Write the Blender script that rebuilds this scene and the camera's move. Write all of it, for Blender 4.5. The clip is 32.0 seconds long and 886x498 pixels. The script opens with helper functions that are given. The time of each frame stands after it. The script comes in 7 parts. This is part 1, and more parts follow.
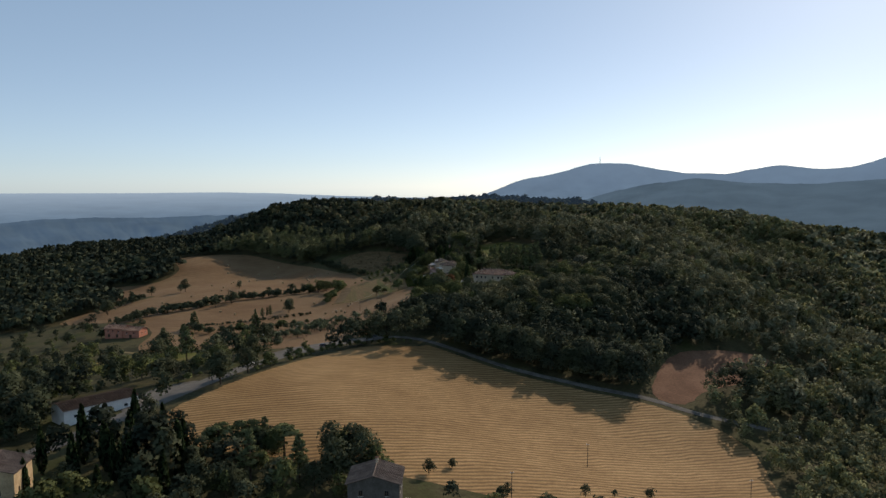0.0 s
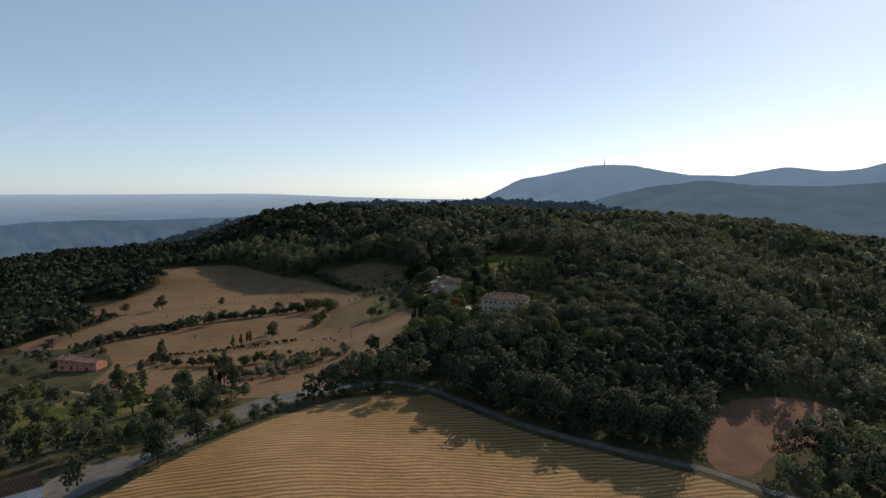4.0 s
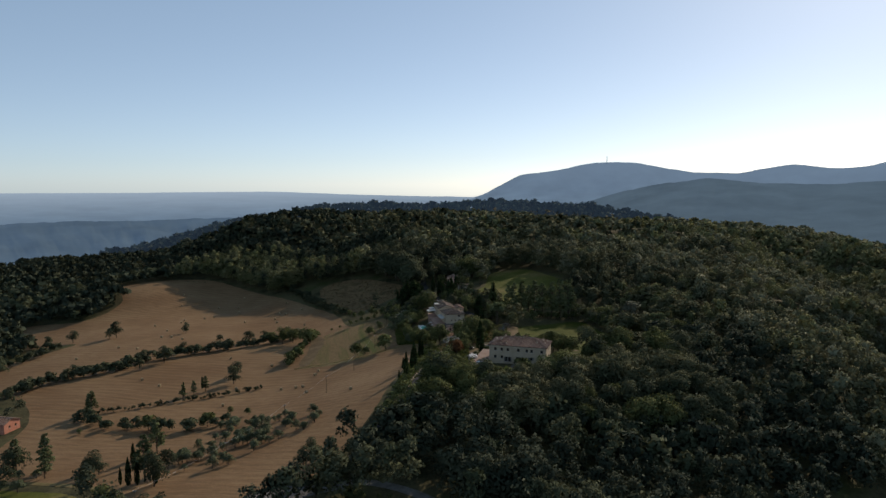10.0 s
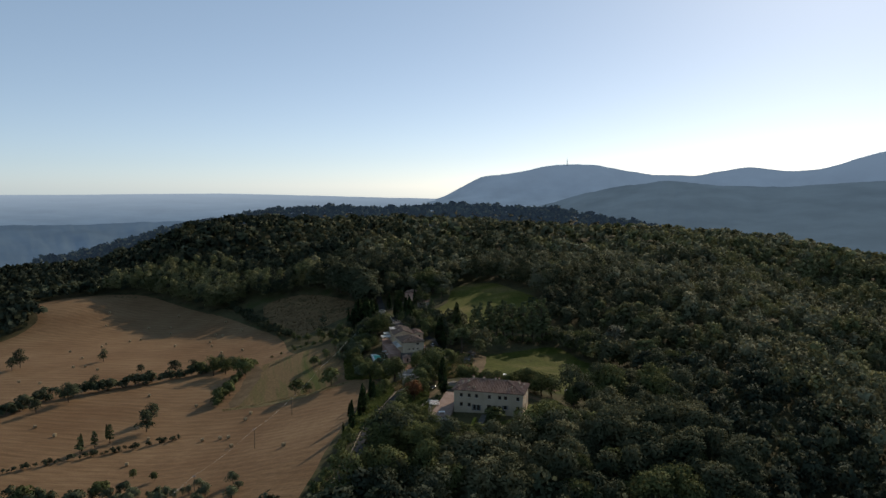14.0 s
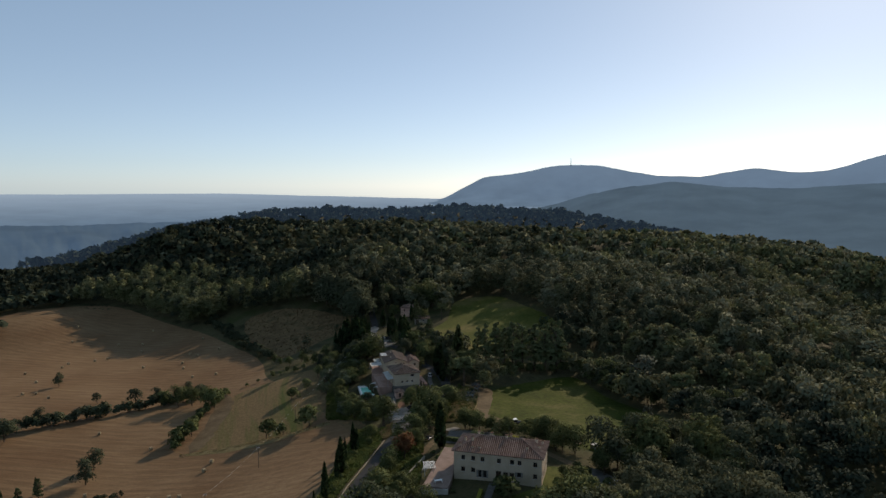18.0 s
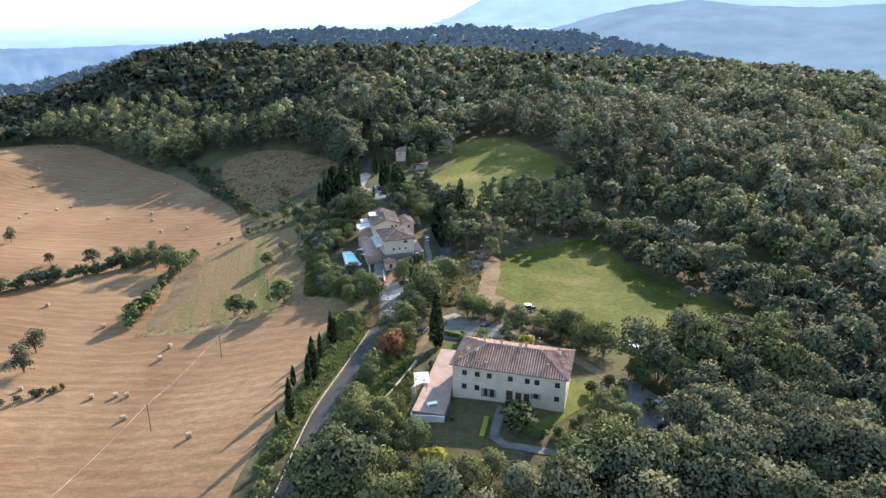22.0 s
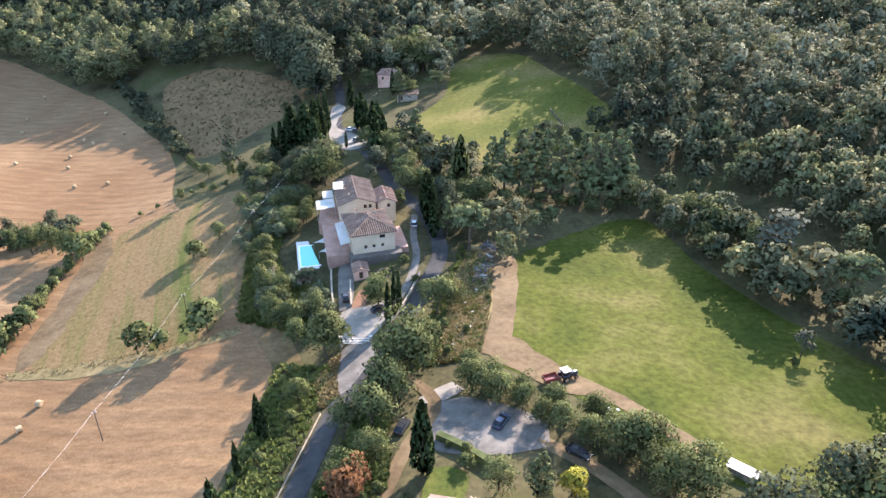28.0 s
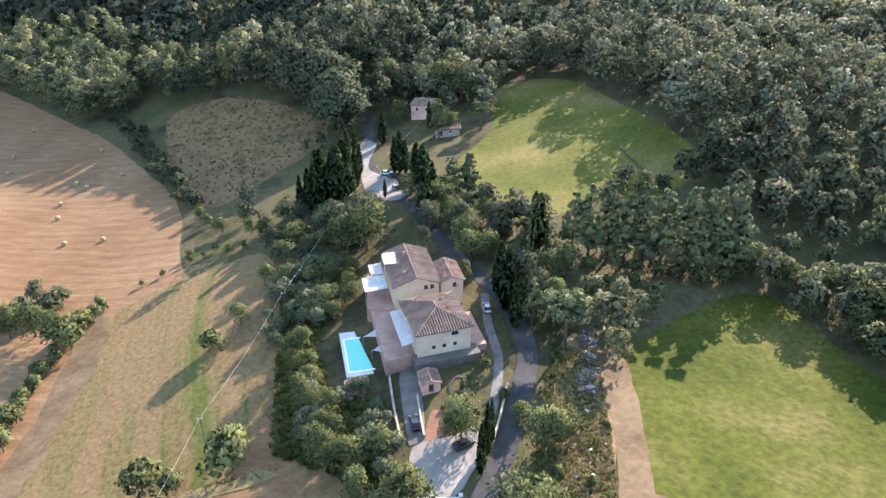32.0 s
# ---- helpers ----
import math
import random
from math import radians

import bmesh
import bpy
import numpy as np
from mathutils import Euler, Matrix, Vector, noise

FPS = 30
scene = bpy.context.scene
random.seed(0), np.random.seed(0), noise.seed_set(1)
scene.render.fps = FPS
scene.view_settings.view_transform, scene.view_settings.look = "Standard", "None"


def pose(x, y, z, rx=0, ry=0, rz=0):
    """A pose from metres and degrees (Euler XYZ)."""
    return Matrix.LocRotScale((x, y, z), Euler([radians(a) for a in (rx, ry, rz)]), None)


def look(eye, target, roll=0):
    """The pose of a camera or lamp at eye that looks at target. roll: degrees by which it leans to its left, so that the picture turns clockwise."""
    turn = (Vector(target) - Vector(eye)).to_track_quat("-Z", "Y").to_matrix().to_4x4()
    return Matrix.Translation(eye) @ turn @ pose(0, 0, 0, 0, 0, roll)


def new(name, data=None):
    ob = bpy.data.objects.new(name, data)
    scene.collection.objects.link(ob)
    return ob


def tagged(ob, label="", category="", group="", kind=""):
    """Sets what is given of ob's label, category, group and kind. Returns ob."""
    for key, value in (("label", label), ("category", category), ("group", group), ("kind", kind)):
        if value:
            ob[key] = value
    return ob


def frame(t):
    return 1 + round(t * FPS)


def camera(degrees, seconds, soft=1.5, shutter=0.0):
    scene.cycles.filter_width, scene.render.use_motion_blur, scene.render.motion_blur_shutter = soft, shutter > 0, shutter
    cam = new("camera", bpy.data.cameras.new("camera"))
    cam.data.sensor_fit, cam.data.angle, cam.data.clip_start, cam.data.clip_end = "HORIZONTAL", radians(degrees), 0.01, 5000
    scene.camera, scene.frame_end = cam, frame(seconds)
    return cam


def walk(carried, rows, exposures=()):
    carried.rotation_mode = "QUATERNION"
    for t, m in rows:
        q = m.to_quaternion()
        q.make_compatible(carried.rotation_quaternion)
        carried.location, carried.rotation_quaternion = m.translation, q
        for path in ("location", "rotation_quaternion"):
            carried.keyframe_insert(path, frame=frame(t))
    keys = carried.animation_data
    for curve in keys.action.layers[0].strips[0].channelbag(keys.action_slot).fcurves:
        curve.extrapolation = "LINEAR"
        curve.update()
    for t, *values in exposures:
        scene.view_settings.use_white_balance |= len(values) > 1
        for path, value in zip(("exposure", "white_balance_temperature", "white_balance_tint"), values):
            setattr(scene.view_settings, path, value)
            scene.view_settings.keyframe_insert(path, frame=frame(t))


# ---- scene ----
# the drone's camera and its flight: seconds, place, heading, tilt, lean
cam = camera(65.75, 32.0)
PATH = [
    (0, 19.35, -439.42, 63.00, 5.035, -5.159, -0.120),
    (0.5, 18.53, -431.67, 64.08, 5.092, -5.191, -0.107),
    (1, 17.83, -423.39, 64.83, 5.110, -5.135, -0.080),
    (1.5, 16.86, -416.01, 66.05, 5.140, -5.171, -0.031),
    (2, 16.25, -408.34, 67.45, 5.177, -5.133, 0.011),
    (2.5, 15.61, -401.22, 68.08, 5.212, -5.092, -0.011),
    (3, 14.54, -394.00, 68.40, 5.143, -5.119, -0.084),
    (3.5, 14.04, -386.22, 68.32, 5.246, -5.052, -0.020),
    (5.5, 10.70, -359.21, 70.34, 5.088, -5.251, -0.020),
    (6, 10.13, -350.35, 69.25, 5.174, -5.138, -0.073),
    (6.5, 9.31, -343.58, 69.63, 5.112, -5.200, -0.159),
    (7, 9.09, -337.48, 70.60, 5.096, -5.239, -0.133),
    (7.5, 8.71, -331.50, 71.86, 5.084, -5.328, -0.075),
    (8, 8.27, -324.82, 72.67, 5.061, -5.331, -0.096),
    (8.5, 8.13, -318.09, 73.47, 5.129, -5.341, -0.131),
    (9, 8.01, -310.72, 74.26, 5.236, -5.239, -0.095),
    (9.5, 6.90, -304.74, 76.04, 5.127, -5.313, -0.145),
    (10, 6.66, -297.65, 77.19, 5.207, -5.358, -0.096),
    (10.5, 6.41, -289.90, 78.02, 3.716, -5.355, -0.097),
    (11, 6.57, -282.81, 79.00, 2.050, -5.333, -0.078),
    (11.5, 5.73, -276.81, 79.41, 1.989, -5.348, -0.103),
    (12, 5.06, -269.85, 79.48, 1.995, -5.374, -0.057),
    (12.5, 5.31, -262.60, 79.56, 2.037, -5.338, -0.034),
    (13, 5.55, -255.29, 80.06, 2.056, -5.344, 0.005),
    (13.5, 5.27, -248.74, 79.90, 2.024, -5.270, -0.039),
    (14, 4.16, -241.63, 80.05, 1.921, -5.231, -0.011),
    (14.5, 3.85, -235.18, 80.45, 1.910, -5.233, 0.072),
    (16.5, 3.89, -208.27, 81.15, 2.070, -5.214, 0.110),
    (17, 3.93, -201.97, 81.59, 2.082, -5.250, 0.064),
    (17.5, 3.77, -195.75, 81.55, 2.070, -5.187, 0.073),
    (18, 3.71, -189.34, 81.90, 2.108, -5.213, 0.134),
    (18.5, 3.81, -182.30, 81.98, 2.184, -5.251, 0.149),
    (19, 3.85, -175.10, 82.13, 2.241, -5.261, 0.142),
    (19.5, 3.58, -168.54, 82.07, 2.222, -5.417, 0.249),
    (20, 3.07, -162.07, 82.36, 2.162, -5.756, 0.280),
    (20.5, 3.29, -155.19, 81.85, 2.248, -7.989, 0.325),
    (21, 3.45, -148.22, 82.01, 2.327, -16.480, 0.197),
    (21.5, 3.51, -141.31, 82.49, 2.371, -17.325, 0.169),
    (22, 3.34, -134.53, 82.07, 2.372, -19.623, 0.205),
    (22.5, 3.32, -127.81, 82.24, 2.398, -23.376, 0.149),
    (23, 3.12, -121.06, 82.30, 2.370, -23.421, 0.169),
    (23.5, 3.08, -114.37, 82.11, 2.401, -23.660, 0.173),
    (24, 2.93, -107.41, 82.10, 2.388, -28.755, 0.188),
    (24.5, 2.80, -100.73, 82.09, 2.386, -28.781, 0.163),
    (25, 2.47, -93.82, 82.01, 2.324, -28.787, 0.191),
    (25.5, 2.26, -87.06, 82.19, 2.314, -28.863, 0.161),
    (27.5, 2.51, -59.60, 81.53, 2.357, -28.634, 0.198),
    (28, 0.97, -52.57, 81.42, 2.071, -28.535, 0.266),
    (28.5, -0.84, -46.15, 81.08, 2.476, -28.487, 0.258),
    (29, -3.15, -39.59, 80.35, 2.293, -28.370, 0.125),
    (29.5, -5.78, -33.43, 79.78, 2.154, -28.243, 0.088),
    (30, -8.62, -27.17, 78.99, 2.017, -28.052, 0.022),
    (30.5, -11.67, -21.40, 78.55, 1.900, -27.902, -0.025),
    (31, -14.56, -15.77, 78.81, 1.888, -27.839, -0.095),
    (31.5, -17.15, -11.85, 78.55, 1.845, -27.724, -0.212),
    (32, -18.75, -9.56, 78.55, 2.040, -27.761, -0.360),
]


def flight(x, y, z, yaw, tilt, lean):
    a, b = radians(yaw), radians(tilt)
    ahead = Vector((-math.sin(a) * math.cos(b), math.cos(a) * math.cos(b), math.sin(b)))
    return look((x, y, z), Vector((x, y, z)) + 10 * ahead, lean)


EXPOSURES = [(0, -0.5, 6650, 11), (20.1, -0.58, 6650, 11), (20.6, -0.4, 6550, 11), (21, 0.45, 6250, 12), (22, 1.66, 6100, 14), (22.7, 2.46, 6050, 16), (24, 2.4, 6050, 17), (25.5, 2.27, 6050, 18), (28, 2.07, 6100, 20), (32, 2.07, 6150, 21)]
walk(cam, [(row[0], flight(*row[1:])) for row in PATH], EXPOSURES)

# ---- world and sun ----
SUN_TURN, SUN_HEIGHT = radians(60), radians(27)      # from +x towards +y; above the horizon
world = bpy.data.worlds.new("sky")
scene.world = world
world.use_nodes = True
sky = world.node_tree.nodes.new("ShaderNodeTexSky")
sky.sky_type, sky.sun_disc = "NISHITA", False
sky.sun_elevation, sky.sun_rotation = SUN_HEIGHT, math.pi / 2 - SUN_TURN
sky.altitude, sky.air_density, sky.dust_density, sky.ozone_density = 1000, 0.70, 0.6, 1.0
grey = world.node_tree.nodes.new("ShaderNodeHueSaturation")
grey.inputs["Saturation"].default_value = 0.76
hazy = world.node_tree.nodes.new("ShaderNodeMix")      # summer haze pales the whole sky
hazy.data_type = "RGBA"
hazy.inputs[0].default_value, hazy.inputs[7].default_value = 0.32, (2.7, 4.8, 6.9, 1)
world.node_tree.links.new(sky.outputs[0], grey.inputs["Color"])
world.node_tree.links.new(grey.outputs[0], hazy.inputs[6])
world.node_tree.links.new(hazy.outputs[2], world.node_tree.nodes["Background"].inputs[0])
world.node_tree.nodes["Background"].inputs[1].default_value = 0.16
sun = new("sun", bpy.data.lights.new("sun", "SUN"))
sun.data.energy, sun.data.angle, sun.data.color = 5.6, radians(0.5), (1.0, 0.86, 0.70)
sun.matrix_world = look((0, 0, 500), (-math.cos(SUN_TURN) * math.cos(SUN_HEIGHT), -math.sin(SUN_TURN) * math.cos(SUN_HEIGHT), 500 - math.sin(SUN_HEIGHT)))


# ---- materials ----
def material(name):
    m = bpy.data.materials.new(name)
    m.use_nodes = True
    return m, m.node_tree.nodes, m.node_tree.links


def ramp_of(nodes, stops):
    r = nodes.new("ShaderNodeValToRGB")
    while len(r.color_ramp.elements) < len(stops):
        r.color_ramp.elements.new(0.5)
    for e, (at, c) in zip(r.color_ramp.elements, stops):
        e.position, e.color = at, (*c, 1)
    return r


def noise_of(nodes, links, coord, scale, detail=5, rough=0.6):
    n = nodes.new("ShaderNodeTexNoise")
    n.inputs["Scale"].default_value, n.inputs["Detail"].default_value, n.inputs["Roughness"].default_value = scale, detail, rough
    links.new(coord, n.inputs["Vector"])
    return n


def mixed(nodes, links, fac, a, b, blend="MIX"):
    n = nodes.new("ShaderNodeMix")
    n.data_type, n.blend_type = "RGBA", blend
    for socket, value in ((n.inputs[0], fac), (n.inputs[6], a), (n.inputs[7], b)):
        if isinstance(value, (int, float)):
            socket.default_value = value
        elif isinstance(value, tuple):
            socket.default_value = (*value, 1)
        else:
            links.new(value, socket)
    return n.outputs[2]


def plain(name, dark, light, coarse, fine, rough=0.85, bump=0.3, step=0.05, metal=0.0, third=None, own=0.0, speck=0.62):
    """Two noises, one coarse and one fine, between a dark and a light tone, with fine relief; own: how far each object differs."""
    m, nodes, links = material(name)
    coord = nodes.new("ShaderNodeTexCoord").outputs["Object"]
    big, small = noise_of(nodes, links, coord, coarse), noise_of(nodes, links, coord, fine)
    a = ramp_of(nodes, [(0.35, dark), (0.65, light)] if third is None else [(0.34, dark), (0.5, light), (0.68, third)])
    links.new(big.outputs[0], a.inputs[0])
    b = ramp_of(nodes, [(0.3, (speck, speck, speck)), (0.7, (1, 1, 1))])
    links.new(small.outputs[0], b.inputs[0])
    colour = mixed(nodes, links, 1.0, a.outputs[0], b.outputs[0], "MULTIPLY")
    if own:
        info = nodes.new("ShaderNodeObjectInfo")
        v = nodes.new("ShaderNodeMapRange")
        v.inputs[3].default_value, v.inputs[4].default_value = 1 - own, 1 + own
        links.new(info.outputs["Random"], v.inputs[0])
        colour = mixed(nodes, links, 1.0, colour, v.outputs[0], "MULTIPLY")
    p = nodes["Principled BSDF"]
    links.new(colour, p.inputs["Base Color"])
    p.inputs["Roughness"].default_value, p.inputs["Metallic"].default_value = rough, metal
    p.inputs["Specular IOR Level"].default_value = 0.25 if rough < 0.88 else 0.06
    if bump:
        n = nodes.new("ShaderNodeBump")
        n.inputs["Strength"].default_value, n.inputs["Distance"].default_value = bump, step
        links.new(small.outputs[0], n.inputs["Height"])
        links.new(n.outputs[0], p.inputs["Normal"])
    return m


def leaf_material(name, dark, light, passing=0.3, patch=0.12):
    """Leaves: each leaf a little different, whole patches lighter or darker, some light passing through."""
    m, nodes, links = material(name)
    coord = nodes.new("ShaderNodeTexCoord").outputs["Object"]
    big = noise_of(nodes, links, coord, patch, 2)
    a = ramp_of(nodes, [(0.35, dark), (0.68, light)])
    links.new(big.outputs[0], a.inputs[0])
    v = nodes.new("ShaderNodeMapRange")
    v.inputs[3].default_value, v.inputs[4].default_value = 0.86, 1.14
    links.new(nodes.new("ShaderNodeNewGeometry").outputs["Random Per Island"], v.inputs[0])
    colour = mixed(nodes, links, 1.0, a.outputs[0], v.outputs[0], "MULTIPLY")
    w = nodes.new("ShaderNodeMapRange")
    w.inputs[3].default_value, w.inputs[4].default_value = 0.8, 1.25
    links.new(nodes.new("ShaderNodeObjectInfo").outputs["Random"], w.inputs[0])
    colour = mixed(nodes, links, 1.0, colour, w.outputs[0], "MULTIPLY")
    p = nodes["Principled BSDF"]
    links.new(colour, p.inputs["Base Color"])
    p.inputs["Roughness"].default_value = 0.9
    p.inputs["Specular IOR Level"].default_value = 0.06
    t = nodes.new("ShaderNodeBsdfTranslucent")
    links.new(colour, t.inputs[0])
    s = nodes.new("ShaderNodeMixShader")
    s.inputs[0].default_value = passing
    links.new(p.outputs[0], s.inputs[1])
    links.new(t.outputs[0], s.inputs[2])
    links.new(s.outputs[0], nodes["Material Output"].inputs[0])
    return m


def stubble(name, dark, light, turn, period, strength=0.35):
    """Cut corn: straw swaths in rows, with patches and fine chaff."""
    m, nodes, links = material(name)
    coord = nodes.new("ShaderNodeTexCoord").outputs["Object"]
    turned = nodes.new("ShaderNodeMapping")
    turned.inputs["Rotation"].default_value = (0, 0, radians(turn))
    links.new(coord, turned.inputs[0])
    big = noise_of(nodes, links, coord, 0.02, 4)
    fine = noise_of(nodes, links, coord, 1.6, 6, 0.75)
    long = nodes.new("ShaderNodeMapping")
    long.inputs["Scale"].default_value = (0.05, 0.9, 1)
    links.new(turned.outputs[0], long.inputs[0])
    streak = noise_of(nodes, links, long.outputs[0], 1.0, 4, 0.6)
    rows = nodes.new("ShaderNodeTexWave")
    rows.bands_direction = "Y"
    rows.inputs["Scale"].default_value = 0.314 / period
    rows.inputs["Distortion"].default_value, rows.inputs["Detail"].default_value = 11.0, 6
    rows.inputs["Detail Scale"].default_value = 0.25
    links.new(turned.outputs[0], rows.inputs["Vector"])
    a = ramp_of(nodes, [(0.32, dark), (0.68, light)])
    links.new(big.outputs[0], a.inputs[0])
    r = ramp_of(nodes, [(0.1, (1 - strength,) * 3), (0.8, (1, 1, 1))])
    links.new(rows.outputs[0], r.inputs[0])
    f = ramp_of(nodes, [(0.3, (0.6, 0.58, 0.55)), (0.7, (1, 1, 1))])
    links.new(fine.outputs[0], f.inputs[0])
    s = ramp_of(nodes, [(0.35, (0.72, 0.7, 0.66)), (0.65, (1, 1, 1))])
    links.new(streak.outputs[0], s.inputs[0])
    c = mixed(nodes, links, 1.0, a.outputs[0], r.outputs[0], "MULTIPLY")
    c = mixed(nodes, links, 1.0, c, f.outputs[0], "MULTIPLY")
    c = mixed(nodes, links, 1.0, c, s.outputs[0], "MULTIPLY")
    p = nodes["Principled BSDF"]
    links.new(c, p.inputs["Base Color"])
    p.inputs["Roughness"].default_value, p.inputs["Specular IOR Level"].default_value = 0.9, 0.1
    n = nodes.new("ShaderNodeBump")
    n.inputs["Strength"].default_value, n.inputs["Distance"].default_value = 0.5, 0.15
    links.new(rows.outputs[0], n.inputs["Height"])
    links.new(n.outputs[0], p.inputs["Normal"])
    return m


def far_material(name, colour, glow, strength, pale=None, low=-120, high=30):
    """Distance behind kilometres of air: dull woods with haze painted on as faint emission."""
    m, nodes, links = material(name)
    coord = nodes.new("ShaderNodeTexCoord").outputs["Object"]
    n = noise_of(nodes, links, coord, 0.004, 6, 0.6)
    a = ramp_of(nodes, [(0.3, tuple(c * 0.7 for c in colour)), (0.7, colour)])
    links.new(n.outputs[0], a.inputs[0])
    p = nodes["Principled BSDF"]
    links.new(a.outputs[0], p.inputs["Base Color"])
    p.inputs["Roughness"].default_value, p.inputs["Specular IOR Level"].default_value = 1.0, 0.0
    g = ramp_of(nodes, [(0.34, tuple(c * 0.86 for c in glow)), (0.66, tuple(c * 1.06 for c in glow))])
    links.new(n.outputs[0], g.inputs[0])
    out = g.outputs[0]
    # paler haze painted in with height
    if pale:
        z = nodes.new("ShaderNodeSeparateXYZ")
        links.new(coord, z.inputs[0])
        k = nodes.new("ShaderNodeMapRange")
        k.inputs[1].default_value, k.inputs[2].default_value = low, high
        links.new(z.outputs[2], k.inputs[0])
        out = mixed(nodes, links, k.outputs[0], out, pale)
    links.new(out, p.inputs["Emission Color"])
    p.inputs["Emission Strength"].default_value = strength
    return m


def streaks(name, brown, green, turn, share=0.5):
    """Mown fallow land: long green streaks in dry straw."""
    m, nodes, links = material(name)
    coord = nodes.new("ShaderNodeTexCoord").outputs["Object"]
    turned = nodes.new("ShaderNodeMapping")
    turned.inputs["Rotation"].default_value, turned.inputs["Scale"].default_value = (0, 0, radians(turn)), (0.034, 0.008, 1)
    links.new(coord, turned.inputs[0])
    wide, fine = noise_of(nodes, links, turned.outputs[0], 1.0, 6, 0.62), noise_of(nodes, links, coord, 0.9, 6, 0.7)
    a = ramp_of(nodes, [(share - 0.08, brown), (share + 0.1, green)])
    links.new(wide.outputs[0], a.inputs[0])
    b = ramp_of(nodes, [(0.32, (0.5, 0.47, 0.42)), (0.66, (1, 1, 1))])
    links.new(fine.outputs[0], b.inputs[0])
    p = nodes["Principled BSDF"]
    links.new(mixed(nodes, links, 1.0, a.outputs[0], b.outputs[0], "MULTIPLY"), p.inputs["Base Color"])
    p.inputs["Roughness"].default_value, p.inputs["Specular IOR Level"].default_value = 0.95, 0.1
    n = nodes.new("ShaderNodeBump")
    n.inputs["Strength"].default_value, n.inputs["Distance"].default_value = 0.6, 0.15
    links.new(fine.outputs[0], n.inputs["Height"])
    links.new(n.outputs[0], p.inputs["Normal"])
    return m


M_FALLOW = streaks("fallow_strip", (0.1764, 0.121, 0.0576), (0.0864, 0.0972, 0.02448), -14, 0.55)
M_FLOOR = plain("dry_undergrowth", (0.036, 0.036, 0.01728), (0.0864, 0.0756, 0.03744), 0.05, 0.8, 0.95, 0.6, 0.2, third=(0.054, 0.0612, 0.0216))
M_STUBBLE = stubble("straw_stubble", (0.1944, 0.1138, 0.05616), (0.2772, 0.18, 0.0972), 12, 5.0, 0.08)
M_ROWS = stubble("straw_in_swaths", (0.3387, 0.2016, 0.08467), (0.5, 0.3185, 0.1492), -24, 2.2, 0.5)
M_MEADOW = plain("meadow_grass", (0.040, 0.054, 0.0085), (0.070, 0.080, 0.0135), 0.035, 0.7, 0.95, 0.7, 0.25, third=(0.118, 0.108, 0.034), speck=0.5)
M_MEADOW_DRY = plain("dry_meadow_grass", (0.0612, 0.0756, 0.01296), (0.108, 0.108, 0.02304), 0.022, 0.7, 0.95, 0.7, 0.25, third=(0.2088, 0.1584, 0.0648), speck=0.6)
M_STRIP = plain("fallow_grass", (0.1584, 0.126, 0.0576), (0.2376, 0.18, 0.09), 0.06, 0.8, 0.95, 0.4, 0.1)
# weedy brown, darkened in colour for the trees' shade on it
M_WEEDY_SHADE = plain("weedy_shade_dark_fallow", (0.105, 0.068, 0.033), (0.18, 0.12, 0.06), 0.09, 0.6, 0.95, 0.6, 0.2, third=(0.085, 0.066, 0.03), speck=0.6)
# lawn darkened in colour for the shade beside the houses
M_LAWN_SHADE = plain("shade_dark_lawn", (0.045, 0.045, 0.02), (0.085, 0.072, 0.034), 0.25, 1.4, 0.95, 0.5, 0.06, third=(0.05, 0.058, 0.022), speck=0.65)
M_EARTH = plain("bare_earth", (0.1044, 0.07416, 0.04176), (0.1692, 0.1238, 0.072), 0.12, 0.8, 0.95, 0.5, 0.08, speck=0.65)
M_RUST = plain("red_earth", (0.1584, 0.0828, 0.0504), (0.2376, 0.1332, 0.0828), 0.08, 1.2, 0.95, 0.4, 0.08)
M_ASPHALT = plain("worn_asphalt", (0.034, 0.034, 0.034), (0.062, 0.060, 0.058), 0.2, 2.0, 0.95, 0.2, 0.02, speck=0.85)
M_ROAD = plain("bleached_asphalt", (0.1008, 0.09324, 0.08568), (0.1462, 0.1361, 0.1235), 0.2, 2.0, 0.95, 0.2, 0.02, speck=0.85)
M_PAVE = plain("grey_grit", (0.0972, 0.09, 0.08064), (0.1692, 0.1548, 0.1368), 0.3, 2.0, 0.95, 0.2, 0.02, speck=0.8)
M_GRAVEL = plain("pale_gravel", (0.18, 0.1642, 0.1404), (0.2664, 0.2434, 0.2131), 0.2, 2.0, 0.95, 0.2, 0.02, speck=0.85)
M_LAWN = plain("cut_lawn", (0.0576, 0.0756, 0.01584), (0.1116, 0.1152, 0.0288), 0.2, 1.5, 0.9, 0.4, 0.05)
M_OAK = leaf_material("oak_leaves", (0.07442, 0.08298, 0.04461), (0.1488, 0.1461, 0.0803), 0.24, 0.06)
M_OAK_LIGHT = leaf_material("pale_oak_leaves", (0.1118, 0.1258, 0.05551), (0.2076, 0.2032, 0.1005), 0.24, 0.06)
# darker oak tone, also used where trees show their shaded sides
M_OAK_DARK = leaf_material("dark_oak_leaves", (0.0451, 0.0574, 0.03259), (0.0902, 0.0984, 0.05703), 0.24, 0.06)
# shaded faces of the near and western woods put into the leaf colour
M_OAK_SHADE = leaf_material("shade_dark_oak_leaves", (0.0286, 0.038, 0.02571), (0.0616, 0.071, 0.04471), 0.18, 0.06)
# air haze over the eastern woods put into the leaf colour
M_OAK_HAZE = leaf_material("haze_pale_oak_leaves", (0.1155, 0.1301, 0.07752), (0.2201, 0.2151, 0.1341), 0.24, 0.06)
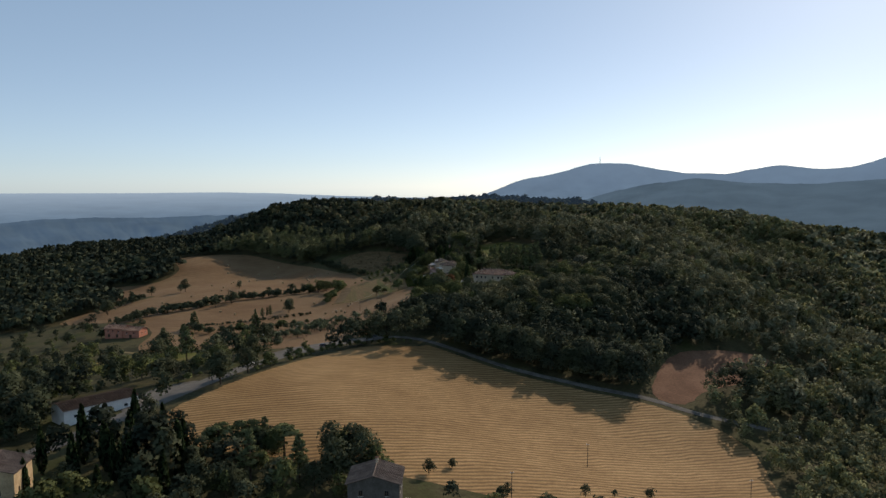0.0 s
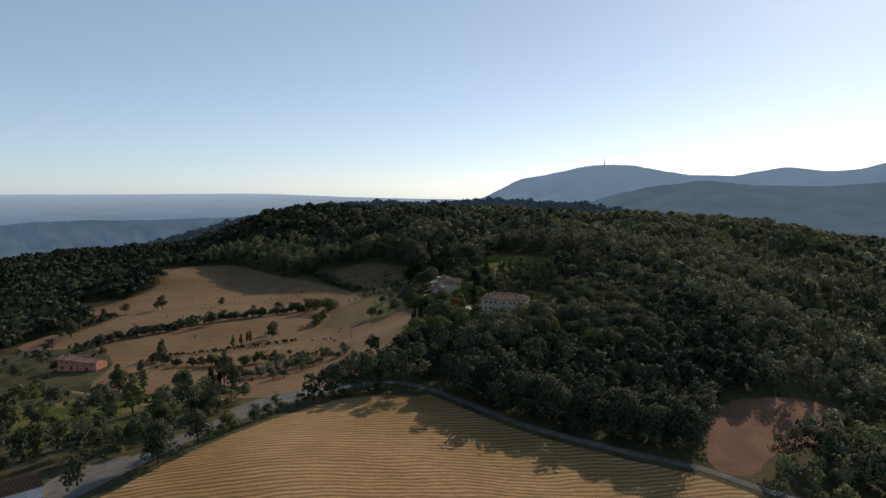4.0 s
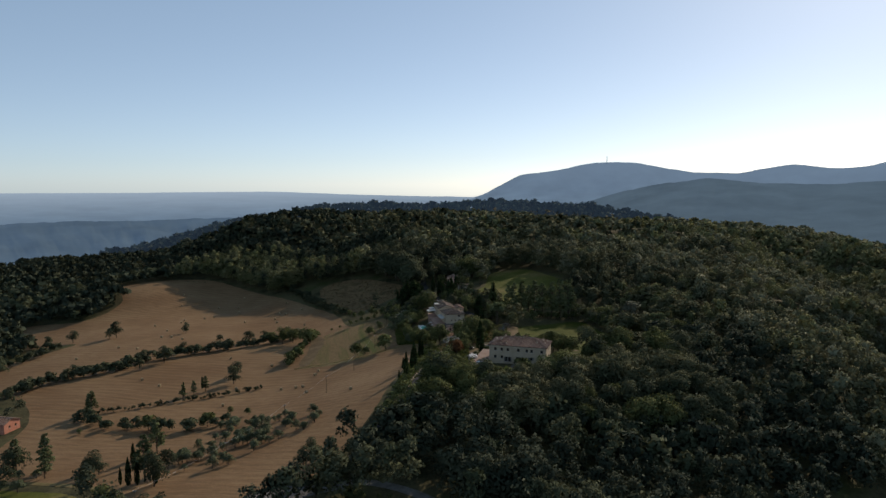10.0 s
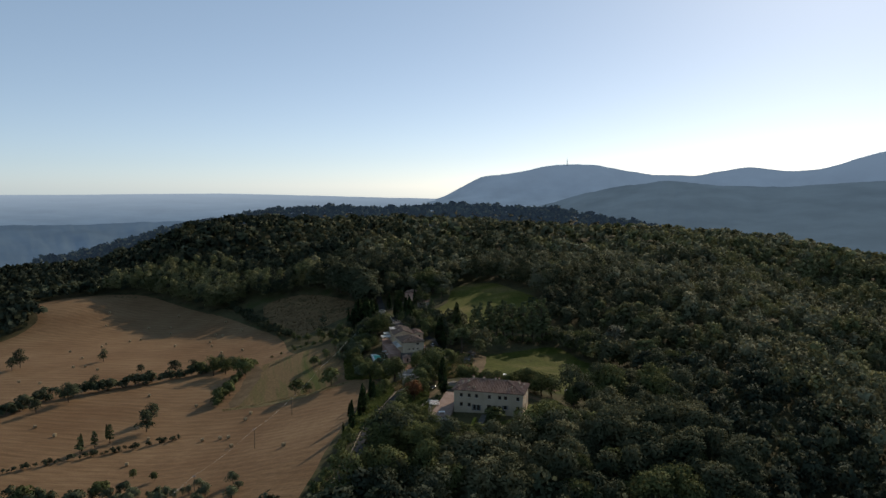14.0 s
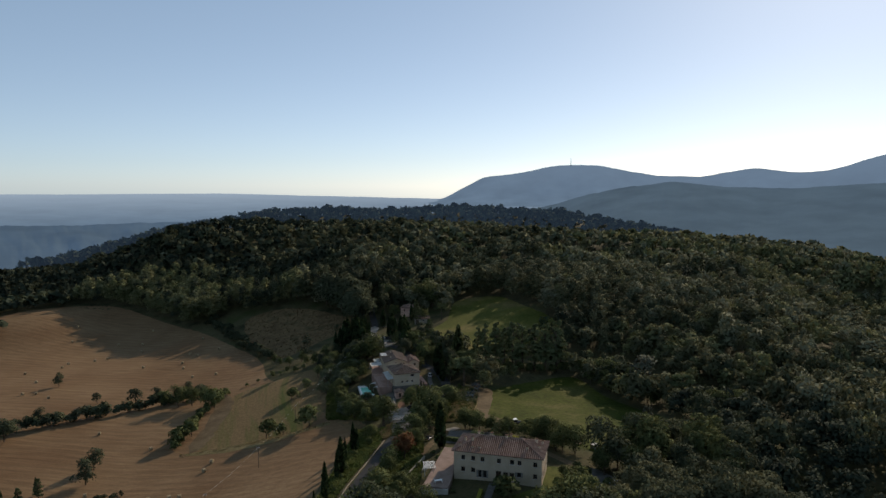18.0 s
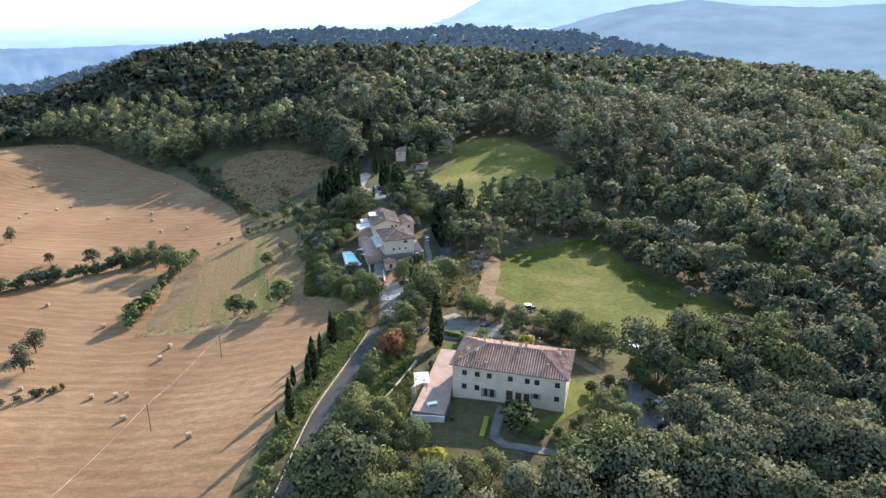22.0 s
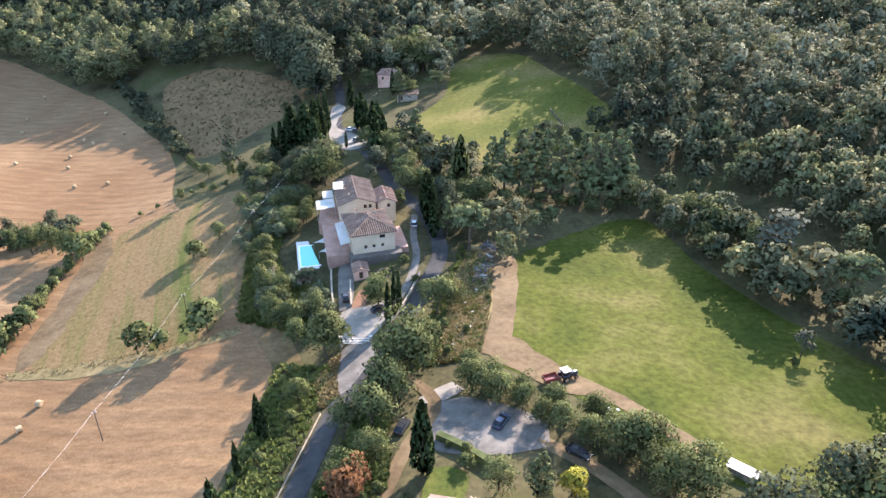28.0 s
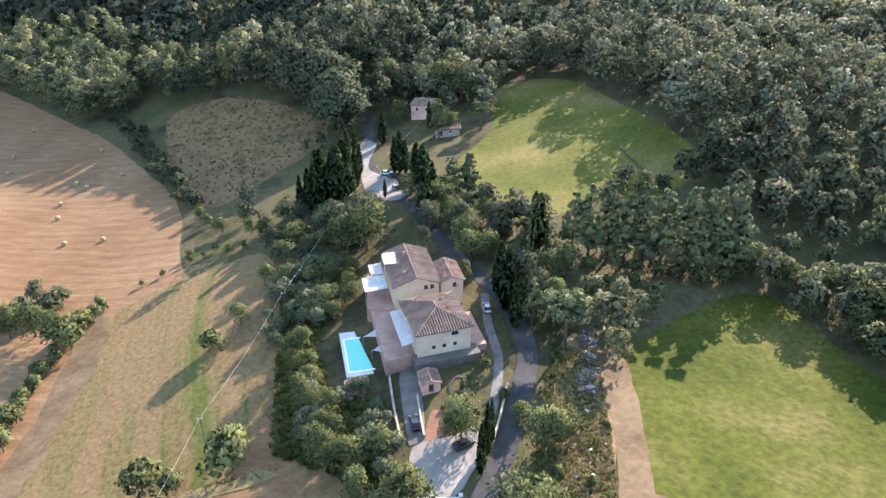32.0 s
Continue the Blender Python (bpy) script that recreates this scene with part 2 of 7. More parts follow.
M_OAK_NEAR = leaf_material("broad_leaves", (0.05412, 0.0697, 0.02829), (0.1353, 0.1476, 0.05847), 0.28, 0.25)
M_OAK_WARM = leaf_material("yellowed_oak_leaves", (0.082, 0.08856, 0.03395), (0.1681, 0.164, 0.06601), 0.28, 0.2)
M_CYPRESS = leaf_material("cypress_scales", (0.02624, 0.0451, 0.01968), (0.0492, 0.0738, 0.0287), 0.2, 0.4)
M_OLIVE = leaf_material("olive_leaves", (0.082, 0.1025, 0.0574), (0.1394, 0.1558, 0.0943), 0.25, 0.4)
M_PINE = leaf_material("pine_needles", (0.0779, 0.0943, 0.0451), (0.1394, 0.1558, 0.0738), 0.26, 0.4)
M_BARK = plain("bark", (0.07, 0.05, 0.035), (0.15, 0.12, 0.09), 0.8, 6.0, 0.95, 0.6, 0.03)
M_TILE_ROW = plain("pale_cover_tiles", (0.2106, 0.1287, 0.0975), (0.3198, 0.2223, 0.1755), 0.5, 3.0, 0.92, 0.4, 0.03, own=0.12, speck=0.8)
M_TILE_ROW_GREY = plain("grey_cover_tiles", (0.1482, 0.1069, 0.0858), (0.234, 0.1755, 0.1404), 0.5, 3.0, 0.92, 0.4, 0.03, own=0.16, speck=0.8)
M_TILE = plain("old_roof_tiles", (0.0858, 0.0468, 0.03276), (0.1482, 0.0858, 0.0624), 0.4, 3.0, 0.92, 0.4, 0.03, own=0.25)
M_TILE_GREY = plain("weathered_roof_tiles", (0.0468, 0.03276, 0.02652), (0.0858, 0.05928, 0.0468), 0.4, 3.0, 0.92, 0.4, 0.03, own=0.25)
M_PLASTER = plain("cream_plaster", (0.4232, 0.3404, 0.2392), (0.5152, 0.4186, 0.3082), 0.25, 1.5, 0.92, 0.1, 0.01, speck=0.93)
M_PINK = plain("pink_plaster", (0.55, 0.33, 0.25), (0.66, 0.43, 0.33), 0.3, 2.0, 0.92, 0.1, 0.01, speck=0.9)
M_WHITE = plain("white_paint", (0.74, 0.72, 0.69), (0.84, 0.83, 0.80), 0.4, 2.0, 0.8, 0.1, 0.01, speck=0.94)

# ---- the lie of the land: a base height and hills or hollows (x, y, height, width) ----
NEAR_HILLS = [
    (0, 0, 24.8, 60),
    (-80, 60, -2.7, 60),
    (60, 80, 0.5, 60),
    (-20, 130, 20.5, 60),
    (-150, 130, 3.2, 80),
    (-230, 20, 4.2, 90),
    (0, 260, 8.0, 70),
    (-120, 330, 15.7, 80),
    (-70, 450, 34.2, 100),
    (140, 420, 27.9, 110),
    (290, 440, 28.8, 120),
    (120, 220, 23.9, 80),
    (200, 80, 39.4, 90),
    (100, -80, 13.7, 80),
    (-60, -110, 6.6, 70),
    (40, -220, 16.0, 90),
    (-130, -200, 19.7, 90),
    (-300, 400, -19.0, 100),
    (-330, 150, 6.1, 110),
    (0, -400, 4.9, 140),
    (250, -200, -16.4, 140),
    (-200, 650, 47.5, 140),
]
WIDE_HILLS = [
    (60, 620, 37.5, 140),
    (-480, 480, 8.9, 150),
    (-480, 100, -25.9, 150),
    (-480, -220, -12.1, 160),
    (450, 60, -8.3, 150),
    (-200, -150, -5.6, 80),
    (200, -80, -5.4, 90),
    (-280, 190, 4.1, 60),
    (-180, 250, -4.9, 60),
    (60, -190, -13.3, 60),
    (-10, -280, 2.8, 60),
    (50, 135, -6.9, 40),
    (220, 60, -32.7, 60),
    (-290, 510, 38.9, 80),
    (420, 420, 18.2, 160),
    (-350, 330, 22.4, 50),
    (-370, 220, 0.2, 55),
    (155, 10, 15.3, 50),
    (-240, 430, 19.3, 60),
    (-60, 200, 3.6, 50),
    (80, 246, 7.0, 50),
]
RIDGE_X = (-900, -760, -635, -512, -427, -271, -151, -33, 50, 202, 319, 436, 494, 800)
RIDGE_UP = (0, 40, 70, 85, 98, 97, 93, 101, 98, 93, 78, 57, 50, 0)
HILLS = np.array(NEAR_HILLS + WIDE_HILLS)


def lie(x, y):
    """Height of the ground, for numbers or arrays."""
    x, y = np.asarray(x, float), np.asarray(y, float)
    z = np.full(np.broadcast(x, y).shape, -35.0)
    for cx, cy, up, wide in HILLS:
        z = z + up * np.exp(-((x - cx) ** 2 + (y - cy) ** 2) / (2 * wide * wide))
    # the wooded ridge behind the hill, and the fall to the plain
    z = z + np.interp(x, RIDGE_X, RIDGE_UP) * np.exp(-((y - 1300) / 190) ** 2)
    # gullies and spurs in the wooded slopes
    wooded = np.clip(np.maximum((x - 125) / 60, (y - np.where(x > -150, 318, 395)) / 60), 0, 1) * np.clip((480 - y) / 70, 0, 1) * np.clip((600 - x) / 200, 0, 1) * np.clip((y + 60) / 80, 0, 1)
    z = z + wooded * (5.5 * np.sin(x / 21 + 1.5 * np.sin(y / 64)) * (0.65 + 0.35 * np.sin(y / 43 + 1)) + 2.6 * np.sin((x + 1.4 * y) / 19 + 2 * np.sin(x / 55)))
    far = np.clip((np.hypot(x, y - 100) - 800) / 900, 0, 1)
    return z - 85 * far


def height(x, y):
    return float(lie(x, y))


def mesh_of(name, verts, faces, mats):
    me = bpy.data.meshes.new(name)
    me.from_pydata([tuple(v) for v in verts], [], faces)
    for m in mats:
        me.materials.append(m)
    me.update()
    return me


def quads_mesh(name, verts, mat):
    """A mesh of loose quads from an array of 4 n corners, which may carry their normals in three more columns."""
    verts = np.asarray(verts)
    n = len(verts) // 4
    me = bpy.data.meshes.new(name)
    me.vertices.add(4 * n)
    me.vertices.foreach_set("co", np.ascontiguousarray(verts[:, :3], np.float32).ravel())
    me.loops.add(4 * n)
    me.loops.foreach_set("vertex_index", np.arange(4 * n, dtype=np.int32))
    me.polygons.add(n)
    me.polygons.foreach_set("loop_start", np.arange(0, 4 * n, 4, dtype=np.int32))
    me.materials.append(mat)
    me.update(calc_edges=True)
    if verts.shape[1] == 6:
        me.polygons.foreach_set("use_smooth", np.ones(n, bool))
        rounded = me.attributes.new("custom_normal", "FLOAT_VECTOR", "POINT")
        rounded.data.foreach_set("vector", np.ascontiguousarray(verts[:, 3:], np.float32).ravel())
    return me


def set_down(p, turn, wide, tall, x, y, z):
    """A crown turned, sized and set down at its place."""
    c, d = math.cos(turn), math.sin(turn)
    up = p[:, 5] * wide / tall
    long = np.sqrt(p[:, 3] ** 2 + p[:, 4] ** 2 + up ** 2)
    return np.stack([(p[:, 0] * c - p[:, 1] * d) * wide + x, (p[:, 0] * d + p[:, 1] * c) * wide + y, p[:, 2] * tall + z,
                     (p[:, 3] * c - p[:, 4] * d) / long, (p[:, 3] * d + p[:, 4] * c) / long, up / long], -1)


def spread(lo, hi, fine_lo, fine_hi, step, grow):
    inner = list(np.arange(fine_lo, fine_hi + step / 2, step))
    d, out = step, []
    at = fine_hi
    while at < hi:
        d *= grow
        at += d
        out.append(min(at, hi))
    d, low = step, []
    at = fine_lo
    while at > lo:
        d *= grow
        at -= d
        low.append(max(at, lo))
    return np.array(low[::-1] + inner + out)


def build_ground():
    xs, ys = spread(-4900, 4900, -340, 300, 4, 1.18), spread(-2500, 4900, -320, 340, 4, 1.18)
    gx, gy = np.meshgrid(xs, ys)
    gz = lie(gx, gy)
    v = np.stack([gx, gy, gz], -1).reshape(-1, 3)
    nx = len(xs)
    faces = [(j * nx + i, j * nx + i + 1, (j + 1) * nx + i + 1, (j + 1) * nx + i) for j in range(len(ys) - 1) for i in range(nx - 1)]
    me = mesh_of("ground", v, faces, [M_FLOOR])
    me.polygons.foreach_set("use_smooth", [True] * len(faces))
    return tagged(new("ground", me), "rolling ground of dry grass and leaf litter", "ground", kind="structure")


build_ground()


def smooth_ring(points, step=4.0, ragged=0.5, closed=True):
    """A curve through the corners, cut into even steps and made a little uneven."""
    p = [Vector(q) for q in points]
    n, out = len(p), []
    for i in range(n if closed else n - 1):
        a, b, c, d = (p[(i + k) % n] if closed else p[min(max(i + k, 0), n - 1)] for k in (-1, 0, 1, 2))
        k = max(1, int((c - b).length / step))
        for j in range(k):
            u = j / k
            q = 0.5 * (2 * b + (c - a) * u + (2 * a - 5 * b + 4 * c - d) * u * u + (3 * b - a - 3 * c + d) * u ** 3)
            out.append(q)
    if not closed:
        out.append(p[-1])
    if ragged:
        out = [Vector((q.x + ragged * noise.noise((q.x * 0.2, q.y * 0.2, 3)) * 2, q.y + ragged * noise.noise((q.x * 0.2, q.y * 0.2, 9)) * 2)) for q in out]
    return out


def inside(ring, x, y):
    """Which of the points lie within the ring."""
    x, y = np.asarray(x, float), np.asarray(y, float)
    hit = np.zeros(x.shape, bool)
    n = len(ring)
    for i in range(n):
        (ax, ay), (bx, by) = ring[i][:2], ring[(i + 1) % n][:2]
        if ay != by:
            hit ^= ((ay > y) != (by > y)) & (x < (bx - ax) * (y - ay) / (by - ay) + ax)
    return hit


OPEN = []          # rings on which no wood grows
LAND = {}          # the same rings by name


def drape(name, points, mat, lift, label, category, step=4.0, ragged=0.5, open_land=True):
    """A piece of land, laid on the ground with its own outline."""
    from mathutils.geometry import delaunay_2d_cdt
    lift = 0.05 + (lift - 0.1) * 0.5
    ring = smooth_ring(points, step, ragged)
    xs, ys = [q.x for q in ring], [q.y for q in ring]
    gx, gy = np.meshgrid(np.arange(min(xs), max(xs), step), np.arange(min(ys), max(ys), step))
    flat = np.stack([gx.ravel(), gy.ravel()], -1)
    keep = inside(ring, flat[:, 0], flat[:, 1])
    verts = ring + [Vector(q) for q in flat[keep]]
    v, _, f, *_ = delaunay_2d_cdt(verts, [], [list(range(len(ring)))], 1, 0.01)
    zs = lie([q.x for q in v], [q.y for q in v]) + lift
    me = mesh_of(name, [(q.x, q.y, z) for q, z in zip(v, zs)], [tuple(k) for k in f], [mat])
    me.polygons.foreach_set("use_smooth", [True] * len(me.polygons))
    if open_land:
        OPEN.append([tuple(q) for q in ring])
        LAND[name] = OPEN[-1]
    return tagged(new(name, me), label, category, kind="structure")


def ribbon(name, points, width, mat, lift, label, category, clear=2.0, tall=0.0):
    """A road or a low wall that follows the ground along a line; tall: its height."""
    lift = lift if tall else 0.05 + (lift - 0.1) * 0.5
    line = smooth_ring([Vector(q) for q in points], 3.0, 0, False)
    verts, faces, edge_a, edge_b = [], [], [], []
    for i, q in enumerate(line):
        d = (line[min(i + 1, len(line) - 1)] - line[max(i - 1, 0)]).normalized()
        s = Vector((-d.y, d.x))
        mid = height(q.x, q.y)
        for k in ((-1, -0.5, 0, 0.5, 1) if not tall else (-1, 1)):
            w = q + s * (k * width / 2)
            verts.append((w.x, w.y, (height(w.x, w.y) if not tall else mid) + lift + (0.05 if k == 0 else 0)))
        edge_a.append(tuple(q + s * (width / 2 + clear)))
        edge_b.append(tuple(q - s * (width / 2 + clear)))
    k = 5 if not tall else 2
    for i in range(len(line) - 1):
        for j in range(k - 1):
            a = i * k + j
            faces.append((a, a + 1, a + k + 1, a + k))
    if tall:
        n = len(verts)
        verts += [(x, y, z - tall - lift) for x, y, z in verts]
        for i in range(len(line) - 1):
            a = 2 * i
            faces += [(a, a + 2, n + a + 2, n + a), (a + 1, n + a + 1, n + a + 3, a + 3)]
        e = n - 2
        faces += [(0, n, n + 1, 1), (e, e + 1, n + e + 1, n + e)]
    if clear:
        OPEN.append(edge_a + edge_b[::-1])
        LAND[name] = OPEN[-1]
    return tagged(new(name, mesh_of(name, verts, faces, [mat])), label, category, kind="structure")

# ---- fields, meadows and roads ----
drape("field_stubble_left", [(-364, 335), (-300, 368), (-209, 312), (-143, 243), (-118, 205), (-104, 168), (-84, 140), (-70, 112), (-50, 84), (-40, 66), (-40, 40), (-41, 20), (-42, 0), (-43.5, -25), (-46, -62), (-53, -96), (-70, -112), (-86, -121), (-104, -112), (-128, -90), (-154, -79), (-184, -70), (-204, -42), (-214, -8), (-234, 20), (-262, 40), (-324, 62), (-335, 100), (-300, 160), (-345, 165), (-399, 238), (-350, 245), (-338, 285)],
      M_STUBBLE, 0.10, "harvested stubble field of pale straw with swath marks", "field", 6.0)
drape("field_swaths", [(-21, -116), (-36, -117), (-53, -128), (-70, -160), (-82, -192), (-92, -226), (-90, -240), (-62, -254), (-20, -258), (15, -262), (37, -268), (98, -240), (112, -200), (112, -171), (98, -154), (80, -145), (55, -141), (22, -135), (0, -124), (-18, -112)],
      M_ROWS, 0.10, "cut cornfield with rows of golden straw", "field", 5.0)
drape("meadow_by_villa", [(7, 62), (11, 98), (28, 122), (54, 136), (64, 108), (72, 88), (86, 60), (88, 48), (83, 34), (62, 25), (47, 26), (37, 33), (20, 50)],
      M_MEADOW, 0.12, "green meadow with yellowed dry patches", "meadow")
drape("meadow_upper", [(-10, 240), (-8, 264), (-3, 290), (25, 290), (41, 245), (56, 200), (40, 180), (22, 178), (4, 168), (-10, 168), (-16, 190), (-22, 212)],
      M_MEADOW_DRY, 0.12, "sloping green meadow half in the woods' shade", "meadow")
# part of the woods' shade is in this field's colour
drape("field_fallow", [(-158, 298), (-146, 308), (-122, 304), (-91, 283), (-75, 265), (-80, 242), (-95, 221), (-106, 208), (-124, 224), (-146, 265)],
      M_WEEDY_SHADE, 0.12, "fallow field of dry grass shaded by woods", "field")
drape("field_green_strip", [(-112, 147), (-115, 122), (-108, 82), (-84, 74), (-62, 80), (-59, 106), (-74, 160), (-95, 158)],
      M_FALLOW, 0.20, "strip of mown fallow land with dry grass", "field", open_land=False)
drape("clearing_earth", [(103, -92), (125, -77), (150, -73), (160, -82), (140, -104), (113, -124), (98, -141), (86, -134)], M_RUST, 0.12, "reddish bare clearing at the edge of woods", "clearing")
ribbon("road_main", [(-146, -296), (-130, -270), (-118, -252), (-108, -234), (-101, -217), (-95, -199), (-89, -176), (-83, -157), (-76, -138), (-65, -118), (-50, -105), (-42, -101)], 8.0, M_ROAD, 0.22, "narrow grey asphalt country road", "road")
drape("forecourt_shed", [(-110, -222), (-112, -206), (-108, -196), (-99, -190), (-94, -194), (-98, -208), (-104, -226)], M_PAVE, 0.18, "grey grit forecourt between the shed and the road", "yard", 3.0, 0.3)
ribbon("road_field", [(-46, -103), (-36, -100), (-20, -105), (0, -118), (22, -129.5), (55, -136), (82, -140), (103, -149), (140, -158)], 3.6, M_PAVE, 0.22, "narrow grey lane between field and wood", "road")
drape("road_junction", [(-56, -101), (-68, -109), (-82, -122), (-88, -142), (-80, -144), (-70, -126), (-58, -113)], M_ROAD, 0.2, "wide grey asphalt junction at the road's bend", "road", 3.0, 0.2)
drape("field_green_lower", [(-192, -76), (-160, -85), (-134, -95), (-118, -112), (-128, -124), (-160, -130), (-198, -126), (-214, -100)], M_MEADOW_DRY, 0.12, "green grass field among the groves", "meadow")
ribbon("path_groves", [(-206, -58), (-184, -70), (-153, -79.5), (-128, -91), (-112, -108), (-92, -126)], 2.6, M_STRIP, 0.24, "pale dusty track between grass and stubble", "path", clear=0.5)
ribbon("road_villa", [(-46, -100), (-40, -70), (-34, -40), (-31, -20), (-29.6, 0), (-26, 22), (-22.8, 45), (-18.5, 62), (-13, 74), (-8.6, 90), (-5.6, 108), (-10, 126), (-18, 141), (-24, 153), (-30, 168), (-37, 184), (-48, 206), (-54, 224), (-57, 251), (-63, 279), (-64, 302)], 4.2, M_ASPHALT, 0.22, "asphalt lane climbing past the houses", "road", clear=1.0)
drape("yard_villa", [(-6, 43), (1, 47), (7, 45.5), (12, 43), (16, 39), (15, 33), (5, 31), (-4, 33)], M_PAVE, 0.24, "grey grit car park behind the villa", "yard", 2.0, 0.2)
drape("yard_gable", [(39, 9), (43, 10), (49, 0), (46, -10), (41, -18), (37, -16), (40, -6), (38, 1)], M_PAVE, 0.24, "grey grit parking place below the villa", "yard", 2.0, 0.2)
ribbon("path_behind_villa", [(14, 35), (22, 29), (30, 20), (36, 12), (40, 6)], 3.0, M_EARTH, 0.2, "bare earth drive behind the villa", "path", clear=0)
drape("apron_concrete", [(-7, 47), (-1, 52), (1.5, 49.5), (-5, 44.6)], M_GRAVEL, 0.26, "pale concrete slab beside the car park", "yard", 2.0, 0.1)
drape("yard_farm", [(-27.5, 81), (-20, 83), (-15.5, 86), (-15.5, 80), (-17.5, 73), (-20, 69), (-26, 69)], M_GRAVEL, 0.3, "white gravel yard behind the gate", "yard", 2.0, 0.2)
drape("apron_gate", [(-24.4, 67), (-16.9, 67.6), (-18.1, 61), (-20, 55), (-22.6, 50.5), (-24.8, 57.7)], M_PAVE, 0.32, "pale concrete apron before the gate", "yard", 2.0, 0.1)
drape("drive_farm", [(-32, 104), (-28.4, 104), (-25.4, 82), (-28.2, 81.4)], M_PAVE, 0.28, "grey drive up to the farmhouse", "yard", 2.0, 0.1)
drape("parking_farm", [(-59, 244), (-53, 242), (-53, 218), (-39, 200), (-37, 189), (-42, 185), (-51, 196), (-56, 218)], M_GRAVEL, 0.34, "white gravel parking place", "yard", 3.0, 0.3)
VILLA_GROUND = [(-8, 30), (-10, 0), (-12, -14), (-4, -24), (12, -28), (34, -26), (46, -20), (48, 2), (34, 26), (16, 34), (0, 46)]
FARM_GROUND = [(-52, 84), (-24, 64), (-16, 70), (-8, 96), (-8, 124), (-24, 150), (-44, 144), (-54, 116)]
LANE_GROUND = [(-52, -16), (-30, -24), (-8, -30), (-6, 0), (-4, 44), (8, 56), (10, 76), (10, 108), (2, 128), (-10, 150), (-30, 168), (-48, 190), (-72, 200), (-86, 176), (-62, 150), (-54, 110), (-52, 84), (-44, 60)]
PINE_GROUND = [(0, 122), (30, 128), (56, 138), (60, 160), (50, 178), (4, 166)]
SHED_GROUND = [(-142, -214), (-122, -246), (-100, -240), (-94, -206), (-118, -194)]
COTTAGE_GROUND = [(-70, 196), (-46, 182), (-28, 176), (-14, 200), (-8, 240), (-16, 262), (-44, 274), (-58, 264), (-72, 240)]
LOWER_GROUND = [(-20, -296), (14, -296), (14, -274), (-20, -274)]
STONE_GROUND = [(-134, -330), (-96, -330), (-100, -268), (-134, -272)]
PINK_GROUND = [(-250, -34), (-212, -38), (-208, 0), (-246, 6)]
SHED_VERGE = [(-122, -246), (-100, -240), (-92, -206), (-82, -196), (-88, -240), (-100, -262)]
OPEN += [SHED_VERGE, VILLA_GROUND, FARM_GROUND, LANE_GROUND, PINE_GROUND, SHED_GROUND, COTTAGE_GROUND, LOWER_GROUND, STONE_GROUND, PINK_GROUND]


# ---- trees ----
def leaves_on(rng, centres, radii, counts, size, core=None):
    """Corners of loose leaf sprays over lobes: each a small quad near a lobe's skin, turned at random."""
    out = []
    for c, r, n in zip(centres, radii, counts):
        d = rng.normal(size=(n, 3))
        d /= np.linalg.norm(d, axis=1)[:, None]
        d[:, 2] = np.where(d[:, 2] < -0.35, -d[:, 2], d[:, 2])
        at = np.asarray(c) + d * np.asarray(r) * rng.uniform(0.72, 1.06, (n, 1))
        a = d * 0.6 + rng.normal(size=(n, 3)) * 0.5
        a /= np.linalg.norm(a, axis=1)[:, None]
        u = np.cross(a, rng.normal(size=(n, 3)))
        u /= np.linalg.norm(u, axis=1)[:, None]
        w = np.cross(a, u)
        s = size * rng.uniform(0.6, 1.3, (n, 1))
        u, w = u * s, w * s * rng.uniform(0.5, 0.9, (n, 1))
        card = np.stack([at - u - w * 0.6, at + u * 0.8 - w, at + u + w * 0.7, at - u * 0.7 + w], 1).reshape(-1, 3)
        face = d * 0.8 + a * 0.3
        if core is not None:
            away = at - np.asarray(core)
            face = face * 0.6 + away / np.linalg.norm(away, axis=1)[:, None] * 0.65
        face /= np.linalg.norm(face, axis=1)[:, None]
        out.append(np.concatenate([card, np.repeat(face, 4, 0)], 1))
    return np.concatenate(out)


def broad_crown(seed, wide, tall, base, lobes, leaves, size):
    rng = np.random.default_rng(seed)
    cs, rs = [], []
    for i in range(lobes):
        t = rng.uniform(0, 1)
        a, q = rng.uniform(0, 2 * np.pi), rng.uniform(0.15, 0.62) * (1 - 0.55 * t)
        cs.append((wide / 2 * q * 1.5 * np.cos(a), wide / 2 * q * 1.5 * np.sin(a), base + (tall - base) * (0.2 + 0.62 * t)))
        rs.append(np.array((1, 1, 0.85)) * wide * rng.uniform(0.2, 0.31))
    cs.append((0, 0, base + (tall - base) * 0.55))
    rs.append(np.array((wide * 0.32, wide * 0.32, (tall - base) * 0.42)))
    n = leaves // len(cs)
    return leaves_on(rng, cs, rs, [n] * len(cs), size, (0, 0, base + (tall - base) * 0.38))


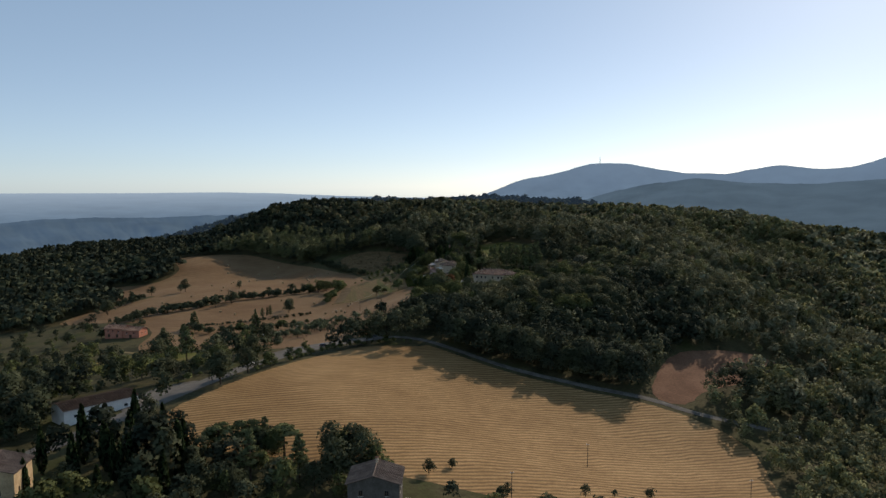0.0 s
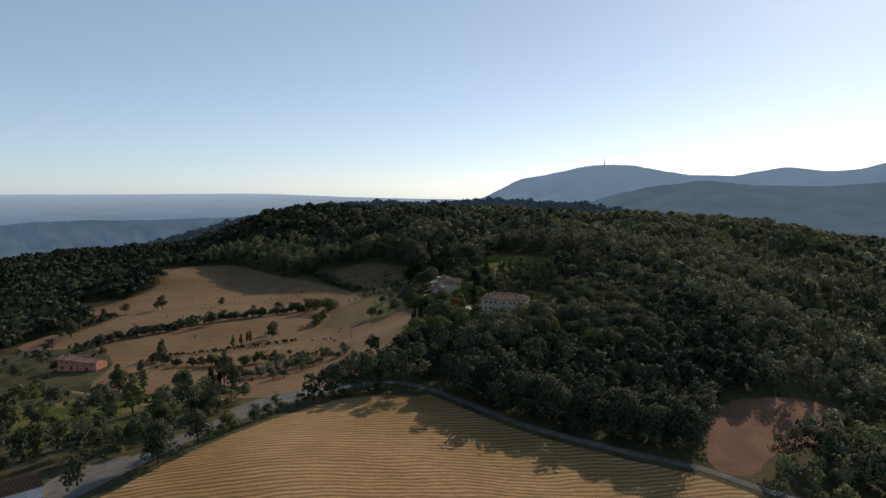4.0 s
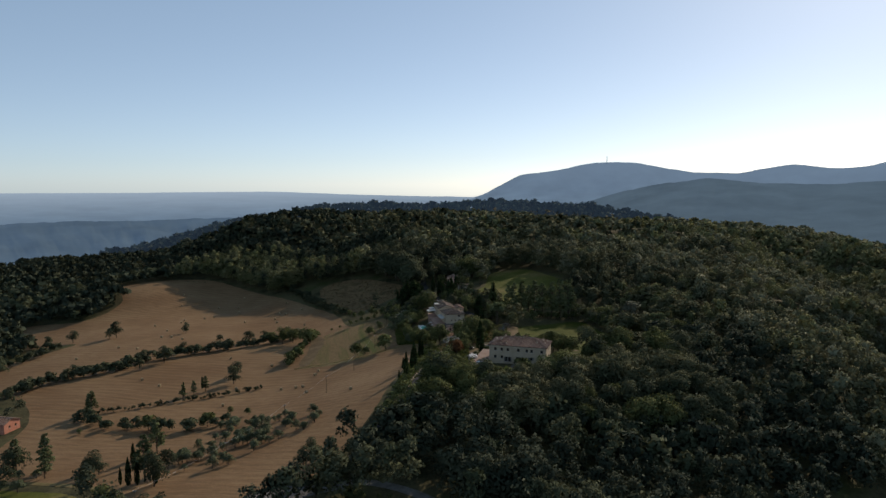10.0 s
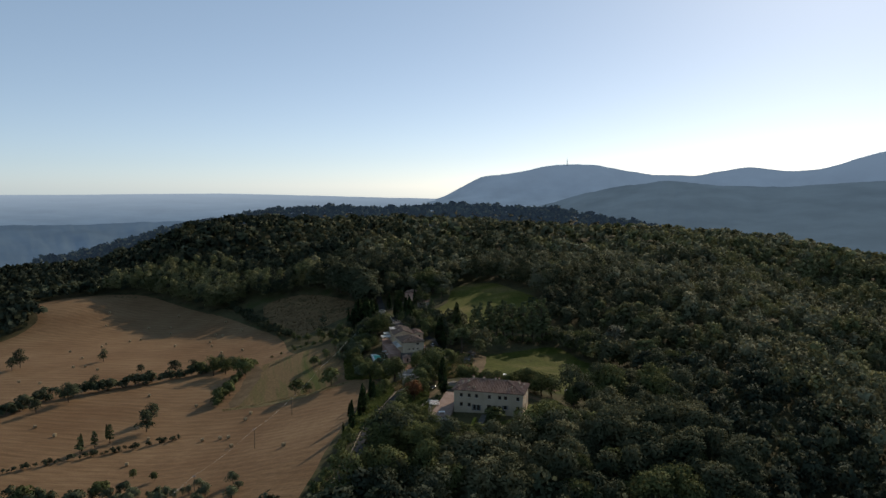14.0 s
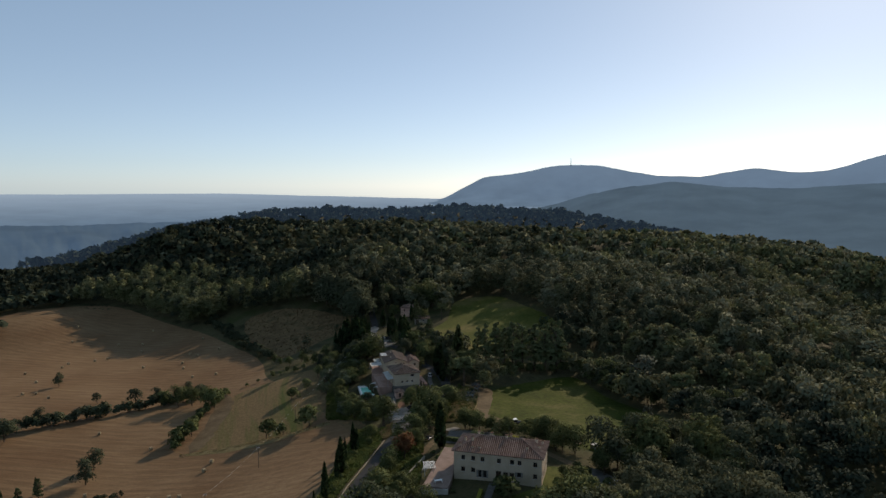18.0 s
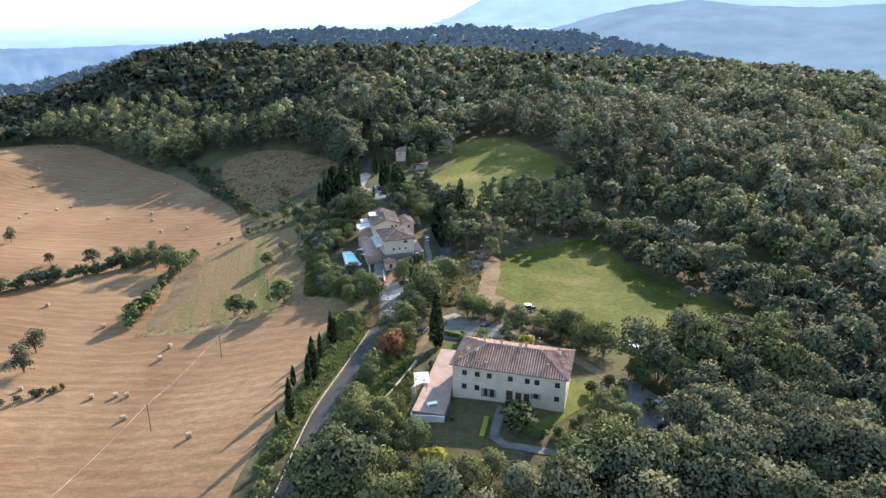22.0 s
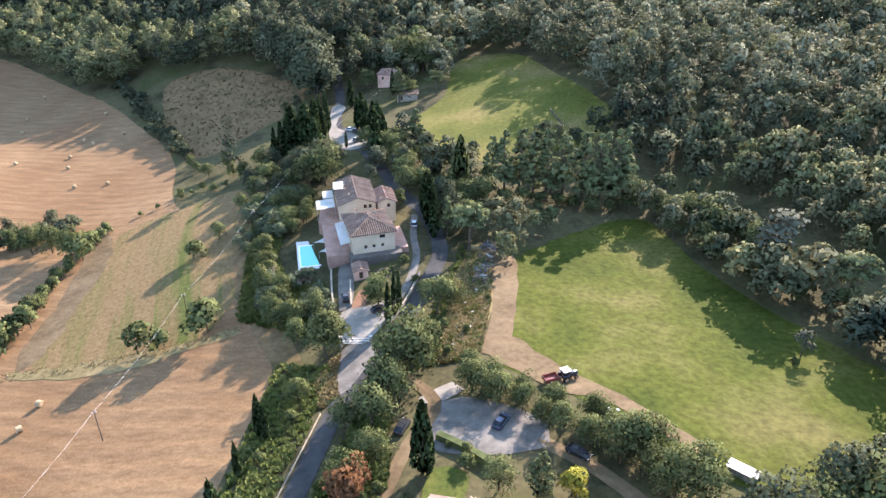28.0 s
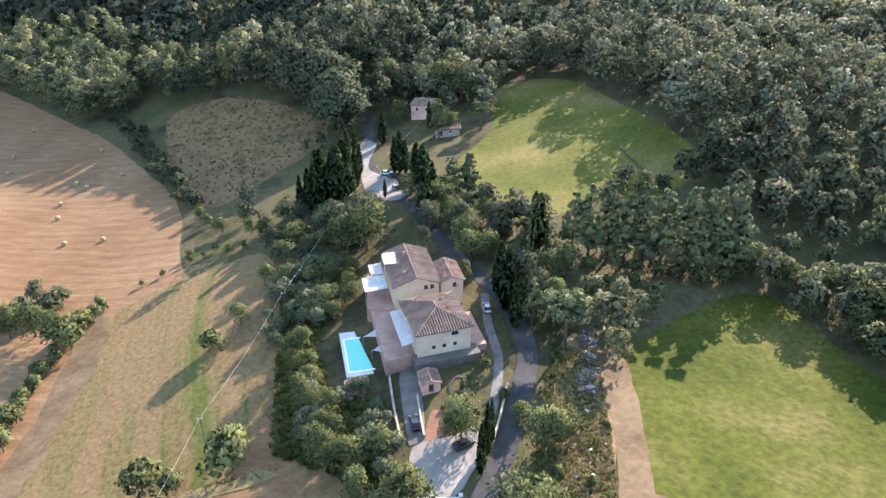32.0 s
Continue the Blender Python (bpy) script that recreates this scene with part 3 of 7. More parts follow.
def spindle_crown(seed, wide, tall, leaves, size):
    rng = np.random.default_rng(seed)
    t = rng.uniform(0, 1, leaves) ** 0.8
    r = wide / 2 * np.minimum(1, (t * 5) ** 0.7) * (1 - t ** 2.2) ** 0.8 * rng.uniform(0.75, 1.1, leaves)
    a = rng.uniform(0, 2 * np.pi, leaves)
    at = np.stack([r * np.cos(a), r * np.sin(a), 0.3 + t * (tall - 0.3)], -1)
    out = np.stack([np.cos(a), np.sin(a), 0.5 + 0 * a], -1) + rng.normal(size=(leaves, 3)) * 0.5
    u = np.cross(out, rng.normal(size=(leaves, 3)))
    u /= np.linalg.norm(u, axis=1)[:, None]
    w = np.tile((0, 0, 1.0), (leaves, 1)) + rng.normal(size=(leaves, 3)) * 0.25
    s = size * rng.uniform(0.6, 1.3, (leaves, 1))
    u, w = u * s * 0.7, w * s * 1.3
    card = np.stack([at - u - w * 0.6, at + u * 0.8 - w, at + u * 0.5 + w, at - u * 0.4 + w], 1).reshape(-1, 3)
    face = out / np.linalg.norm(out, axis=1)[:, None]
    return np.concatenate([card, np.repeat(face, 4, 0)], 1)


def tier_crown(seed, wide, tall, base, tiers, leaves, size, dome=False):
    """Pines: whorls of boughs with gaps between them; dome: a flat umbrella."""
    rng = np.random.default_rng(seed)
    cs, rs = [], []
    for i in range(tiers):
        t = (i + 0.5) / tiers
        reach = wide / 2 * ((1 - t) ** 0.7 * 0.85 + 0.12) if not dome else wide / 2 * (1 - 0.45 * t)
        for k in range(4 if not dome else 6):
            a = rng.uniform(0, 2 * np.pi)
            q = reach * rng.uniform(0.35, 0.8)
            cs.append((q * np.cos(a), q * np.sin(a), base + (tall - base) * (t + rng.uniform(-0.05, 0.05)) * (1 if not dome else 0.8)))
            rs.append((reach * 0.42, reach * 0.42, (tall - base) / tiers * 0.36))
    n = max(4, leaves // len(cs))
    return leaves_on(rng, cs, rs, [n] * len(cs), size)


def tube(bm, path, radii, sides=6):
    rings = []
    for i, (p, r) in enumerate(zip(path, radii)):
        d = (Vector(path[min(i + 1, len(path) - 1)]) - Vector(path[max(i - 1, 0)])).normalized()
        s = d.cross(Vector((0.31, 0.95, 0.05))).normalized()
        t = d.cross(s)
        rings.append([bm.verts.new(Vector(p) + (s * math.cos(a) + t * math.sin(a)) * r) for a in (2 * math.pi * k / sides for k in range(sides))])
    for a, b in zip(rings, rings[1:]):
        for k in range(sides):
            bm.faces.new((a[k], a[(k + 1) % sides], b[(k + 1) % sides], b[k]))
    bm.faces.new(rings[-1])


def trunk_mesh(name, seed, tall, thick, limbs, reach, first):
    rnd = random.Random(seed)
    bm = bmesh.new()
    bend = rnd.uniform(-0.4, 0.4)
    tube(bm, [(0, 0, -0.5), (bend * 0.2, 0, tall * 0.35), (bend * 0.7, bend * 0.4, tall * 0.7), (bend, bend * 0.5, tall)], [thick * 1.3, thick, thick * 0.7, thick * 0.3])
    for i in range(limbs):
        a, z = rnd.uniform(0, 6.28), tall * rnd.uniform(first, 0.85)
        q = reach * rnd.uniform(0.6, 1)
        tube(bm, [(bend * 0.5, 0, z), (q * 0.5 * math.cos(a), q * 0.5 * math.sin(a), z + tall * 0.1), (q * math.cos(a), q * math.sin(a), z + tall * 0.2)], [thick * 0.45, thick * 0.3, thick * 0.12], 5)
    me = bpy.data.meshes.new(name)
    bm.to_mesh(me)
    bm.free()
    me.materials.append(M_BARK)
    return me


# ---- woods: tree by tree, joined by stretch ----
def ground_mask(x, y, rings):
    free = np.ones(x.shape, bool)
    for ring in rings:
        free &= ~inside(ring, x, y)
    return free


def tall_edge(x, y, rings, reach=54.0):
    """From 0 to 1: how near a tree stands to open land on its shady side."""
    near = np.zeros(x.shape)
    for d in np.arange(reach, 4.0, -6.0):
        for ring in rings:
            near[inside(ring, x - 0.5 * d, y - 0.87 * d)] = 1 - (d - 6) / reach * 0.75
    return near


def wood(name, seed, box, pitch, protos, tall, label, sparse=1.0, mats=None, sink=0.0, edge=0.0, rings=(), slim=0.9, drift=None):
    """Trees on an uneven grid wherever the land is not open: taller at the edges named, their leaf tones in patches."""
    rng = np.random.default_rng(seed)
    x0, y0, x1, y1 = box
    gx, gy = np.meshgrid(np.arange(x0, x1, pitch), np.arange(y0, y1, pitch * 0.9))
    gx[1::2] += pitch / 2
    x, y = gx.ravel() + rng.uniform(-0.42, 0.42, gx.size) * pitch, gy.ravel() + rng.uniform(-0.42, 0.42, gx.size) * pitch
    keep = ground_mask(x, y, OPEN) & (rng.uniform(size=x.size) < sparse)
    keep &= np.abs(x + 0.06 * y) < 0.74 * (y + 455) + 10
    x, y = x[keep], y[keep]
    z = lie(x, y) - sink
    near = tall_edge(x, y, rings) if edge else np.zeros(x.shape)
    mats = mats or (M_OAK, M_OAK_LIGHT, M_OAK_DARK)
    parts, kinds = [], []
    for i in range(len(x)):
        p = protos[rng.integers(len(protos))]
        patch = noise.noise((x[i] * 0.022, y[i] * 0.022, seed * 3.1))
        stand = noise.noise((x[i] * 0.05, y[i] * 0.05, seed * 7.7))
        a, up = rng.uniform(0, 6.283), 1 + edge * near[i]
        s = (tall[0] + (tall[1] - tall[0]) * min(1.25, max(0, rng.normal(0.5 + 0.5 * stand, 0.32)))) * up
        k = s / up ** slim * rng.uniform(0.82, 1.25)
        if near[i] > 0.15:
            p = TALL[rng.integers(len(TALL))]
            s = min(2.3, s)
            k = s * rng.uniform(0.9, 1.3)
        pick = patch * 1.1 + rng.normal(0, 0.30)
        kind = 1 if pick > 0.22 else 2 if pick < -0.22 else 0
        # drift: painted shade and haze, leaves dark in the west, pale in the east
        if drift:
            kind = int(min(4, max(0, 2.0 + pick * 2.2 + (x[i] - drift[0]) / drift[1] + 0.5)))
            # sunlit western wood edge painted by picking the palest leaves
            if near[i] > 0.3 and x[i] < -120 and rng.random() < 0.75:
                kind = 4
        kinds += [kind] * (len(p) // 4)
        parts.append(set_down(p, a, k, s, x[i], y[i], z[i]))
    me = quads_mesh(name, np.concatenate(parts), mats[0])
    for m in mats[1:]:
        me.materials.append(m)
    me.polygons.foreach_set("material_index", kinds)
    return tagged(new(name, me), label, "woods", kind="stuff")


# crowns of a tree 10 m tall, at four finenesses
FINEST = [broad_crown(s + 10, 7.4, 10, 1.0, 14, 1700, 0.2) for s in range(7)]
FINE = [broad_crown(s, 6.6, 10, 1.2, 11, 400, 0.38) for s in range(6)]
TALL = [broad_crown(s + 50, 4.0, 10, 0.6, 16, 476, 0.2) for s in range(5)]
MIDDLE = [broad_crown(s + 20, 6.3, 10, 1.2, 10, 297, 0.37) for s in range(6)]
ROUGH = [broad_crown(s + 30, 6.5, 10, 1.5, 8, 135, 0.56) for s in range(5)]
COARSE = [broad_crown(s + 40, 9, 10, 2, 6, 64, 1.45) for s in range(5)]
SPUR = [(-200, 300), (-176, 324), (-152, 306), (-138, 262), (-98, 212), (-80, 240), (-56, 204), (-58, 184), (-118, 178), (-152, 230)]      # low growth between two fields
OPEN.append(SPUR)
EDGES = [LAND["field_swaths"], LAND["meadow_by_villa"], LAND["meadow_upper"], LAND["field_fallow"], LAND["field_stubble_left"]]
OPEN.append([(72, 142), (82, 112), (91, 92), (104, 66), (108, 46), (122, 46), (118, 70), (104, 98), (95, 118), (86, 148)])
OPEN.append([(-8, 30), (16, 33), (40, 12), (52, 20), (62, 26), (44, 34), (24, 52), (8, 62), (-10, 56)])
OPEN.append([(-13, -14), (-9, -34), (12, -36), (30, -30), (36, -24), (10, -26)])
OPEN.append([(-62, -66), (-29, -66), (-26, -40), (-23, -22), (-26, -8), (-62, -8)])
BELOW = [(-60, -64), (84, -64), (84, 62), (-60, 62)]
LEAF_TONES = (M_OAK_SHADE, M_OAK_DARK, M_OAK, M_OAK_HAZE, M_OAK_LIGHT)
MIXED = (M_OAK, M_OAK_LIGHT, M_OAK_DARK)
# woods' shade held in leaf colour here, and in the grove mix below
SHADY = (M_OAK_SHADE, M_OAK_DARK, M_OAK_SHADE)
# haze of the eastern slopes held in leaf colour
PALE = (M_OAK_HAZE, M_OAK_LIGHT, M_OAK)
DARK_MIX = (M_OAK_DARK, M_OAK_NEAR, M_OAK_SHADE)
wood("woods_below_villa", 21, (-60, -64, 84, 62), 6.2, FINEST, (1.0, 1.6), "dense olive-green oak wood below the villa", mats=(M_OAK_DARK, M_OAK_NEAR, M_OAK))
OPEN.append(BELOW)
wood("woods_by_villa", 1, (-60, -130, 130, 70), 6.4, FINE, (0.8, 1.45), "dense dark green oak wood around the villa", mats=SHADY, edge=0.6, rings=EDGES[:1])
wood("woods_east", 2, (130, -140, 230, 180), 6.6, MIDDLE, (0.7, 1.65), "dense oak wood on the slope", mats=LEAF_TONES, edge=0.7, rings=EDGES[1:3], drift=(60, 110))
wood("woods_east_far", 13, (230, -140, 330, 180), 6.6, ROUGH, (0.7, 1.65), "dense oak wood beyond the slope", mats=LEAF_TONES, drift=(60, 110))
wood("woods_middle", 3, (-12, 70, 130, 180), 6.8, FINE, (0.8, 1.4), "oak wood between the meadows", mats=MIXED, edge=0.15, rings=EDGES[2:3])
wood("woods_hill", 4, (-330, 180, 330, 318), 6.6, MIDDLE, (0.7, 1.65), "thick oak wood covering the hill", mats=LEAF_TONES, edge=1.15, rings=EDGES[2:], drift=(20, 130))
wood("woods_hill_upper", 14, (-330, 318, 330, 400), 6.6, ROUGH, (0.7, 1.65), "thick oak wood on the upper slope", mats=LEAF_TONES, edge=1.15, rings=EDGES[2:], drift=(20, 130))
wood("woods_crest", 5, (-620, 400, 640, 580), 10.5, COARSE, (0.7, 1.25), "woods along the crest of the hill", mats=LEAF_TONES, drift=(40, 150))
wood("woods_west", 6, (-640, 60, -330, 400), 9.0, COARSE, (0.9, 1.3), "woods beside the stubble field", mats=SHADY)
wood("woods_far_east", 7, (330, -140, 560, 400), 9.0, COARSE, (1.0, 1.5), "woods falling away to the valley", mats=PALE)
# bluish air haze put into the ridge trees as a faint glow
M_RIDGE = far_material("distant_woods_haze_glow", (0.05, 0.06, 0.04), (0.018, 0.03, 0.05), 1.0)
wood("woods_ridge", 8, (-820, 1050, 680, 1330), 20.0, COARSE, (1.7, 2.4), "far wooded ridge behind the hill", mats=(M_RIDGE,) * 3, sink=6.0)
wood("groves_west", 9, (-330, -240, -64, -70), 8.5, MIDDLE, (0.6, 1.25), "scattered groves and orchards below the fields", sparse=0.72, mats=DARK_MIX)
wood("groves_farm", 22, (-330, -70, -200, 40), 12.0, MIDDLE, (0.45, 0.9), "scattered groves round the pink farmhouse", sparse=0.6, mats=DARK_MIX)
wood("groves_roadside", 10, (-200, -370, -56, -190), 7.5, FINE, (0.7, 1.5), "dense garden trees around the lower houses", sparse=0.8, mats=DARK_MIX)
wood("groves_south", 11, (-60, -340, 130, -266), 8.0, FINE, (0.5, 1.1), "trees and tall shrubs along the lower field edge", sparse=0.7, mats=DARK_MIX)
wood("woods_south_east", 12, (112, -330, 330, -140), 8.0, MIDDLE, (0.9, 1.3), "dark wood beside the cut field", mats=MIXED)


# ---- distance ----
def range_of_hills(name, crest, far, deep, low, mat, label, jag=10.0, seed=1, curve=1.4):
    """A far chain by its skyline: (bearing in degrees east of +y, height) pairs, with a long front slope down to the height low."""
    at, tops = [c[0] for c in crest], [c[1] for c in crest]
    bearings = np.arange(at[0], at[-1], 0.12)
    soft = np.convolve(np.pad(np.interp(bearings, at, tops), 5, "edge"), np.ones(11) / 11, "valid")
    verts, rows = [], 18
    for j in range(rows):
        t = j / (rows - 1)
        for deg, top in zip(bearings, soft):
            n = noise.fractal(Vector((deg * 0.3, t * 2.2, seed)), 0.9, 2.0, 5)
            r = far - deep * (1 - t)
            z = low + (top - low) * (t ** curve) + n * jag * t * (1.15 - t) * 3 + jag * 0.12 * noise.noise((deg * 3, t * 20, seed))
            b = radians(deg)
            verts.append((r * math.sin(b), r * math.cos(b), z))
    n = len(bearings)
    faces = [(j * n + i, j * n + i + 1, (j + 1) * n + i + 1, (j + 1) * n + i) for j in range(rows - 1) for i in range(n - 1)]
    me = mesh_of(name, verts, faces, [mat])
    me.polygons.foreach_set("use_smooth", [True] * len(faces))
    return tagged(new(name, me), label, "hills", kind="structure")


# haze over the far land is painted: these colours glow
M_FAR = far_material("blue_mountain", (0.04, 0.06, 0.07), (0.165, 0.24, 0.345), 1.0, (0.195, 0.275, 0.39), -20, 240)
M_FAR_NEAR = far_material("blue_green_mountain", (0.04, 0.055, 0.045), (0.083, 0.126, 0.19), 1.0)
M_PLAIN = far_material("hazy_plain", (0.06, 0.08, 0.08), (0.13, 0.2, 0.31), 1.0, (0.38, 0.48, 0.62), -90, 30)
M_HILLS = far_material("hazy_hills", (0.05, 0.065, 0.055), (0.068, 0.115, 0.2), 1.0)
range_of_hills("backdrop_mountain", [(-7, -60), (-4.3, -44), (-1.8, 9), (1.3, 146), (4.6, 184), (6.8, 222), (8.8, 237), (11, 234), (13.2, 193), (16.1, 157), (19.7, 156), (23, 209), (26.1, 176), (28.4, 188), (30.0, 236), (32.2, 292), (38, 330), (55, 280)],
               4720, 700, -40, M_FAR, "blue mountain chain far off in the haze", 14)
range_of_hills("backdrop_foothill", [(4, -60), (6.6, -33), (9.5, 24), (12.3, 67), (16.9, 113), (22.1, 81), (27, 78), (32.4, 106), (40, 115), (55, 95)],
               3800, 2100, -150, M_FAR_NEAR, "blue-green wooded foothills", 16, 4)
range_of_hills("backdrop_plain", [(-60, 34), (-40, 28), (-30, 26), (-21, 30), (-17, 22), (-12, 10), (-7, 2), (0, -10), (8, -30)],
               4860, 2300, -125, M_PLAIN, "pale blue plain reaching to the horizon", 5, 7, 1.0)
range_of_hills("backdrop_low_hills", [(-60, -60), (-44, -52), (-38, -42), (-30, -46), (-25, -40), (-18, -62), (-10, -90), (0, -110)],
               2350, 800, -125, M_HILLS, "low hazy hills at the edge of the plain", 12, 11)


def radio_mast():
    b, r = radians(8.75), 4705
    x, y = r * math.sin(b), r * math.cos(b)
    ob = holder_far("radio_mast", (x, y, 228), "thin lattice radio mast on the far summit", "mast")
    bm = bmesh.new()
    tube(bm, [(0, 0, -10), (0, 0, 25), (0, 0, 50)], [3.2, 2.2, 1.0], 4)
    me = bpy.data.meshes.new("tower")
    bm.to_mesh(me)
    bm.free()
    # the tower takes the foothills' painted haze glow
    me.materials.append(M_FAR_NEAR)
    t = new("tower", me)
    t.parent = ob


def holder_far(name, at, label, category):
    ob = new(name)
    ob.location = at
    return tagged(ob, label, category)


radio_mast()


def far_house(x, y, wide, deep, tall):
    """A pale house seen from far away."""
    ob = holder_far("far_house", (x, y, height(x, y)), "tiny pale house far off among woods", "house")
    for name, rows, mat in (("wall", ((0, 0, -4), (wide, 0, -4), (wide, deep, -4), (0, deep, -4), (0, 0, tall), (wide, 0, tall), (wide, deep, tall), (0, deep, tall)), M_WHITE),
                            ("roof", ((-1, -1, tall), (wide + 1, -1, tall), (wide + 1, deep + 1, tall), (-1, deep + 1, tall), (-1, deep / 2, tall + 3), (wide + 1, deep / 2, tall + 3)), M_TILE)):
        faces = [(0, 1, 5, 4), (1, 2, 6, 5), (2, 3, 7, 6), (3, 0, 4, 7), (4, 5, 6, 7)] if name == "wall" else [(0, 1, 5, 4), (2, 3, 4, 5), (1, 2, 5), (3, 0, 4), (3, 2, 1, 0)]
        t = new(name, mesh_of(name, rows, faces, [mat]))
        t.parent = ob


for row in ((52, 1150, 26, 12, 9), (88, 1140, 14, 10, 7), (-62, 1152, 40, 12, 8), (330, 1190, 14, 10, 9), (-122, 362, 14, 9, 4)):
    far_house(*row)


# ---- parts ----
def part(name, bm, mat, parent, label="", smooth=False):
    me = bpy.data.meshes.new(name)
    bm.to_mesh(me)
    bm.free()
    return part_of(name, me, mat, parent, label, smooth)


def part_of(name, me, mat, parent, label="", smooth=False):
    if mat and not me.materials:
        me.materials.append(mat)
    if smooth:
        me.polygons.foreach_set("use_smooth", [True] * len(me.polygons))
    ob = new(name, me)
    ob.parent = parent
    return tagged(ob, label)


def holder(name, m, label, category, group=""):
    ob = new(name)
    ob.empty_display_size = 0.5
    ob.matrix_world = m
    return tagged(ob, label, category, group)


def box(bm, x0, y0, z0, x1, y1, z1):
    v = [bm.verts.new(p) for p in ((x0, y0, z0), (x1, y0, z0), (x1, y1, z0), (x0, y1, z0), (x0, y0, z1), (x1, y0, z1), (x1, y1, z1), (x0, y1, z1))]
    for f in ((3, 2, 1, 0), (4, 5, 6, 7), (0, 1, 5, 4), (1, 2, 6, 5), (2, 3, 7, 6), (3, 0, 4, 7)):
        bm.faces.new([v[i] for i in f])
    return v


def boxes(*rows):
    bm = bmesh.new()
    for r in rows:
        box(bm, *r)
    return bm


def rod(bm, a, b, r, sides=6):
    tube(bm, [Vector(a), Vector(b)], [r, r], sides)


# ---- single trees ----
def crown_mesh(name, verts, mat):
    return quads_mesh(name, verts, mat)


KINDS = {}


def kind_of_tree(key, name, label, category, mat, crowns, trunks):
    KINDS[key] = (name, label, category, [crown_mesh("crown", c, mat) for c in crowns], trunks)


kind_of_tree("o", "oak_tree", "broad green oak with an uneven leafy crown", "tree", M_OAK_NEAR,
             [broad_crown(s + 60, 8.6, 10, 0.9, 16, 2000, 0.205) for s in range(6)], [trunk_mesh("trunk", s, 7, 0.22, 7, 3, 0.3) for s in range(5)])
# oak whose shaded side is put into darker leaves
kind_of_tree("d", "dark_oak", "oak with a dense rounded crown, leaves darkened for shade", "tree", M_OAK_DARK,
             [broad_crown(s + 64, 8.2, 10, 0.7, 14, 1300, 0.26) for s in range(4)], [trunk_mesh("trunk", s + 5, 7, 0.22, 6, 3, 0.3) for s in range(4)])
kind_of_tree("s", "shrub", "dense low green shrub beside the track", "shrub", M_OAK_NEAR,
             [broad_crown(s + 80, 11, 10, 0.2, 9, 640, 0.52) for s in range(4)], [trunk_mesh("trunk", s + 10, 5, 0.2, 5, 3, 0.1) for s in range(3)])
kind_of_tree("l", "olive_tree", "grey-green olive tree with a loose crown", "tree", M_OLIVE,
             [broad_crown(s + 90, 10, 10, 1.6, 11, 1300, 0.32) for s in range(4)], [trunk_mesh("trunk", s + 20, 6, 0.35, 6, 3, 0.25) for s in range(4)])
kind_of_tree("c", "cypress", "slender dark green cypress", "tree", M_CYPRESS,
             [spindle_crown(s + 100, 2.2, 10, 1000, 0.27) for s in range(4)], [trunk_mesh("trunk", s + 30, 7, 0.16, 0, 1, 0.3) for s in range(4)])
kind_of_tree("p", "pine_tree", "tall conifer with layered dark boughs", "tree", M_PINE,
             [tier_crown(s + 120, 5.3, 10, 2.3, 8, 1500, 0.23) for s in range(4)], [trunk_mesh("trunk", s + 40, 9.5, 0.16, 8, 1.6, 0.25) for s in range(4)])
kind_of_tree("u", "stone_pine", "umbrella pine with a flat crown on a bare trunk", "tree", M_PINE,
             [tier_crown(s + 140, 9.5, 10, 6.2, 3, 1500, 0.30, True) for s in range(2)], [trunk_mesh("trunk", s + 50, 8.5, 0.28, 7, 3.4, 0.6) for s in range(2)])
kind_of_tree("v", "poplar", "narrow upright poplar with pale leaves", "tree", M_OAK_NEAR,
             [spindle_crown(160, 3.0, 10, 1300, 0.30)], [trunk_mesh("trunk", 60, 8, 0.2, 4, 1, 0.3)])
M_RED = leaf_material("copper_leaves", (0.096, 0.042, 0.024), (0.144, 0.078, 0.036), 0.3, 0.4)
M_GOLD = leaf_material("golden_leaves", (0.1728, 0.1728, 0.0288), (0.2592, 0.2376, 0.0432), 0.3, 0.4)
M_DRY = leaf_material("bare_twigs", (0.06, 0.064, 0.044), (0.1, 0.104, 0.074), 0.1, 0.2)
kind_of_tree("r", "copper_tree", "small tree with reddish brown leaves", "tree", M_RED, [broad_crown(170, 8, 10, 2, 8, 900, 0.34)], [trunk_mesh("trunk", 61, 7, 0.2, 6, 3, 0.3)])
kind_of_tree("y", "golden_shrub", "rounded shrub with yellow-green leaves", "shrub", M_GOLD, [broad_crown(171, 10, 10, 0.3, 8, 1000, 0.45)], [trunk_mesh("trunk", 62, 5, 0.2, 5, 3, 0.2)])
kind_of_tree("k", "half_dead_tree", "half bare tree with grey twigs", "tree", M_DRY, [broad_crown(172, 7, 10, 2, 9, 700, 0.26)], [trunk_mesh("trunk", 63, 9, 0.2, 12, 3.2, 0.3)])
GROW = random.Random(7)
# groups whose oaks get the shade-darkened leaves
DARK_GROUPS = ("trees between the fields and the road", "trees round the lower houses", "trees in the lower fields")


KEEP_CLEAR = [LAND["road_main"], LAND["road_junction"], [(-49, 98), (-31, 98), (-30, 122), (-52, 119)], [(-8, -8), (9, -7), (8, -20), (-3, -20)], [(-30, 82), (-27, 69), (-19.5, 69), (-19, 80), (-25, 84), (-27, 104), (-33, 104)]]


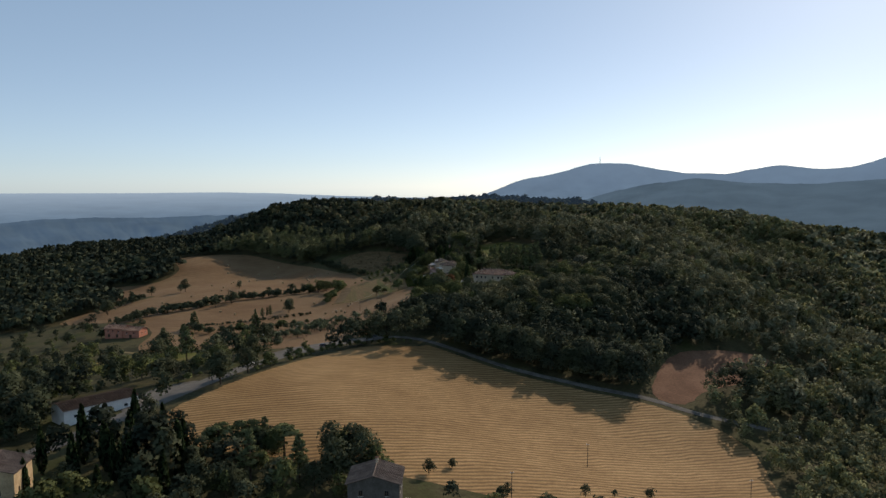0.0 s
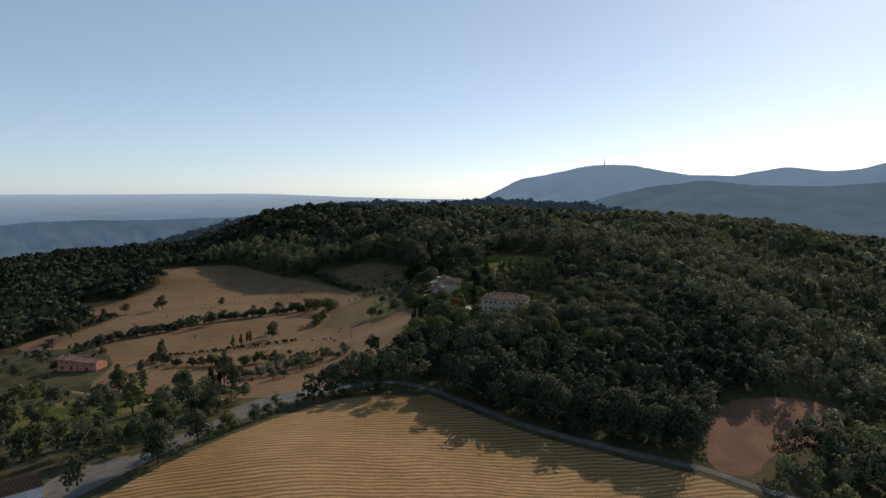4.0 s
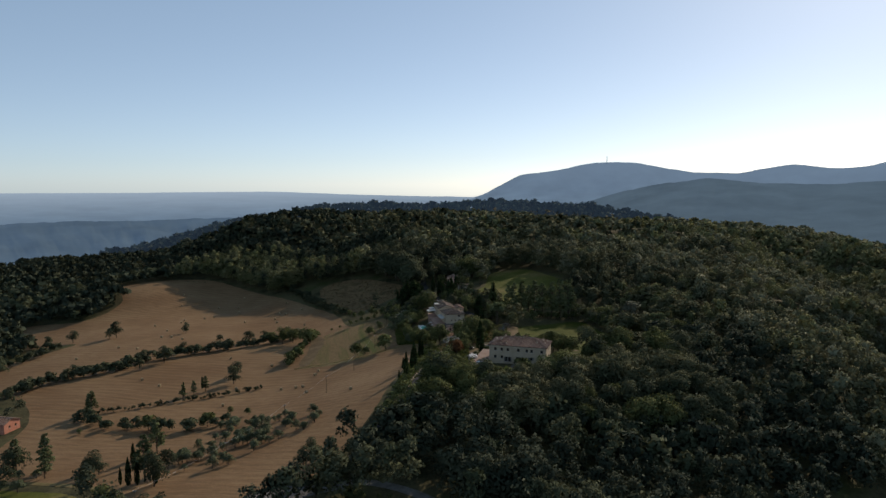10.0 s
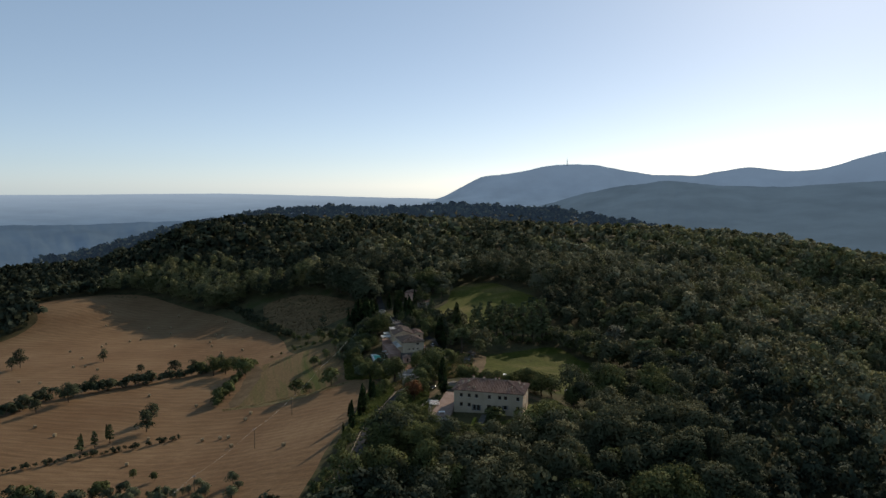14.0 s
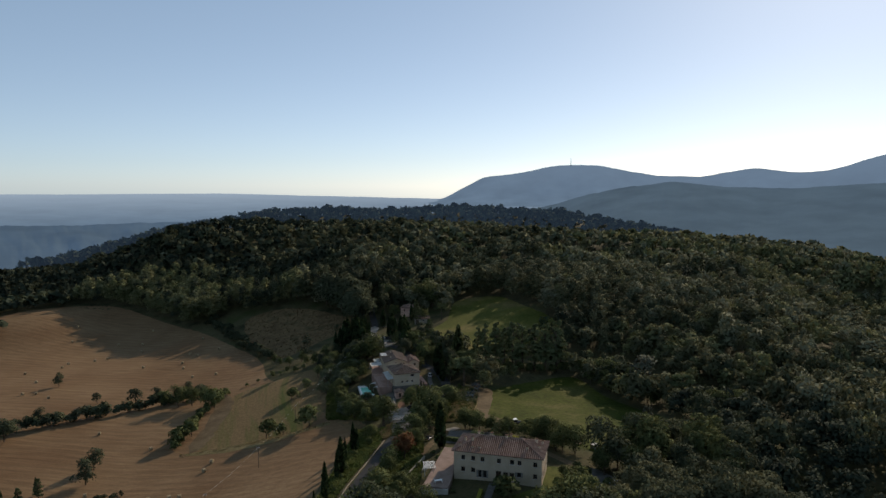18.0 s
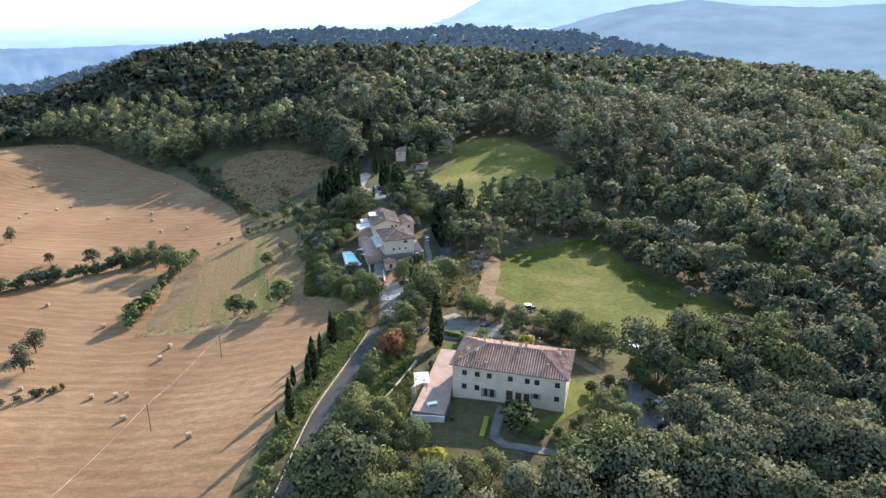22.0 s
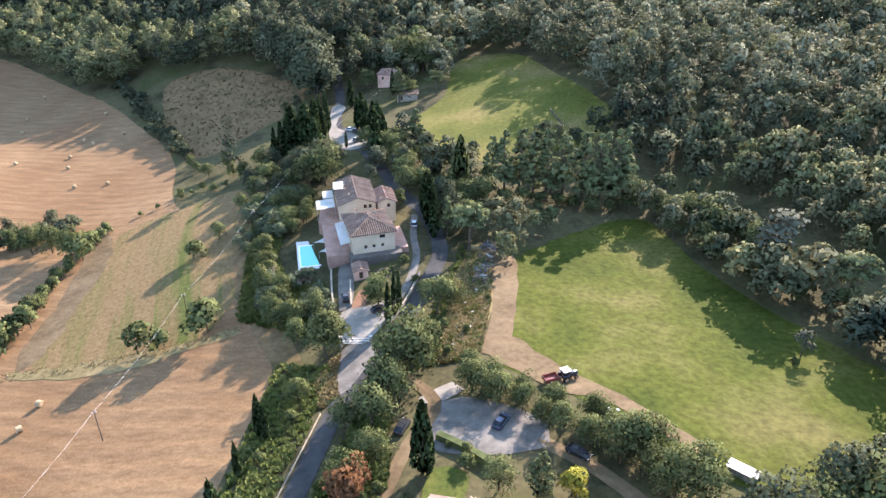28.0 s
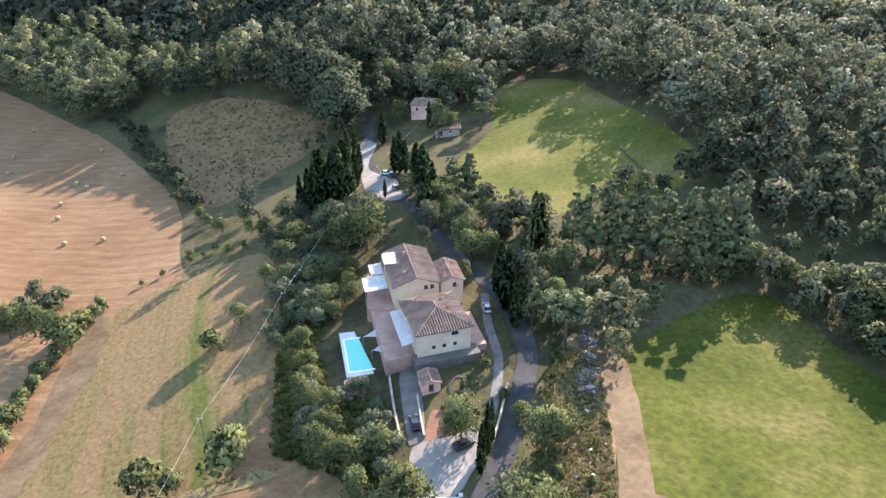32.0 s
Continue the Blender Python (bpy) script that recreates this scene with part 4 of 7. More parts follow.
def plant(key, x, y, tall, girth=1.0, group=""):
    if tall > 1.5 and any(inside(ring, np.array([x]), np.array([y]))[0] for ring in KEEP_CLEAR):
        return None
    name, label, category, crowns, trunks = KINDS[key]
    s = tall / 10
    k = s * girth * GROW.uniform(0.88, 1.15)
    ob = holder(name, Matrix.LocRotScale((x, y, height(x, y) - 0.05), Euler((0, 0, GROW.uniform(0, 6.28))), (k, k, s)), label, category, group)
    i = GROW.randrange(len(crowns))
    part_of("trunk", trunks[i % len(trunks)], None, ob)
    part_of("crown", crowns[i], None, ob)
    return ob


def grow(rows, group, shrink=1.0):
    for key, x, y, tall in rows:
        if key == "o" and group in DARK_GROUPS:
            key = "d"
        plant(key, x, y, max(1.2, tall * shrink), 1.0, group)


grow([("o", -300, 84, 15), ("o", -278, 175, 15), ("o", -140, 55, 12), ("c", -154, 47, 8), ("c", -158, 34, 9), ("p", -191, 7, 14), ("p", -177, -63, 16), ("p", -165, -63, 17), ("c", -120, -89, 7), ("c", -116, -91, 11), ("c", -113, -91, 9), ("p", -82, -133, 18), ("p", -79, -131, 17), ("o", -137, -74, 8), ("o", -85, -139, 8), ("o", -101, -121, 8), ("o", -94, -146, 11), ("c", -250, -3, 7), ("o", -67, -131, 4), ("o", -58, -78, 8), ("o", -308, 169, 11), ("o", -330, 173, 8), ("o", -259, 72, 6), ("o", -245, 74, 9)],
     "trees between the fields and the road", 0.85)
grow([("o", -209, 83, 9), ("o", -202, 99, 13), ("o", -202, 124, 9), ("o", -189, 152, 7), ("o", -167, 149, 10), ("o", -158, 154, 9), ("o", -142, 155, 10), ("s", -116, 96, 9), ("o", -101, -160, 8), ("o", -111, -153, 7), ("o", -121, -169, 9), ("o", -105, -178, 8), ("o", -132, -166, 8), ("o", -87, -174, 7), ("o", -92, -179, 4), ("s", -122, -18, 8), ("s", -149, -18, 8), ("s", -162, -15, 3), ("s", -180, -20, 3), ("s", -119, 0, 4), ("s", -108, -6, 4), ("o", -279, 18, 9), ("o", -257, 24, 7), ("o", -56, -118, 7)],
     "trees between the fields and the road", 0.85)
grow([("o", -47, -113, 8), ("o", -38, -108, 14), ("s", -71, -147, 5), ("s", -67, -143, 4), ("s", -78, -165, 6), ("c", -106, -92, 12), ("c", -41, 17, 7)],
     "trees between the fields and the road", 0.85)
grow([("c", -90, -265, 17), ("c", -96, -270, 16), ("c", -107, -267, 17), ("c", -72, -268, 16), ("c", -66, -271, 12), ("c", -80, -274, 15), ("c", -110, -272, 12), ("p", -47, -269, 17), ("p", -34, -268, 16), ("o", -23, -269, 17), ("o", -18, -264, 17), ("o", -39, -277, 10), ("o", -28, -275, 12), ("o", -50, -278, 13), ("o", -58, -276, 12), ("o", -1, -255, 6), ("o", 5, -248, 4), ("o", 21, -260, 5), ("o", 43, -249, 5), ("o", 52, -244, 3), ("o", 63, -240, 5), ("o", -106, -247, 9), ("o", -133, -234, 11)],
     "trees round the lower houses", 0.8)
grow([("o", -135, -243, 8), ("o", -86, -196, 17), ("o", -82, -179, 14), ("o", -128, -176, 12), ("o", -195, -86, 13), ("o", -186, -134, 14), ("o", -234, -96, 12), ("o", -154, -113, 17), ("p", -128, -136, 21), ("o", -79, -144, 10), ("o", -73, -130, 13), ("o", -105, -95, 15), ("p", -127, -52, 17), ("o", -263, -23, 11), ("o", -246, -13, 9), ("o", -306, -8, 10)],
     "trees round the lower houses", 0.8)
grow([("o", -140, 138, 11), ("o", -133, 138, 10), ("o", -125, 135, 10), ("o", -149, 142, 8), ("s", -119, 131, 10), ("s", -120, 139, 6), ("s", -118, 93, 7), ("s", -120, 104, 6), ("s", -121, 112, 4), ("s", -122, 121, 4), ("s", -119, 88, 7), ("s", -78, 79, 8), ("s", -61, 82, 9), ("s", -71, 79, 5), ("o", -73, 128, 6), ("s", -78, 119, 6), ("o", -56, 110, 7), ("o", -45, 82, 8), ("o", -45, 92, 7), ("o", -47, 94, 4), ("o", -28, 64, 12), ("o", -38, 77, 8), ("o", -33, 79, 8)],
     "trees and hedges below the farm", 1)
grow([("o", -51, 97, 7), ("c", -36, 41, 10), ("c", -34.6, 40, 8), ("c", -37, 31, 8), ("c", -36, 18, 12), ("c", -36.6, 15, 9), ("c", -37, -1, 11), ("c", -40, -2, 4), ("o", -31, 50, 6), ("s", -31, 44, 3), ("o", -19, 82, 9), ("o", -12, 60, 6), ("o", -10, 54, 15), ("o", -13, 55, 10), ("o", -15, 40, 10), ("o", -13, 46, 11), ("o", -13, 30, 7), ("o", -17, 24, 8), ("r", -16, 23, 8)],
     "trees and hedges below the farm", 1)
grow([("o", 3, 49, 10), ("o", 8, 45, 10), ("o", 12, 43, 8), ("o", 11, 44, 7), ("o", 18, 36, 10), ("o", 15, 39, 8), ("o", 23, 34, 9), ("o", 27, 30, 9), ("o", 30, 27, 10), ("o", 34, 23, 13), ("o", 38, 23, 11), ("o", 32, 24, 9), ("c", -4, 27, 13), ("o", 7, 23, 9), ("p", 13, 21, 13), ("p", 14, 19, 7), ("y", 18, 22, 7), ("o", 2, 31, 4), ("o", -1, 33, 2)],
     "trees behind the villa", 0.74)
grow([("p", 9, 148, 20), ("p", 13, 147, 22), ("p", 17.6, 146.5, 24), ("p", 22, 146, 22), ("p", 26, 145, 25), ("p", 31, 145, 24), ("p", 36.8, 144, 26), ("p", 42, 143.5, 26), ("p", 47.3, 143, 28), ("p", 50, 147, 22), ("u", -13, 244, 13), ("p", -29, 240, 17), ("p", -26, 246, 11), ("o", -30, 280, 19), ("o", -21, 278, 18), ("o", -38, 287, 15), ("v", -1, 149, 18), ("c", -9, 128, 12), ("c", -30, 168, 21), ("c", -43, 211, 14), ("c", -39, 209, 13), ("c", -44, 189, 7), ("c", -70, 185, 15), ("c", -68, 188, 16)],
     "trees round the farm and cottage", 0.9)
grow([("c", -65, 188, 18), ("c", -64, 194, 18), ("c", -61, 199, 18), ("c", -63, 220, 13), ("c", -62, 228, 13), ("c", -61, 237, 11), ("c", -60, 188, 16), ("o", -26, 171, 11), ("o", -23, 178, 9), ("o", -17, 170, 7), ("p", -18, 183, 14), ("o", -12, 163, 8), ("o", -12, 145, 8), ("o", -45, 153, 16), ("o", -50, 152, 14), ("o", -54, 143, 7), ("o", -64, 141, 8), ("o", -71, 144, 8), ("o", -67, 165, 7), ("o", 2, 122, 10), ("s", -19, 133, 6), ("o", -6, 166, 7), ("o", 2, 161, 8)],
     "trees round the farm and cottage", 0.9)
grow([("k", 79, 102, 19), ("o", 74, 117, 12), ("o", 77, 107, 13), ("o", 70, 123, 12), ("o", 67, 131, 10), ("s", 82, 90, 7), ("u", 91, 87, 14), ("o", 93, 65, 12), ("o", 96, 63, 13), ("o", 109, 73, 9), ("o", 32, 32, 9), ("o", 28, 31, 10), ("o", 38, 26, 9), ("o", 86, 32, 7), ("o", 64, 13, 9), ("o", 58, 13, 8), ("o", 44, 11, 8), ("o", 49, 12, 9)],
     "trees round the meadow", 1)
grow([("s", -20, -14, 6), ("o", -14, -12, 9), ("o", -20, -8, 9), ("o", -7, -18, 7), ("o", -12, -7, 6), ("o", -15, -17, 7), ("s", -5, -10, 2), ("s", 0, -9, 1), ("s", 31, 3, 3.4), ("o", 32, -10, 8), ("o", 36, -12, 8), ("o", 35, -5, 7), ("o", 30, -17, 8), ("o", 26, -22, 6), ("o", 22, -24, 5), ("y", -2, -23, 4), ("y", -5, -22, 3), ("o", -19, -19, 6), ("o", 6, -20, 4), ("s", 2, 28, 3), ("c", -5, 27, 15), ("o", -15, 32, 6), ("r", -16, 20, 9), ("o", -19, 24, 6), ("o", -20, 13, 7), ("o", -20, 9, 6), ("o", -22, 1, 6)],
     "garden trees of the villa", 1)
grow([("o", -20, 40, 7), ("o", -15, 45, 5)],
     "garden trees of the villa", 1)


def scatter(key, ring, count, low, high, group, seed):
    """Trees or shrubs of one kind here and there within a ring."""
    rnd = random.Random(seed)
    xs, ys = [q[0] for q in ring], [q[1] for q in ring]
    while count:
        x, y = rnd.uniform(min(xs), max(xs)), rnd.uniform(min(ys), max(ys))
        if inside(ring, np.array([x]), np.array([y]))[0]:
            plant(key, x, y, rnd.uniform(low, high), 1.0, group)
            count -= 1


def thicket(name, places, low, high, label, seed, mats=None):
    """A stand of trees grown together, which nobody could count."""
    rng = np.random.default_rng(seed)
    bits, kinds = [], []
    for x, y in places:
        s, k, w = rng.uniform(low, high) / 10, rng.uniform(0, 6.283), rng.uniform(0.85, 1.2)
        p = FINEST[rng.integers(len(FINEST))]
        bits.append(set_down(p, k, s * w, s, x, y, height(x, y) - 0.6 * s))
        kinds += [int(rng.integers(3))] * (len(p) // 4)
    me = quads_mesh(name, np.concatenate(bits), (mats or DARK_MIX)[0])
    for m in (mats or DARK_MIX)[1:]:
        me.materials.append(m)
    me.polygons.foreach_set("material_index", kinds)
    return tagged(new(name, me), label, "trees", kind="stuff")


def spots(ring, count, seed):
    rnd = random.Random(seed)
    xs, ys, out = [q[0] for q in ring], [q[1] for q in ring], []
    while len(out) < count:
        x, y = rnd.uniform(min(xs), max(xs)), rnd.uniform(min(ys), max(ys))
        if inside(ring, np.array([x]), np.array([y]))[0]:
            out.append((x, y))
    return out


def line_spots(line, step, off, seed):
    rnd, out = random.Random(seed), []
    for a, b in zip(line, line[1:]):
        n = max(1, int(math.dist(a, b) / step))
        for i in range(n):
            t = (i + rnd.random()) / n
            out.append((a[0] + (b[0] - a[0]) * t + rnd.uniform(-off, off), a[1] + (b[1] - a[1]) * t + rnd.uniform(-off, off)))
    return out


def hedge(line, step, low, high, label, seed, off=0.8, mat=None):
    """One hedge grown together from many stems."""
    rng = np.random.default_rng(seed)
    bits = []
    for a, b in zip(line, line[1:]):
        n = max(1, int(math.dist(a, b) / step))
        for i in range(n):
            t = (i + rng.random()) / n
            x, y = a[0] + (b[0] - a[0]) * t + rng.uniform(-off, off), a[1] + (b[1] - a[1]) * t + rng.uniform(-off, off)
            s, k, w = rng.uniform(low, high) / 10, rng.uniform(0, 6.283), rng.uniform(0.8, 1.2)
            p = HEDGE_CROWNS[rng.integers(len(HEDGE_CROWNS))]
            bits.append(set_down(p, k, s * w, s, x, y, height(x, y)))
    return tagged(new("hedge", quads_mesh("hedge", np.concatenate(bits), mat or M_OAK_NEAR)), label, "hedge")


HEDGE_CROWNS = [broad_crown(s + 180, 11, 10, 0.0, 9, 320, 0.72) for s in range(4)]


def along(key, line, step, low, high, group, seed, off=0.8):
    rnd = random.Random(seed)
    for a, b in zip(line, line[1:]):
        n = max(1, int(math.dist(a, b) / step))
        for i in range(n):
            t = (i + rnd.random()) / n
            plant(key, a[0] + (b[0] - a[0]) * t + rnd.uniform(-off, off), a[1] + (b[1] - a[1]) * t + rnd.uniform(-off, off), rnd.uniform(low, high), 1.0, group)


hedge([(-263, 35), (-249, 64), (-221, 84), (-222, 97), (-179, 128), (-132, 153)], 1.5, 3.0, 7.0, "ragged green hedge across the stubble field", 3, 2, M_OAK_DARK)
hedge([(-190, 6), (-157, 24), (-118, 44)], 2.0, 1.4, 3.0, "thin low hedge across the lower stubble", 33, 1, M_OAK_DARK)
hedge([(-194, -2), (-170, -12), (-130, -21), (-112, -18)], 2.6, 2.4, 6.0, "row of dark bushes in the stubble", 34, 3, M_OAK_DARK)
hedge([(-36, 62), (-36, 44), (-35, 24), (-36, 6), (-38, -14), (-41, -40)], 4.2, 0.9, 2.4, "low green bushes on the bank of the lane", 8, 1.2)
hedge([(-120, 150), (-121, 118), (-119, 84)], 2.0, 2.2, 4.2, "overgrown green hedge beside the fallow strip", 4, 1)
hedge([(-316, 90), (-306, 150), (-340, 165), (-362, 190)], 3, 2.5, 6, "tall ragged hedge by the upper field", 5, 3, M_OAK_DARK)
hedge([(-193, 317), (-172, 290), (-150, 260), (-135, 238), (-124, 222), (-112, 208)], 2.4, 3.0, 6.5, "row of tall bushes between two fields", 35, 3, M_OAK_DARK)
hedge([(-104, 172), (-90, 168), (-78, 174), (-66, 172)], 4, 2, 4, "low green bushes on a grassy bank", 6, 1.5)
hedge([(-40, -66), (-38.6, -46), (-36.6, -28), (-36, -14)], 2.6, 1.6, 4.4, "light green shrubs on the lane's bank", 36, 1.6)
hedge([(-90, -128), (-92, -150), (-99, -178), (-105, -198)], 6, 1.5, 4, "uneven green hedge along the country road", 10, 2)
thicket("trees_country_road", line_spots([(-92, -122), (-98, -145), (-104, -170), (-114, -194)], 8, 4, 11), 7, 12, "trees strung along the country road", 11)
hedge([(-26, -110), (-40, -112), (-54, -122), (-66, -140), (-73, -158), (-80, -178)], 3.4, 1.6, 4, "uneven green hedge along the country road", 12, 1)
hedge([(62, 25), (76, 30), (86, 36)], 4, 2, 4, "row of bushes at the edge of the meadow", 13, 2)
along("o", [(58, 134), (68, 112), (80, 92), (92, 66), (95, 50)], 7, 6, 10, "trees round the meadow", 14, 2.5)
scatter("l", [(-107, -80), (-116, -48), (-112, -20), (-64, -28), (-61, -46), (-82, -62), (-87, -86)], 75, 2.4, 4.6, "olive orchard", 15)
scatter("l", [(-50, 84), (-30, 70), (-32, 90), (-40, 98), (-52, 110), (-54, 96)], 38, 2.6, 5.0, "olives below the farmhouse", 16)
scatter("l", [(-60, 114), (-52, 118), (-48, 142), (-58, 150), (-70, 140), (-66, 122)], 36, 3.5, 6, "olives below the farmhouse", 17)
scatter("l", [(-200, -130), (-150, -100), (-160, -60), (-220, -70), (-250, -110)], 26, 3, 5, "olives by the lower houses", 18)
scatter("c", [(-135, -305), (-66, -305), (-60, -268), (-100, -261), (-128, -266)], 30, 10, 15, "cypresses by the lower houses", 19)
scatter("s", [(-4, 60), (6, 70), (10, 100), (0, 108), (-6, 90)], 8, 1.0, 2.2, "brambles beside the lane", 21)
thicket("trees_above_farm", spots([(-36, 150), (-14, 140), (-8, 156), (-22, 182), (-40, 196)], 26, 22), 5, 11, "leafy trees crowded above the farmhouse", 22)
thicket("trees_on_bank", spots([(-70, 150), (-50, 150), (-46, 180), (-62, 186), (-78, 172)], 24, 23), 5, 9, "leafy trees crowded on the bank above the farm", 23)
thicket("trees_field_edge", line_spots([(-9, -106), (22, -122), (54, -129), (80, -132)], 4.2, 1.6, 73) + line_spots([(-4, -98), (24, -114), (56, -121), (84, -122)], 5.0, 2.0, 74), 15, 20, "tall dark trees crowded along the field lane", 73, (M_OAK_SHADE, M_OAK_DARK, M_OAK_SHADE))
thicket("trees_by_cottage", spots([(-58, 278), (-20, 272), (-12, 292), (-34, 306), (-62, 296)], 14, 24), 11, 17, "tall trees crowded behind the cottage", 24)
scatter("s", [(-2, 8), (-2, 24), (-14, 26), (-18, 6), (-12, -4)], 12, 1, 2.4, "garden shrubs by the villa", 25)
scatter("s", [(26, -22), (44, -20), (46, 14), (38, 22), (34, 0)], 16, 1.5, 4, "garden shrubs by the villa", 26)
scatter("s", PINE_GROUND, 16, 1.5, 3.5, "undergrowth below the pines", 28)
scatter("o", [(-4, 122), (8, 128), (10, 150), (-4, 150), (-10, 136)], 10, 6, 11, "trees above the farmhouse", 29)
scatter("s", [(-30, -20), (-10, -24), (-8, -12), (-24, -8)], 18, 2, 4, "shrubs below the villa", 51)
thicket("trees_under_garden", spots([(-30, -24), (-8, -28), (-10, -16), (-26, -12)], 9, 52), 5, 9, "trees crowded below the villa garden", 52)
scatter("s", [(-24, 84), (-16, 84), (-14, 98), (-24, 100)], 10, 0.8, 2.0, "garden shrubs by the farmhouse", 53)

grow([("p", -157, 31, 8), ("p", -154, 37, 8), ("p", -150, 42, 9), ("o", -144, 68, 10), ("p", -193, 8, 11), ("o", -174, -68, 13), ("p", -159, -72, 11), ("o", -142, -70, 9), ("c", -128, -67, 9), ("p", -112, -88, 17), ("o", -108, -80, 9), ("o", -58, -88, 8), ("o", -52, -90, 8), ("o", -42, -86, 9), ("o", -306, 92, 14), ("o", -230, 186, 9), ("o", -280, 170, 9), ("o", -262, 60, 6)],
     "trees in the lower fields", 0.95)
grow([("u", -60, -258, 11), ("u", -52, -257, 12), ("u", -42, -256, 11), ("p", -48, -255, 12), ("o", -29, -255, 12.5), ("o", -23, -253, 11.5), ("c", -88, -252, 18), ("c", -78, -255, 15), ("c", -68, -263, 14), ("c", -98, -262, 18), ("c", -84, -262, 16)],
     "trees round the lower houses", 0.95)

grow([("o", -9.2, 57, 12), ("o", -6.4, 60, 9), ("o", -12.4, 49.5, 6.4), ("o", -5, 78, 10), ("o", -2.1, 81, 7.5), ("o", -8.4, 85.5, 5), ("o", -6.2, 68, 5), ("o", 2.6, 52.4, 7), ("o", 6.4, 50, 6.5), ("s", -3.2, 72, 2.6), ("s", -15, 101, 3.2), ("s", -11, 92, 2.4),
      ("o", -13, 144.3, 8), ("o", -23.6, 177, 10), ("o", -13.5, 164, 8), ("o", -17.5, 152, 9), ("o", -20, 160, 8)], "trees beside the lane")
grow([("o", -109, 200, 5), ("s", -104, 193, 4), ("o", -96, 184, 6), ("o", -90, 188, 7), ("s", -85, 179, 4.5), ("o", -79, 175, 7), ("o", -75, 183, 8), ("d", -69, 178, 9), ("o", -66, 166, 7), ("s", -72, 168, 4), ("s", -101, 168, 2.5), ("s", -107, 162, 2.2), ("s", -94, 172, 2.8), ("s", -112, 158, 2)], "trees and bushes below the fallow field")
grow([("s", 8, 143, 5), ("s", 13, 142, 4.2), ("s", 18.5, 142.5, 5.2), ("s", 23.5, 141.5, 4.6), ("s", 29, 141.5, 5), ("s", 34, 140.5, 4.4), ("s", 39, 140, 5.4), ("s", 45, 139.5, 4.8), ("s", 50, 141, 5.5), ("o", 54, 143, 9), ("o", 16, 151, 8), ("o", 28, 150, 9), ("o", 40, 149, 9)], "bushes under the pines")
grow([("u", 2.2, 108, 15), ("p", -17.5, 183, 14), ("v", -0.9, 139.5, 20), ("p", -4, 116, 12), ("d", -3.4, 122, 11), ("d", -6, 129, 12), ("d", 3, 117, 9)], "tall trees above the farm's lane")
for x, y, tall, girth in ((-9.1, 121.5, 15.5, 1.3), (-10.4, 127, 14, 1.2), (-7.6, 115, 11, 1.1), (-41.1, 210.5, 14.5, 1.3), (-31.7, 188, 16, 1.5), (-34.4, 194, 15, 1.3), (-50.4, 241, 12, 1.4), (-28.6, 180, 13, 1.2),
                          (-63.8, 189, 19, 1.5), (-58.6, 189, 19, 1.6), (-61, 196, 17, 1.5), (-56.6, 196, 16, 1.4), (-66.6, 196, 17, 1.4), (-58, 204, 15, 1.4), (-63, 205, 15, 1.5), (-54.6, 184, 15, 1.4), (-60, 212, 13, 1.3)):
    plant("c", x, y, tall, girth, "cypresses round the farm and parking place")
grow([("d", -48.8, 162, 14), ("d", -52, 157, 11), ("d", -44.6, 167, 12), ("d", -56, 166, 11)], "trees beside the farm's terrace")
grow([("c", -33, 251, 11), ("o", -30, 256, 9), ("o", -24, 246, 8), ("o", -45, 262, 9)], "trees round the cottage")

plant("s", 15, -11.4, 5.6, 1.45, "garden trees of the villa")
plant("o", -19.6, 84.5, 7.2, 1.0, "garden trees of the farm")
plant("o", -28.6, 65.2, 9, 1.0, "garden trees of the farm")
scatter("s", [(18, -16), (25, -9), (30, -6), (33, -14), (25, -18)], 11, 1.4, 3.2, "garden shrubs by the villa", 61)
# sunlight on this row is put into its paler leaf colours
thicket("trees_wood_edge", line_spots([(-316, 425), (-241, 370), (-199, 361), (-160, 357), (-142, 366)], 7, 2, 62), 10, 14, "pale green trees along the wood's edge", 62, (M_OAK_NEAR, M_OAK_WARM, M_OAK_LIGHT))

thicket("trees_lower_edge", spots([(-66, -262), (-20, -258), (-20, -250), (-66, -254)], 15, 63), 7, 11, "dark trees crowded along the lower field edge", 63)

for x, y, tall in ((-15.7, 73.4, 11.5), (-14.7, 77.2, 12), (-13.9, 80, 10.5)):
    plant("c", x, y, tall, 0.6, "trees and hedges below the farm")
scatter("o", [(-57, 120), (-46, 123), (-44, 142), (-52, 148), (-62, 136)], 20, 4, 7, "trees beside the farm's terrace", 64)
thicket("trees_by_parking", spots([(-62, 150), (-48, 148), (-43, 168), (-47, 184), (-62, 180)], 16, 65), 5, 9, "leafy trees between farm and parking place", 65)
along("o", [(-55, 114), (-50, 97), (-41, 79), (-33, 68)], 3.6, 5, 8, "olives below the farmhouse", 71, 1.6)
along("d", [(-100, 300), (-84, 288), (-70, 270), (-66, 250)], 3.6, 21, 27, "dark trees above the fallow field", 72, 2.5)
grow([("o", -19.6, -14, 11), ("o", -14.4, -17, 9), ("o", -19.2, -29, 12), ("o", -12, -30, 10), ("o", 8.2, -27.5, 7), ("o", 13.2, -33, 9), ("o", 4, -33, 10), ("o", -4, -34, 11), ("o", 29.6, -27, 15), ("o", 25, -31, 14), ("o", 35.8, -29, 15), ("o", 44, -28, 14), ("o", 19, -35, 12), ("d", 53.4, -11, 14), ("d", 52, -22, 14), ("o", 44, 6.6, 9), ("o", 54.6, 11, 9), ("o", -24.4, -30, 7), ("y", -2.2, -25, 5)], "trees below the villa's garden")
